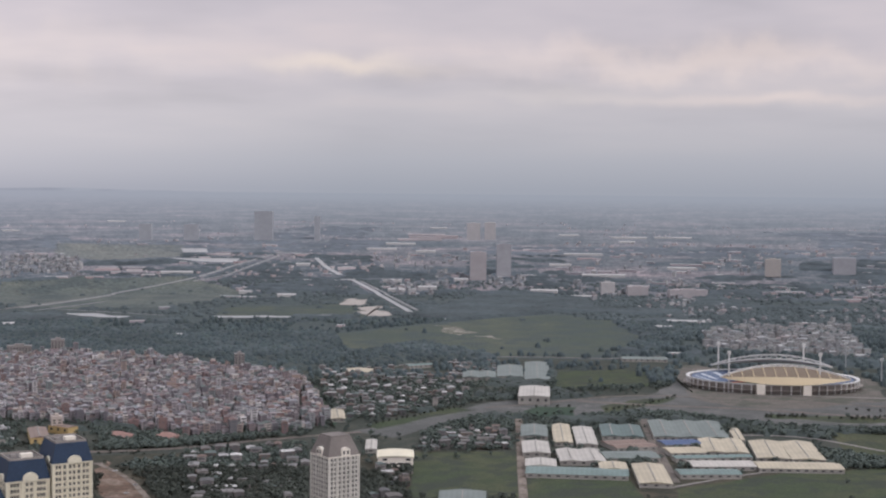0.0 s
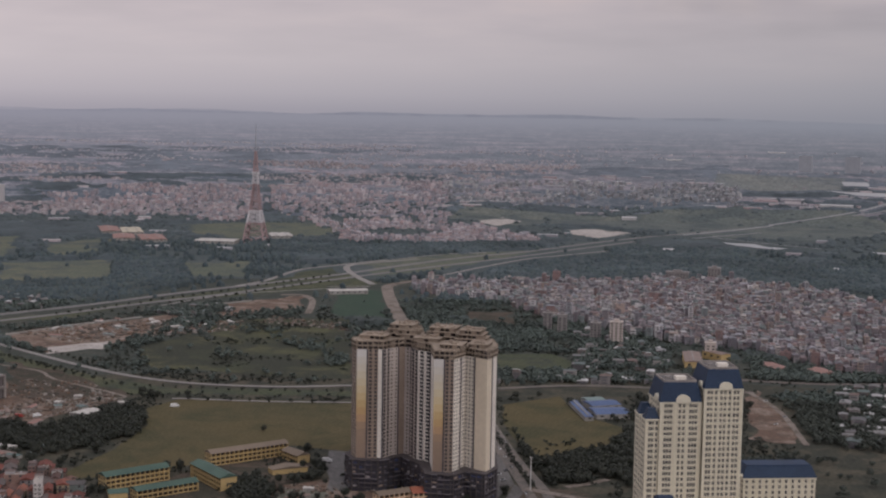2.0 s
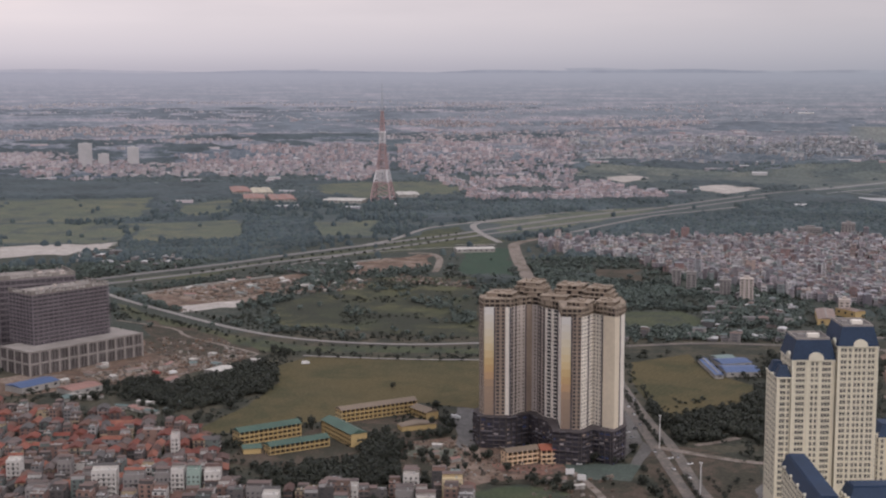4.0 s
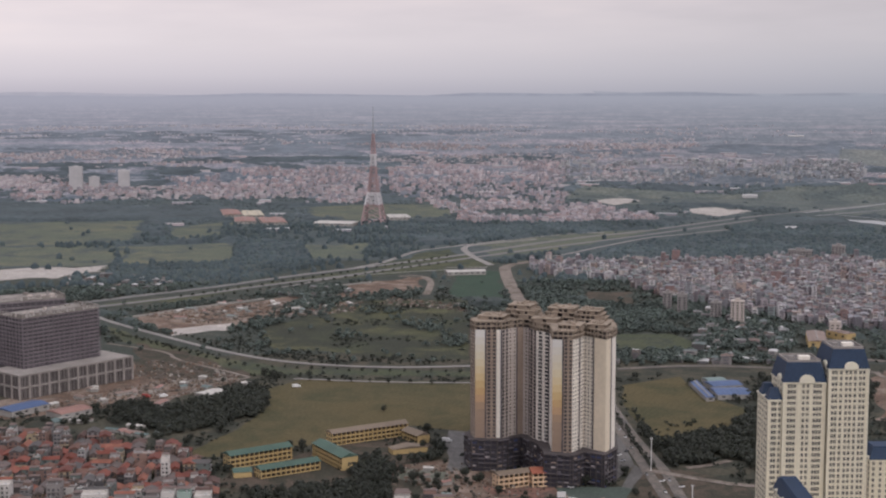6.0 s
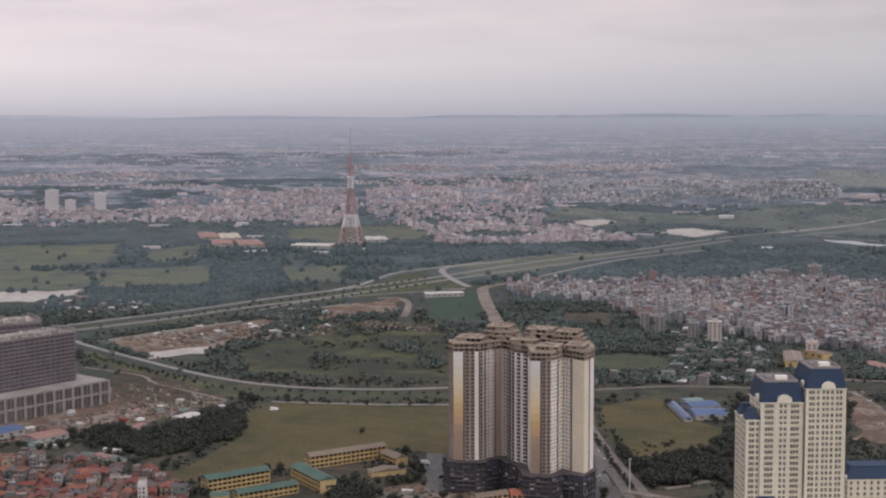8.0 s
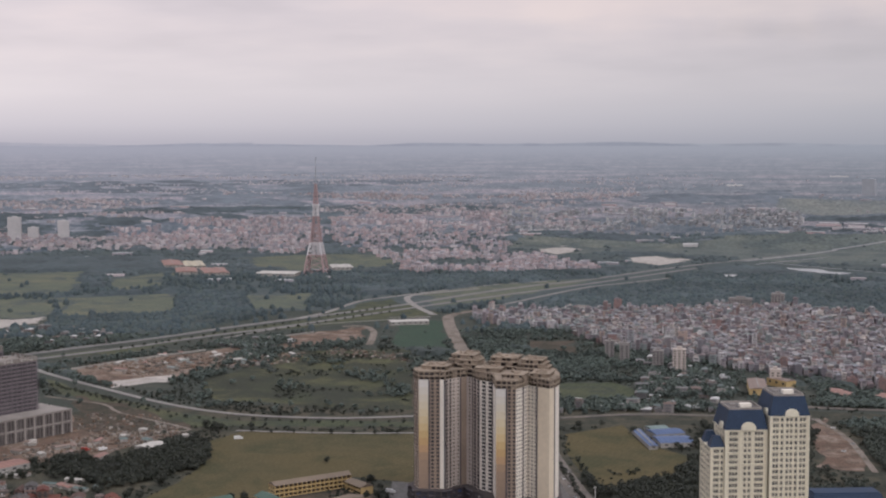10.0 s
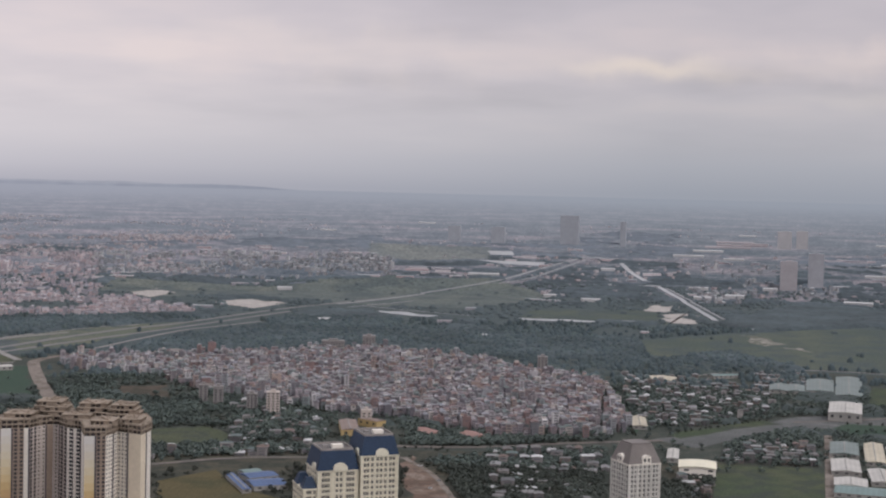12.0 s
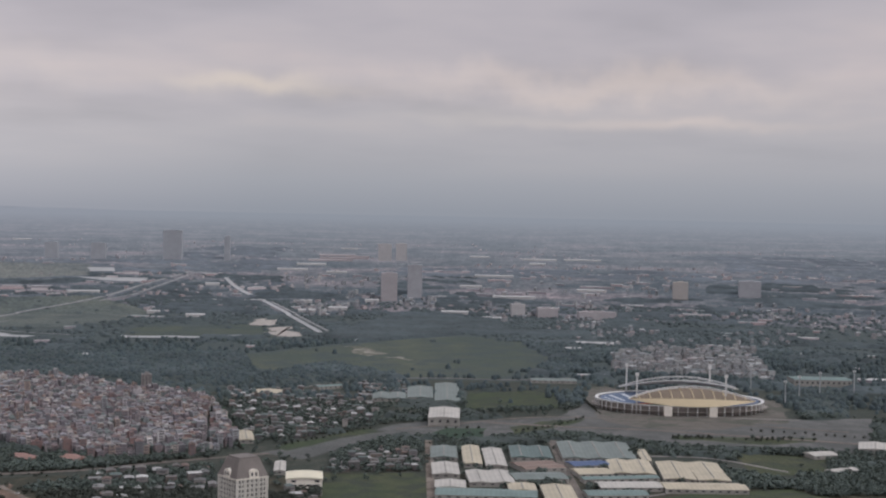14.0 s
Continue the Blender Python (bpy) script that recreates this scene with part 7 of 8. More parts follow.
# ---- long pale halls far out on the plain ----
def far_hall(x, y, wide, deep, wall, roof, label):
    m, s = stand(x, y, math.degrees(math.atan2(-x, y)) + (x * 7 + y) % 9 - 4)
    t = thing("factory_hall", label, "factory", "far factory halls", m @ Matrix.Scale(s, 4))
    b = Build()
    b.box((0, 0), 0, -wide / 2, wide / 2, -deep / 2, deep / 2, -2, 6)
    part("wall", b, wall, t)
    b = Build()
    b.gable((0, 0), 0, -wide / 2 - 0.6, wide / 2 + 0.6, -deep / 2 - 0.6, deep / 2 + 0.6, 6.05, 2.5)
    part("roof", b, roof, t)


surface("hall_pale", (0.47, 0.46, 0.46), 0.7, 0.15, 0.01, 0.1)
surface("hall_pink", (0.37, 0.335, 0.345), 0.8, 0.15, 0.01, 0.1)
for x, y, wide in ((-2866, 9279, 105), (-2807, 12045, 150), (-928, 4880, 110), (-562, 3981, 36), (-433, 3874, 52), (-1320, 3861, 42), (-530, 2791, 17), (-927, 2985, 30),
                   (-164, 4543, 60), (-137, 4122, 50), (-47, 4239, 56), (-38, 10811, 130), (-232, 7665, 160), (-305, 6971, 150), (-84, 6719, 95), (1190, 8984, 220), (1484, 9045, 240),
                   (925, 5429, 110), (1078, 8205, 90), (658, 6556, 180), (565, 4922, 150), (555, 3183, 85), (300, 4138, 80), (468, 5599, 85), (60, 4626, 45), (391, 3916, 60), (838, 9378, 130), (485, 3047, 40), (-549, 5485, 55)):
    far_hall(x, y, wide, 24 if y < 4000 else 40 if y < 7000 else 90, "hall_pale", "hall_pale", "long pale-roofed factory hall on the plain")
for x, y, wide in ((-140, 8300, 260), (-60, 8700, 300), (-110, 9200, 240), (20, 9000, 150)):
    far_hall(x, y, wide, 110, "hall_pink", "hall_pink", "long pinkish-roofed factory hall in the haze")


# ---- taller houses along the near street ----
surface("pale_green_wall", (0.30, 0.38, 0.34), 0.85, 0.12, 0.03, 0.5)
house_rng = random.Random(17)


def row_house(at, w, d, h, wall, label):
    """A tall narrow house: storeys marked by bands and balconies, each window its own, a hut and a tank on the roof."""
    t = thing("town_house", label, "house", "tall houses along the near street", at)
    b = Build()
    b.box((0, 0), 0, -w / 2, w / 2, -d / 2, d / 2, -0.5, h)
    body = part("wall", b, wall, t)
    n = int(h / 3.3)
    cols = max(2, int(w / 2.9))
    pane = window_piece(1.25, 1.55, wall)
    door = window_piece(1.6, 2.3, wall)
    balconies = house_rng.random() < 0.6
    for f in range(n):
        z = 3.3 * f + 0.9
        for k in range(cols):
            ob = part("window", door if balconies and f and k == cols // 2 else pane, "", body)
            ob.matrix_basis = pose(-w / 2 + (k + 0.5) * w / cols, -d / 2, z - (0.6 if balconies and f and k == cols // 2 else 0))
        for side in (-1, 1):
            for y in (-0.25, 0.2):
                if house_rng.random() < 0.6:
                    ob = part("window", pane, "", body)
                    ob.matrix_basis = pose(side * w / 2, y * d, z, 0, 0, 90 * side)
        if f:
            b = Build()
            b.box((0, 0), 0, -w / 2 - 0.1, w / 2 + 0.1, -d / 2 - 0.12, d / 2 + 0.12, 3.3 * f - 0.15, 3.3 * f + 0.1)
            if balconies:
                x0, x1 = -w / 2 + 0.25 * w, w / 2 - 0.1 * w
                b.box((0, 0), 0, x0, x1, -d / 2 - 1.2, -d / 2 - 0.12, 3.3 * f - 0.12, 3.3 * f + 0.05)
                b.box((0, 0), 0, x0, x1, -d / 2 - 1.25, -d / 2 - 1.15, 3.3 * f + 0.05, 3.3 * f + 0.9)
            part("balcony" if balconies else "band", b, wall, t)
    for x0, x1, y0, y1 in ((-w / 2, w / 2, -d / 2, -d / 2 + 0.2), (-w / 2, -w / 2 + 0.2, -d / 2 + 0.2, d / 2), (w / 2 - 0.2, w / 2, -d / 2 + 0.2, d / 2)):
        b = Build()
        b.box((0, 0), 0, x0, x1, y0, y1, h + 0.02, h + 0.9)
        part("parapet", b, wall, t)
    b = Build()
    deep = house_rng.uniform(0.3, 0.6) * d
    b.box((0, 0), 0, -w / 2 + 0.3, w / 2 - 0.3, d / 2 - deep, d / 2 - 0.3, h + 0.02, h + 2.5, 0)
    hut_part = part("stair_hut", b, wall, t)
    b = Build()
    if house_rng.random() < 0.45:
        b.gable((0, 0), 0, -w / 2 - 0.3, w / 2 + 0.3, d / 2 - deep - 0.6, d / 2 + 0.3, h + 2.53, 1.3)
        part("hut_roof", b, "near_tile", hut_part, "pitched tile roof over the hut")
    else:
        b.box((0, 0), 0, -w / 2 - 0.2, w / 2 + 0.2, d / 2 - deep - 1.6, d / 2, h + 2.53, h + 2.7)
        part("hut_roof", b, "tin_roof", hut_part, "flat tin roof over the hut")
    b = Build()
    ring = [(0.65 * math.cos(math.pi * k / 4) + w * 0.2, 0.65 * math.sin(math.pi * k / 4) - d * 0.2) for k in range(8)]
    for k in range(8):
        (ax, ay), (bx, by) = ring[k], ring[(k + 1) % 8]
        b.face([(ax, ay, h + 0.05), (bx, by, h + 0.05), (bx, by, h + 1.7), (ax, ay, h + 1.7)])
        b.face([(ax, ay, h + 1.7), (bx, by, h + 1.7), (w * 0.2, -d * 0.2, h + 1.9)])
    part("water_tank", b, "tank_steel", t, "stainless steel water tank")


for x, y, turn, w, d, h, mat, label in (
        (-697, 683, 35, 17, 12, 24, "front_white", "white six-storey house with rows of windows"),
        (-709, 684, 35, 14, 12, 20, "flat_grey", "grey five-storey house beside a white one"),
        (-677, 691, 35, 14, 12, 22, "flat_grey", "grey narrow house with a flat roof"),
        (-662, 705, 35, 12, 12, 22, "flat_grey", "grey narrow house with a flat roof"),
        (-653, 709, 35, 9, 12, 25, "front_white", "slim white house with a flat roof"),
        (-641, 712, 35, 9, 12, 26, "pale_green_wall", "slim pale green house with a flat roof"),
        (-631, 720, 35, 11, 12, 24, "front_white", "white narrow house with dark windows"),
        (-726, 786, 35, 6, 10, 22, "front_white", "slim white tower house"),
        (-593, 723, 30, 16, 12, 18, "flat_grey", "grey house with a terrace"),
        (-580, 720, 30, 11, 12, 16, "front_white", "white house beside trees"),
        (-523, 806, 30, 11, 11, 17, "front_white", "white house with a flat roof"),
        (-493, 778, 30, 13, 12, 13, "front_white", "white house with a roof hut"),
        (-486, 801, 30, 14, 13, 21, "front_cream", "cream house with a flat roof"),
        (-548, 766, 30, 12, 12, 15, "front_white", "pale narrow house beside trees"),
        (-513, 782, 30, 12, 12, 13, "flat_grey", "grey house beside a white one"),
        (-716, 639, 35, 14, 12, 20, "flat_grey", "grey house among red roofs"),
        (-781, 677, 35, 10, 12, 20, "front_white", "pale house among red roofs"),
        (-755, 701, 35, 10, 12, 18, "flat_grey", "grey house among red roofs"),
        (-608, 684, 35, 12, 12, 14, "front_white", "white house at the street")):
    row_house(pose(x, y, 0, 0, 0, turn), w, d, h, mat, label)


def white_house():
    t = thing("office_house", "white office house with a curved pale roof", "building", at=pose(-68, 1492, 0, 0, 0, 3))
    b = Build()
    b.box((0, 0), 0, 0, 38, 0, 24, 0, 13)
    part("wall", b, "white_wall", t)
    b = Build()
    for k in range(12):
        x0, x1 = -1 + 40 * k / 12, -1 + 40 * (k + 1) / 12
        z = [13.1 + 1.6 * math.sin(math.pi * (x + 1) / 40) for x in (x0, x1)]
        b.face([(x0, -1, z[0]), (x1, -1, z[1]), (x1, 25, z[1] + 3), (x0, 25, z[0] + 3)])
        b.face([(x0, -1, z[0] - 1.2), (x1, -1, z[1] - 1.2), (x1, -1, z[1]), (x0, -1, z[0])])
    part("roof", b, "cream_trim", t)
    for x, w, z in ((5, 5, 9), (30, 5, 9), (5, 6, 4.5), (13, 6, 4.5), (21, 6, 4.5), (29, 6, 4.5), (14, 12, 0.3)):
        b = Build()
        b.box((x, 0), 0, 0, w, -0.12, 0.1, z, z + 2.2)
        part("window", b, "glass_dark", t)


white_house()


# ---- radio mast: red and white lattice ----
def radio_mast():
    t = thing("radio_mast", "tall red and white lattice radio mast on splayed legs", "mast", at=pose(-1784, 2635, 0.2, 0, 0, 20))
    levels = [(0, 34), (45, 23), (72, 16), (94, 12.5), (112, 10), (132, 8.2), (156, 6.5), (186, 4.5), (205, 2.6)]
    for i, ((z0, r0), (z1, r1)) in enumerate(zip(levels, levels[1:])):
        b = Build()
        legs = [(math.cos(math.pi / 4 + math.pi / 2 * k), math.sin(math.pi / 4 + math.pi / 2 * k)) for k in range(4)]
        thick = 1.5 if i < 2 else 0.95
        n = 3
        for k in range(4):
            (c, q), (c2, q2) = legs[k], legs[(k + 1) % 4]
            b.bar((c * r0, q * r0, z0), (c * r1, q * r1, z1), thick)
            for m in range(n):
                f0, f1 = m / n, (m + 1) / n
                ra, rb, za, zb = r0 + (r1 - r0) * f0, r0 + (r1 - r0) * f1, z0 + (z1 - z0) * f0, z0 + (z1 - z0) * f1
                b.bar((c * ra, q * ra, za), (c2 * rb, q2 * rb, zb), thick * 0.5)
                b.bar((c2 * ra, q2 * ra, za), (c * rb, q * rb, zb), thick * 0.5)
            b.bar((c * r1, q * r1, z1), (c2 * r1, q2 * r1, z1), thick * 0.8)
        if i == 1:
            for k in range(4):
                c, q = legs[k]
                b.bar((c * r0 * 0.35, q * r0 * 0.35, z0), (c * r1 * 0.3, q * r1 * 0.3, z1), 1.6)
        part("section", b, "mast_white" if i in (1, 4, 5) and i != 4 or i == 5 else "mast_red", t, "white section" if i in (1, 5) else "red section")
    b = Build()
    b.box((0, 0), 0, -7, 7, -7, 7, 155, 160)
    part("platform", b, "mast_white", t)
    b = Build()
    b.bar((0, 0, 205), (0, 0, 240), 1.3)
    b.bar((0, 0, 240), (0, 0, 266), 0.7)
    part("antenna", b, "far_dark", t, "dark antenna")


radio_mast()


# ---- football stadium ----
def make_stadium():
    t = thing("stadium", "oval stadium with tan crescent roofs, white trusses and blue seats", "stadium", at=pose(512, 2163, 0.4, 0, 0, -5))
    L, D = 128.0, 92.0
    n = 72

    def ring(r_in, r_out, z_in, z_out, a0=0.0, a1=2 * math.pi, steps=n):
        b = Build()
        for k in range(steps):
            p, q = a0 + (a1 - a0) * k / steps, a0 + (a1 - a0) * (k + 1) / steps
            b.face([(L * r_in * math.cos(p), D * r_in * math.sin(p), z_in), (L * r_out * math.cos(p), D * r_out * math.sin(p), z_out),
                    (L * r_out * math.cos(q), D * r_out * math.sin(q), z_out), (L * r_in * math.cos(q), D * r_in * math.sin(q), z_in)])
        return b

    part("pitch", ring(0.01, 0.52, 0.1, 0.1), "bright", t, "green grass pitch")
    part("track", ring(0.52, 0.62, 0.12, 0.12), "red_tile", t)
    for k in range(12):
        a = math.pi * k / 6
        part("stand", ring(0.62, 0.97, 1.5, 14, a, a + math.pi / 6, 6), "seat_blue" if k % 3 else "seat_blue", t, "tiers of blue seats")
    for k in (4.4, 5.0, 5.6, 6.2, 6.8):
        a = math.pi * k / 6
        part("seat_block", ring(0.72, 0.92, 5.4, 12.6, a, a + 0.09, 2), "seat_white", t, "pale seat block")
    part("rim", ring(0.99, 1.03, 14.4, 15.2), "steel_white", t, "white rim beam")
    part("rim_edge", ring(1.03, 1.031, 15.2, 13.4), "steel_white", t)
    part("gallery", ring(0.985, 0.99, 0.0, 14.0), "grey_frame", t)
    part("concourse", ring(0.99, 1.07, 6.0, 6.0), "grey_frame", t)
    col = Build()
    col.box((0, 0), 0, -0.9, 0.9, -0.7, 0.7, 0, 14.6)
    me = col.mesh("column", ["steel_white"])
    for k in range(56):
        a = 2 * math.pi * k / 56
        ob = part("column", me, "", t)
        ob.matrix_basis = pose(L * 1.02 * math.cos(a), D * 1.02 * math.sin(a), 0, 0, 0, math.degrees(a))
    for a in (-1.80, -1.28):
        b = Build()
        b.box((L * 1.03 * math.cos(a), D * 1.03 * math.sin(a)), 0, -6, 6, -6, 5, 0, 15)
        part("stair_tower", b, "white_wall", t, "white stair tower")
    # crescent roofs over the long sides
    for side in (-1, 1):
        m, k = 24, 4
        half = 96.0
        grid = []
        for i in range(m + 1):
            u = -1 + 2 * i / m
            bow = 1 - u * u
            outer = Vector((half * u + 9, side * (D * 0.80 + 20 * bow), 22 + 4.5 * bow))
            inner = Vector((half * u + 9, side * (D * 0.80 - 26 * bow), 22 + (15 if side < 0 else 15) * bow))
            grid.append([outer.lerp(inner, j / k) + Vector((0, 0, 1.5 * bow * math.sin(math.pi * j / k))) for j in range(k + 1)])
        b, lip = Build(), Build()
        for i in range(m):
            for j in range(k):
                q = [grid[i][j], grid[i + 1][j], grid[i + 1][j + 1], grid[i][j + 1]]
                b.face([tuple(p) for p in q])
                b.face([tuple(p - Vector((0, 0, 0.8))) for p in q[::-1]])
            if side < 0:
                lo = [g[0] - Vector((0, 0, 11.0 * (1 - (-1 + 2 * x / m) ** 2) + 0.4)) + Vector((0, -5.0 * (1 - (-1 + 2 * x / m) ** 2), 0)) for x, g in ((i, grid[i]), (i + 1, grid[i + 1]))]
                lip.face([tuple(grid[i][0]), tuple(lo[0]), tuple(lo[1]), tuple(grid[i + 1][0])])
        part("roof", b, "stadium_roof" if side < 0 else "steel_white", t, "tan crescent roof" if side < 0 else "pale crescent roof")
        if side < 0:
            part("fascia", lip, "stadium_lip", t, "curved cream fascia")
        for i in range(2, m - 1, 2):
            r = Build()
            for j in range(k):
                r.bar(tuple(grid[i][j] + Vector((0, 0, 0.6))), tuple(grid[i][j + 1] + Vector((0, 0, 0.6))), 0.45)
            part("rib", r, "stadium_lip", t)
        # arched truss along the inner edge
        arch = Build()
        top = [grid[i][k] + Vector((0, 0, 0.8 + (2.0 if side < 0 else 6.0) * (1 - (-1 + 2 * i / m) ** 2))) for i in range(m + 1)]
        for i in range(m):
            arch.bar(tuple(top[i]), tuple(top[i + 1]), 0.8)
            arch.bar(tuple(grid[i][k]), tuple(grid[i + 1][k]), 0.8)
            arch.bar(tuple(grid[i][k] if i % 2 else top[i]), tuple(top[i + 1] if i % 2 else grid[i + 1][k]), 0.5)
        part("truss", arch, "steel_white", t, "white arched truss")
        for x in (-half * 0.78, half * 0.62):
            b = Build()
            y = side * D * 0.80
            h = 62 if side < 0 else 60
            b.bar((x, y, 0), (x, y, h), 1.0)
            b.box((x, y), 0, -2.8, 2.8, -0.6, 0.6, h - 5, h)
            part("floodlight_mast", b, "steel_white", t, "white floodlight mast")


make_stadium()


def lamp_mast(x, y, h):
    t = thing("floodlight", "tall slim grey floodlight mast beside the stadium", "light mast", "floodlights", pose(x, y, 0.2))
    b = Build()
    b.bar((0, 0, 0), (0, 0, h), 0.8)
    part("pole", b, "steel_grey", t)
    b = Build()
    b.box((0, 0), 0, -2.4, 2.4, -0.5, 0.5, h - 3.5, h)
    part("lamp_head", b, "steel_white", t)


for x, y in ((690, 2190), (735, 2260), (790, 2320), (700, 2420), (860, 2350)):
    lamp_mast(x, y, 42)


def street_mast(x, y, h):
    t = thing("street_lamp", "tall pale street lamp pole beside the avenue", "lamp", "street lamps", pose(x, y, 0.2))
    b = Build()
    b.bar((0, 0, 0), (0, 0, h), 0.28)
    part("pole", b, "steel_white", t)
    b = Build()
    b.box((0, 0), 0, -1.2, 1.2, -0.4, 0.4, h - 0.6, h)
    part("lamp_head", b, "steel_white", t)


# ---- lamps, boards and vehicles ----
for x, y, h in ((-423, 1015, 27), (-347, 908, 26), (-513, 1144, 18)):
    street_mast(x, y, h)


def notice_board(x, y, turn):
    t = thing("notice_board", "white notice board on posts beside a lane", "sign", "white boards", pose(x, y, 0.2, 0, 0, turn))
    for k in (-2.2, 2.2):
        b = Build()
        b.box((k, 0), 0, -0.15, 0.15, -0.15, 0.15, 0, 2.2)
        part("post", b, "steel_grey", t)
    b = Build()
    b.box((0, 0), 0, -3.2, 3.2, -0.2, 0.2, 1.8, 6.0)
    part("board", b, "steel_white", t)


notice_board(-449, 908, 35)
notice_board(-435, 899, 15)


def make_car(name, paint, length, height, label):
    """A vehicle with body, glazed cabin and four wheels."""
    t = thing(name, label, "car" if name == "car" else name, "vehicles")
    w = 1.8 if name == "car" else 2.4
    b = Build()
    b.box((0, 0), 0, -length / 2, length / 2, -w / 2, w / 2, 0.35, height * 0.62, taper=0.08)
    part("body", b, paint, t)
    b = Build()
    if name == "car":
        b.box((0, 0), 0, -length * 0.3, length * 0.22, -w / 2 + 0.1, w / 2 - 0.1, height * 0.62, height, taper=0.25)
    else:
        b.box((0, 0), 0, -length / 2 + 0.1, length * 0.25, -w / 2 + 0.05, w / 2 - 0.05, height * 0.62, height)
    part("cabin" if name == "car" else "cargo_box", b, "glass_dark" if name == "car" else paint, t)
    for x in (-0.32, 0.32):
        for y in (-1, 1):
            b = Build()
            ring = [(x * length + 0.33 * math.cos(a), 0.33 + 0.33 * math.sin(a)) for a in [math.pi * k / 4 for k in range(8)]]
            lo, hi = y * w / 2 - 0.12, y * w / 2 + 0.12
            b.face([(p, lo, q) for p, q in ring])
            b.face([(p, hi, q) for p, q in ring[::-1]])
            for k in range(8):
                (p0, q0), (p1, q1) = ring[k], ring[(k + 1) % 8]
                b.face([(p0, lo, q0), (p0, hi, q0), (p1, hi, q1), (p1, lo, q1)])
            part("wheel", b, "tyre", t)
    return t


surface("tyre", (0.03, 0.03, 0.03), 0.9, 0.1)
surface("paint_white", (0.68, 0.68, 0.67), 0.3, 0.05)
surface("paint_dark", (0.06, 0.06, 0.07), 0.3, 0.1)
surface("paint_red", (0.30, 0.05, 0.04), 0.35, 0.1)
surface("paint_silver", (0.40, 0.41, 0.42), 0.3, 0.08, metal=0.3)
fleet = [[make_car("car", "paint_white", 4.4, 1.6, "white car parked beside the road"), False], [make_car("car", "paint_dark", 4.5, 1.5, "dark car on the asphalt road"), False],
         [make_car("car", "paint_silver", 4.4, 1.5, "silver car on the asphalt road"), False], [make_car("truck", "paint_white", 8.5, 3.2, "white box truck on a dusty road"), False],
         [make_car("truck", "paint_red", 8.0, 3.0, "red box truck by the building site"), False]]


def park(x, y, turn, k):
    one = fleet[k]
    m = pose(x, y, 0.1 if used(x, y) != PAVED else 0.66, 0, 0, turn)
    if one[1]:
        copy_thing(one[0], m)
    else:
        one[0].matrix_basis, one[1] = m, True


cars = random.Random(8)
for (ax, ay), (bx, by), n in (((-509, 1138), (-455, 1058), 3), ((-424, 1011), (-381, 946), 2), ((-381, 946), (-344, 890), 1), ((-516, 1166), (-463, 1088), 2), ((-414, 1021), (-366, 944), 2)):
    turn = math.degrees(math.atan2(by - ay, bx - ax))
    for k in range(n):
        f = (k + cars.uniform(0.1, 0.9)) / n
        park(ax + (bx - ax) * f + cars.uniform(-3, 3), ay + (by - ay) * f + cars.uniform(-2, 2), turn + cars.uniform(-4, 4), cars.choice((0, 0, 1, 2, 2)))
for x, y, turn, k in ((-859, 1126, 40, 3), (-942, 1019, 70, 3), (-956, 1010, 20, 4), (-610, 1011, 10, 3), (-464, 1045, 60, 0), (-454, 1030, 60, 2), (-404, 992, 60, 0), (-385, 985, 50, 0),
                      (-439, 962, 20, 0), (-464, 1060, 60, 1), (-459, 958, 40, 2), (-452, 964, 40, 0), (-449, 967, 40, 2), (-456, 938, 20, 0), (-343, 896, 60, 0), (-343, 1465, 30, 0), (-307, 1396, 40, 2), (-307, 1357, 30, 0)):
    park(x, y, turn, k)


def rubble(count, poly, seed, reach):
    """Heaps, boards, tarpaulins and huts strewn over bare ground."""
    rng = random.Random(seed)
    b = Build()
    xs, ys = [p[0] for p in poly], [p[1] for p in poly]
    while count:
        x, y = rng.uniform(min(xs), max(xs)), rng.uniform(min(ys), max(ys))
        if not inside(poly, np.array(x), np.array(y)):
            continue
        count -= 1
        w, d, h = rng.uniform(0.5, reach), rng.uniform(0.5, reach * 0.6), rng.uniform(0.3, 1.8)
        b.box((x, y), rng.uniform(0, 3), -w, w, -d, d, 0, h + 0.5, 0, taper=min(w, d) * rng.uniform(0, 0.7))
    tagged(part("rubble", b, "rubble"), "heaps of rubble, boards and tarpaulins on bare ground", "rubble", kind="stuff")


surface("rubble", (0.25, 0.2, 0.17), 0.9, 0.3, 0.1, 0.8, palette=[(0.164, 0.116, 0.090), (0.107, 0.080, 0.062), (0.213, 0.176, 0.144), (0.082, 0.072, 0.062), (0.139, 0.092, 0.066), (0.279, 0.252, 0.226), (0.172, 0.144, 0.125), (0.123, 0.104, 0.090)])
rubble(480, [(-1015, 930), (-1000, 1090), (-930, 1130), (-900, 1090), (-985, 930)], 3, 3.2)
rubble(280, [(-1060, 1085), (-1090, 1148), (-1015, 1176), (-935, 1138), (-925, 1060), (-990, 1060)], 9, 3.0)
rubble(70, [(-1300, 1400), (-1260, 1540), (-1130, 1620), (-1100, 1550), (-1200, 1380)], 10, 9.0)
rubble(130, [(-612, 915), (-590, 940), (-545, 940), (-530, 905), (-557, 880), (-582, 892)], 14, 1.7)
rubble(110, [(-530, 930), (-505, 950), (-440, 905), (-425, 880), (-470, 880), (-525, 850)], 15, 1.5)
rubble(90, [(-640, 830), (-560, 960), (-480, 930), (-500, 820)], 4, 2.2)
rubble(500, [(-1330, 1390), (-1260, 1560), (-1130, 1640), (-1090, 1560), (-1200, 1370)], 5, 4.5)
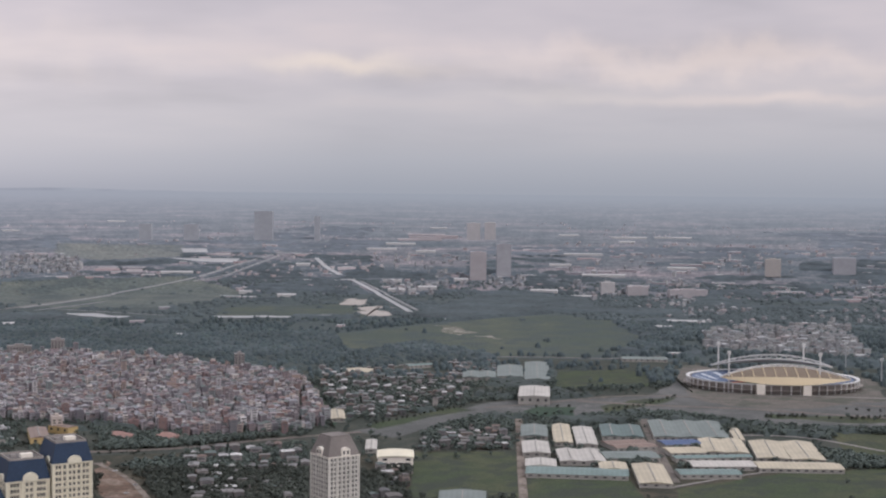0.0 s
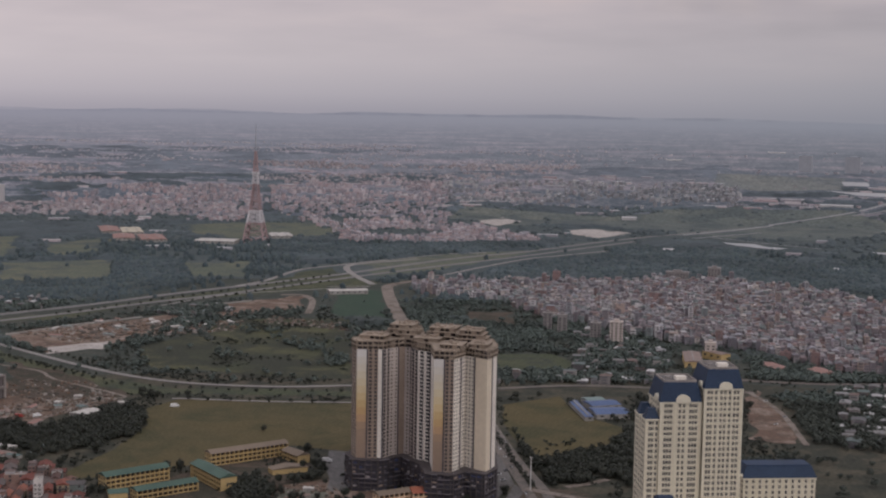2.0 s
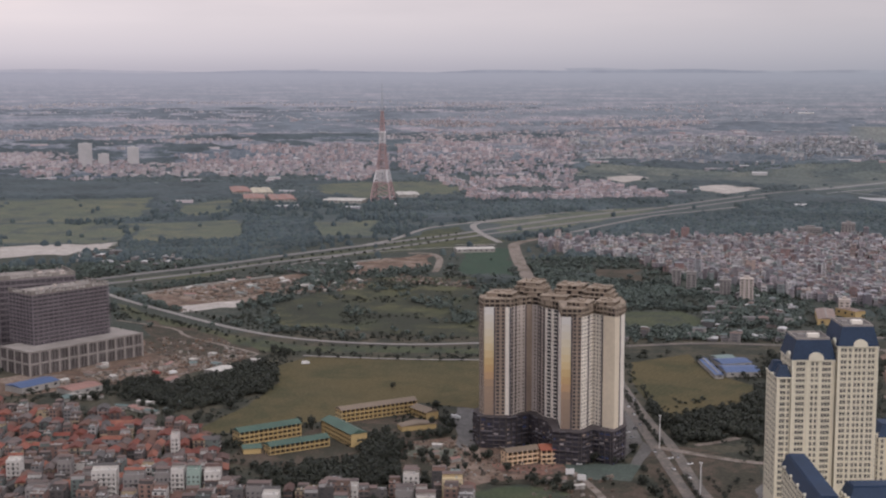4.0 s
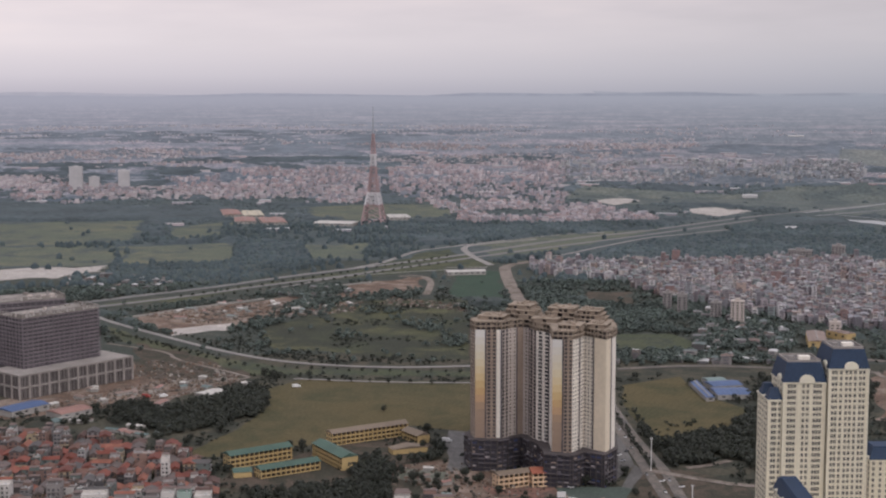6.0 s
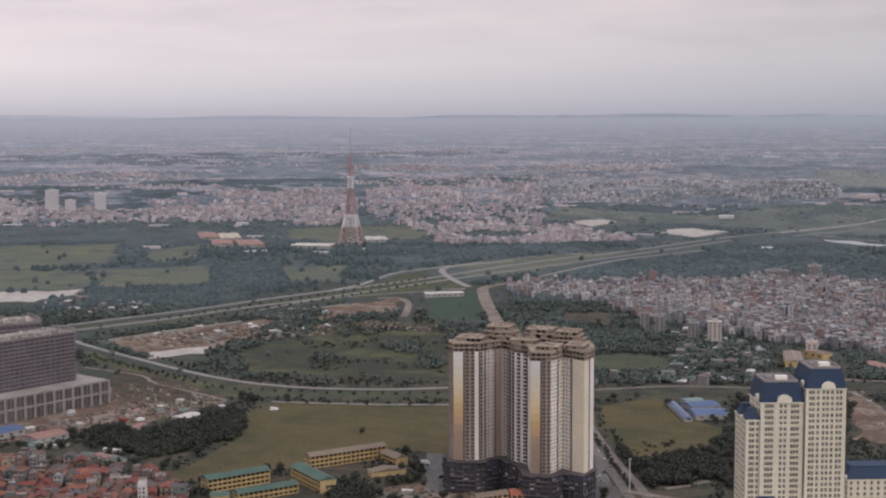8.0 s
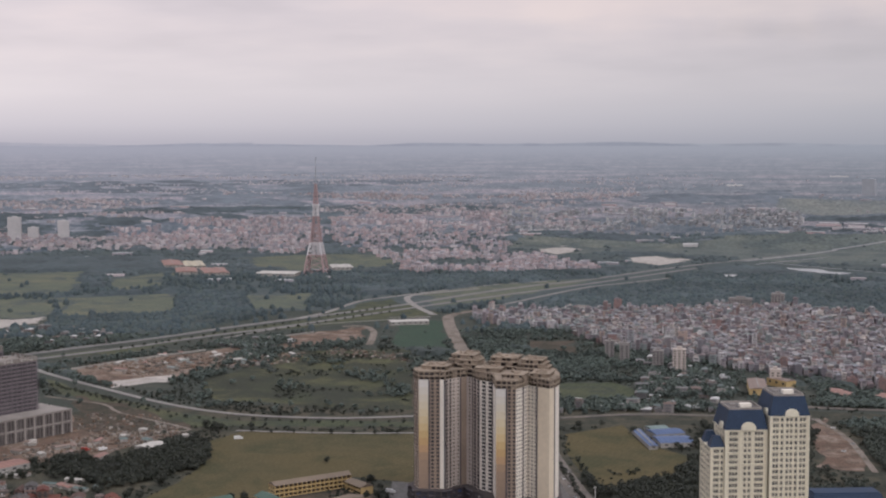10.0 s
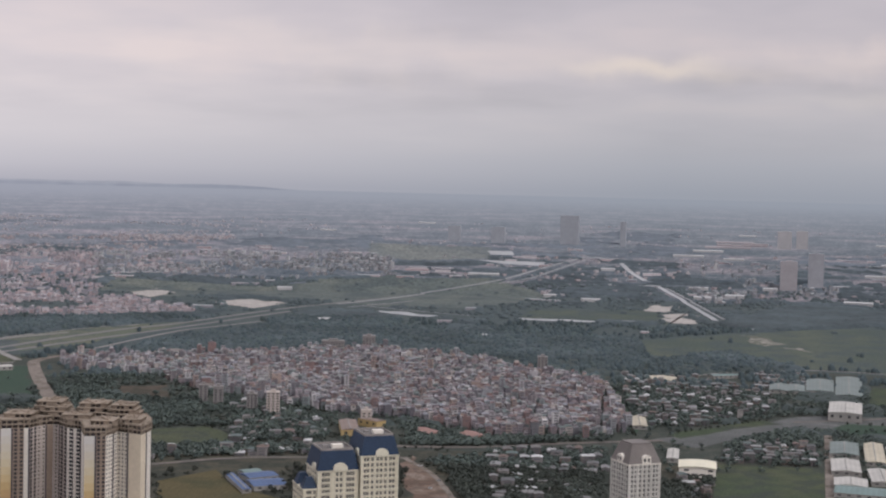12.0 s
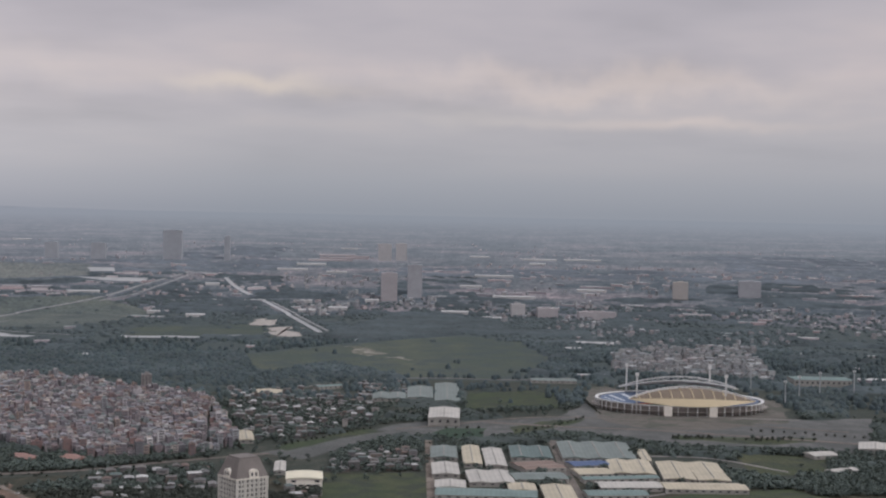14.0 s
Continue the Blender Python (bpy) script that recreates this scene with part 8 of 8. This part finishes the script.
rubble(200, [(-1120, 1700), (-950, 1690), (-930, 1640), (-1100, 1640)], 6, 4.0)
rubble(60, [(-460, 890), (-420, 930), (-380, 860), (-440, 800)], 7, 2.0)


def site_wall(pts):
    """A pale plastered wall with posts round the works on the bare ground."""
    t = thing("site_wall", "long pale plastered wall along bare ground", "wall")
    line = smooth_line(pts, 18.0)
    for p, q in zip(line, line[1:]):
        length, ang = (q - p).length, math.atan2(q.y - p.y, q.x - p.x)
        b = Build()
        b.box((p.x, p.y), ang, 0, length, -0.25, 0.25, 0, 2.6)
        b.box((p.x, p.y), ang, -0.4, 0.4, -0.4, 0.4, 0, 3.0)
        part("wall_panel", b, "shed_wall", t)


site_wall([(-1325, 1345), (-1311, 1397), (-1303, 1460), (-1284, 1533), (-1270, 1590)])
site_wall([(-1262, 1690), (-1249, 1782), (-1238, 1820)])


def hut(x, y, turn, w, d, mat, label):
    t = thing("hut", label, "hut", "huts on the building sites", pose(x, y, 0.2, 0, 0, turn))
    b = Build()
    b.box((0, 0), 0, -w / 2, w / 2, -d / 2, d / 2, 0, 2.8)
    part("wall", b, "shed_wall", t)
    b = Build()
    b.gable((0, 0), 0, -w / 2 - 0.4, w / 2 + 0.4, -d / 2 - 0.4, d / 2 + 0.4, 2.83, 0.9)
    part("roof", b, mat, t)
    b = Build()
    b.box((0, -d / 2), 0, -0.5, 0.5, -0.08, 0.08, 0, 2.0)
    part("door", b, "flat_grey", t)


huts = random.Random(23)
for x0, x1, y0, y1, n in ((-1300, -1200, 1390, 1560, 16), (-1240, -1120, 1470, 1620, 14), (-990, -900, 960, 1110, 14), (-1040, -1000, 920, 1010, 5), (-960, -820, 880, 960, 14)):
    for k in range(n):
        x, y = huts.uniform(x0, x1), huts.uniform(y0, y1)
        hut(x, y, huts.uniform(0, 180), huts.uniform(6, 20), huts.uniform(4, 9), huts.choice(("tin_white", "tin_green", "tin_white", "tin_rust", "tin_red", "tin_dark")), "low hut with a tin roof on bare ground")


for x, y, turn, w, d, mat in ((-452, 890, 40, 16, 8, "tin_rust"), (-543, 898, 70, 9, 5, "tin_red"), (-575, 925, 20, 8, 5, "tin_white"),
                              (-566, 905, 50, 7, 4, "tin_rust"), (-430, 884, 50, 8, 4, "tin_white"), (-525, 870, 15, 7, 4, "tin_green")):
    hut(x, y, turn, w, d, mat, "low hut with a tin roof before the towers")


# ---- trees ----
def crowns(spots, leaves, seed, level=0.4, spin=0.45, fine=0.26):
    """Corners of the leaf clumps of many crowns: rows x, y, z, radius, height."""
    rng = np.random.default_rng(seed)
    n = len(spots)
    c = np.repeat(np.asarray(spots, float), leaves, axis=0)
    d = rng.normal(size=(n * leaves, 3))
    d /= np.linalg.norm(d, axis=1)[:, None]
    reach = rng.uniform(0.45, 1.0, (n * leaves, 1))
    centre = c[:, :3] + d * reach * c[:, 3:4] * np.array([1, 1, 0]) + np.stack([0 * c[:, 0], 0 * c[:, 0], c[:, 4] * (0.6 + 0.38 * d[:, 2] * reach[:, 0])], 1)
    out = d + np.array([0, 0, level]) + spin * rng.normal(size=d.shape)
    out /= np.linalg.norm(out, axis=1)[:, None]
    a = np.cross(out, rng.normal(size=d.shape))
    a /= np.linalg.norm(a, axis=1)[:, None] + 1e-6
    b = np.cross(out, a)
    size = (rng.uniform(0.5, 1.0, (n * leaves, 1)) * fine * c[:, 3:4])
    quad = np.stack([centre - a * size - b * size * 0.7, centre + a * size - b * size * 0.5, centre + a * size * 0.8 + b * size, centre - a * size * 0.6 + b * size * 0.8], 1)
    return quad.reshape(-1, 3)


def leaf_mesh(name, verts, mat):
    me = bpy.data.meshes.new(name)
    k = len(verts) // 4
    me.vertices.add(4 * k)
    me.vertices.foreach_set("co", verts.astype(np.float32).ravel())
    me.loops.add(4 * k)
    me.loops.foreach_set("vertex_index", np.arange(4 * k, dtype=np.int32))
    me.polygons.add(k)
    me.polygons.foreach_set("loop_start", np.arange(0, 4 * k, 4, dtype=np.int32))
    me.update(calc_edges=True)
    me.materials.append(MATS[mat])
    return me


def lumps(name, spots, mat, seed):
    """Far crowns, each an uneven dome of 18 faces."""
    g = np.random.default_rng(seed)
    c = np.asarray(spots, float)
    n = len(c)
    a = np.arange(6) * math.pi / 3 + g.uniform(0, 1, (n, 1))
    v = np.zeros((n, 13, 3))
    for first, high, wide in ((0, 0.0, 0.95), (6, 0.62, 0.82)):
        r = c[:, 3:4] * wide * g.uniform(0.7, 1.3, (n, 6))
        v[:, first:first + 6, 0], v[:, first:first + 6, 1] = c[:, 0:1] + r * np.cos(a), c[:, 1:2] + r * np.sin(a)
        v[:, first:first + 6, 2] = c[:, 2:3] + c[:, 4:5] * (high + (g.uniform(-0.14, 0.14, (n, 6)) if first else -0.05))
    v[:, 12] = c[:, :3] + np.stack([g.uniform(-0.3, 0.3, n) * c[:, 3], g.uniform(-0.3, 0.3, n) * c[:, 3], c[:, 4]], 1)
    tri = []
    for k in range(6):
        m = (k + 1) % 6
        tri += [(k, m, 6 + m), (k, 6 + m, 6 + k), (6 + k, 6 + m, 12)]
    loops = (np.array(tri, np.int32)[None] + 13 * np.arange(n, dtype=np.int32)[:, None, None]).ravel()
    me = bpy.data.meshes.new(name)
    me.vertices.add(13 * n)
    me.vertices.foreach_set("co", v.astype(np.float32).ravel())
    me.loops.add(len(loops))
    me.loops.foreach_set("vertex_index", loops)
    me.polygons.add(len(loops) // 3)
    me.polygons.foreach_set("loop_start", np.arange(0, len(loops), 3, dtype=np.int32))
    me.update(calc_edges=True)
    me.polygons.foreach_set("use_smooth", np.ones(len(loops) // 3, bool))
    me.materials.append(MATS[mat])
    return me


def make_tree(k):
    rng = random.Random(70 + k)
    h, r = rng.uniform(8.5, 12), rng.uniform(3.4, 4.8)
    t = thing("tree", "dark green broadleaf tree with an uneven crown", "tree", "trees by the near fields")
    b = Build()
    rings = [(0, 0.35), (h * 0.25, 0.26), (h * 0.45, 0.2), (h * 0.7, 0.1)]
    for (z0, r0), (z1, r1) in zip(rings, rings[1:]):
        for i in range(6):
            a0, a1 = math.pi * i / 3, math.pi * (i + 1) / 3
            b.face([(r0 * math.cos(a0), r0 * math.sin(a0), z0), (r0 * math.cos(a1), r0 * math.sin(a1), z0), (r1 * math.cos(a1), r1 * math.sin(a1), z1), (r1 * math.cos(a0), r1 * math.sin(a0), z1)])
    for i in range(5):
        a = 2 * math.pi * i / 5 + rng.uniform(-0.4, 0.4)
        b.bar((0, 0, h * rng.uniform(0.25, 0.5)), (r * 0.7 * math.cos(a), r * 0.7 * math.sin(a), h * rng.uniform(0.55, 0.8)), 0.09)
    part("trunk", b, "bark", t)
    part("crown", leaf_mesh("crown", np.concatenate([crowns([(rng.uniform(-0.45, 0.45) * r, rng.uniform(-0.45, 0.45) * r, rng.uniform(-0.08, 0.12) * h, r * 0.62, h * 0.86)], 80, 100 * k + j) for j in range(5)]), "leaf"), "", t)
    return t


rng = random.Random(12)
kinds = [[make_tree(k), False] for k in range(6)]
planted, row_spots = [0], []


def plant(x, y, scale=1.0):
    planted[0] += 1
    if planted[0] > 280:
        row_spots.append((x, y, 0.0, 4.0 * scale * rng.uniform(0.75, 1.2), 9.5 * scale * rng.uniform(0.75, 1.2)))
        return
    k = rng.choice(kinds)
    m = pose(x, y, 0.05, 0, 0, rng.uniform(0, 360))
    if not k[1]:
        k[0].matrix_basis, k[1] = m, True
        return
    copy_thing(k[0], m @ Matrix.Scale(scale * rng.uniform(0.75, 1.2), 4))


def copse(n, x0, x1, y0, y1):
    """Single trees where the near ground is open or wooded."""
    made = tries = 0
    while made < n and tries < 60 * n:
        tries += 1
        x, y = rng.uniform(x0, x1), rng.uniform(y0, y1)
        i, j = cell(x, y)
        if use[i, j] in (FIELD, PAVED) or use[i, j] == BUILT and rng.random() > 0.02:
            continue
        if wooded[i, j] == 0 and rng.random() > 0.35:
            continue
        plant(x, y)
        made += 1


for x, y, scale in ((-588, 905, 0.8), (-565, 887, 0.7), (-541, 923, 0.7), (-524, 918, 0.6), (-494, 893, 0.8), (-528, 878, 0.7), (-541, 883, 0.7), (-421, 909, 0.6), (-412, 904, 0.5), (-597, 900, 0.9), (-577, 880, 0.7),
                    (-594, 938, 0.8), (-588, 950, 0.9), (-575, 950, 0.7), (-604, 989, 0.8), (-611, 975, 0.8), (-598, 965, 0.7), (-476, 902, 0.5), (-470, 880, 0.5), (-607, 930, 0.8)):
    plant(x, y, scale)
copse(90, -760, -430, 800, 1050)
copse(60, -460, -250, 850, 1200)
for k in range(45):
    plant(rng.uniform(-615, -520), rng.uniform(830, 915), 0.6)
copse(60, -1000, -760, 880, 1160)
for k in range(260):
    x, y = rng.uniform(-980, -500), rng.uniform(700, 880)
    if used(x, y) == BUILT:
        plant(x, y, 0.7)
for pts, gap in rows_of_trees:
    line = smooth_line(pts, gap)
    for p in line:
        x, y = p.x + rng.uniform(-1.5, 1.5), p.y + rng.uniform(-1.5, 1.5)
        if math.hypot(x, y) < 1250:
            plant(x, y, 0.6)
        elif math.hypot(x, y) < FAR:
            row_spots.append((x, y, 0.0, rng.uniform(1.8, 3.2), rng.uniform(4, 6.5)))


def canopy(r0, r1, size, stretch, tall, level, mat, seed):
    """The closed roofs of woods and hedges between two distances: a lumpy skin that falls to the ground at its edges."""
    a0, a1 = radians(-23), radians(52)
    n, m = int((a1 - a0) * (r0 + r1) / 2 / size), int((r1 - r0) / (size * stretch))
    high = np.full((n + 1, m + 1), -1.0)
    spots = {}
    for i in range(n + 1):
        for j in range(m + 1):
            a, r = a0 + (a1 - a0) * i / n, r0 + (r1 - r0) * j / m
            x, y = -r * math.sin(a), r * math.cos(a)
            v = noise.noise_vector((x * 0.09, y * 0.09, seed))
            x, y = x + 0.35 * size * v[0], y + 0.35 * size * v[1]
            c = cell(x, y)
            if use[c] == OPEN:
                deep = wooded[c]
                grow = noise.noise((x * 0.0035, y * 0.0035, 3.0)) + 0.6 * noise.noise((x * 0.014, y * 0.014, 8.0))
                if deep > 0.75 or grow > level:
                    high[i, j] = tall * (0.75 + 0.45 * v[2] + 0.35 * noise.noise((x * 0.03, y * 0.03, 5.0)))
            spots[i, j] = (x, y)
    high[:, 0] = high[:, m] = high[0] = high[n] = -1.0
    b, index = Build(), {}
    for i in range(n):
        for j in range(m):
            four = ((i, j), (i, j + 1), (i + 1, j + 1), (i + 1, j))
            if max(high[k] for k in four) < 0:
                continue
            for k in four:
                if k not in index:
                    index[k] = len(b.v)
                    lx, ly, lz, s = lift(*spots[k])
                    b.v.append((lx, ly, lz + high[k] * s))
            b.f.append(tuple(index[k] for k in four))
            b.m.append(0)
    if b.f:
        ob = part("woodland", b, mat)
        for p in ob.data.polygons:
            p.use_smooth = True
        tagged(ob, "closed dark canopy of woods and hedges", "trees", kind="stuff")


# each ring outwards uses a canopy colour with more painted haze
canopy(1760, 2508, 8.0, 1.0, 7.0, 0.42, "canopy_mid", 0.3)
canopy(2492, 4000, 12.0, 1.0, 8.5, 0.30, "canopy_haze", 1.3)
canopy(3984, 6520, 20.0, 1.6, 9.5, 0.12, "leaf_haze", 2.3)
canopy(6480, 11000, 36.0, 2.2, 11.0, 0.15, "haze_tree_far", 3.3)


def scatter(n, r0, r1, size, seed):
    """Crown places for the countryside, thick in woods, thin in fields, by the nature of the ground."""
    g = np.random.default_rng(seed)
    out = []
    while len(out) < n:
        r = math.sqrt(g.uniform(r0 * r0, r1 * r1))
        a = g.uniform(radians(-24), radians(53))
        x, y = -r * math.sin(a), r * math.cos(a)
        i, j = cell(x, y)
        kind, deep = use[i, j], wooded[i, j]
        if kind == PAVED:
            continue
        if kind == FIELD and 0 < deep < 0.3:
            ok = g.random() < 0.9 * max(0.0, noise.noise((x * 0.009, y * 0.014, 3.0)) - 0.08)
        elif deep > 0 and kind != FIELD:
            ok = g.random() < deep
        elif kind == FIELD:
            ok = g.random() < (0.001 if r < 1500 else 0.02 if noise.noise((x * 0.008, y * 0.008, 7.0)) > 0.25 else 0.002)
        elif kind == BUILT:
            ok = g.random() < 0.09
        else:
            v = noise.noise((x * 0.006, y * 0.006, 3.0)) + 0.5 * noise.noise((x * 0.02, y * 0.02, 8.0))
            ok = g.random() < (min(0.8, max(0.02, 1.1 * v - 0.12)) if r < 1750 else min(0.9, max(0.06, 0.22 + 0.9 * v)))
        if ok:
            lx, ly, lz, s = lift(x, y)
            k = g.uniform(0.7, 1.3)
            out.append((lx, ly, lz, size[0] * k * s, size[1] * k * s * g.uniform(0.8, 1.2)))
    return out


for n, r0, r1, size, leaves, mat, seed in ((7000, 880, 1500, (3.3, 7.0), 70, "leaf", 1), (15000, 1500, 2200, (3.6, 6.5), 32, "leaf_mid", 2), (17000, 2200, 3200, (5.0, 9.0), 9, "leaf_far_haze", 3),
                                            (9000, 3200, 4600, (7.5, 6.0), 7, "leaf_hazed", 4)):
    spots = scatter(n, r0, r1, size, seed)
    if r0 < 1000:
        # garden trees to the north get leaves with haze painted into the colour
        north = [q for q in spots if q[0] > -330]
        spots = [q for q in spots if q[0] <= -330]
        tagged(new("trees", leaf_mesh("trees", crowns(north, leaves, 71, 0.5, 0.45, 0.26), "leaf_north_haze")), "garden trees among low houses, paled by painted haze", "trees", kind="stuff")
    ob = new("trees", leaf_mesh("trees", crowns(spots, leaves, seed, 0.5, 0.45, 0.26 if r0 < 1400 else 0.36), mat) if r0 < 2000 else lumps("trees", spots, mat, seed))
    tagged(ob, "dark woods and scattered trees over the plain", "trees", kind="stuff")
shrubs = np.random.default_rng(44)
spots = []
while len(spots) < 9000:
    r, a = math.sqrt(shrubs.uniform(950 ** 2, 2150 ** 2)), shrubs.uniform(radians(12), radians(53))
    x, y = -r * math.sin(a), r * math.cos(a)
    i, j = cell(x, y)
    v = noise.noise((x * 0.011, y * 0.017, 1.4)) + 0.6 * noise.noise((x * 0.04, y * 0.04, 6.0))
    if use[i, j] == OPEN and v > -0.1 or use[i, j] == FIELD and wooded[i, j] > 0 and v > 0.05:
        k = shrubs.uniform(0.6, 1.5)
        spots.append((x, y, -0.4, 1.9 * k, 2.4 * k))
tagged(new("shrubs", leaf_mesh("shrubs", crowns(spots, 9, 45, 0.5, 0.7, 0.5), "leaf")), "low dark shrubs over rough ground", "shrubs", kind="stuff")
if row_spots:
    ob = new("street_trees", leaf_mesh("street_trees", crowns(row_spots, 60, 9), "leaf"))
    tagged(ob, "rows of young trees along the roads", "trees", kind="stuff")
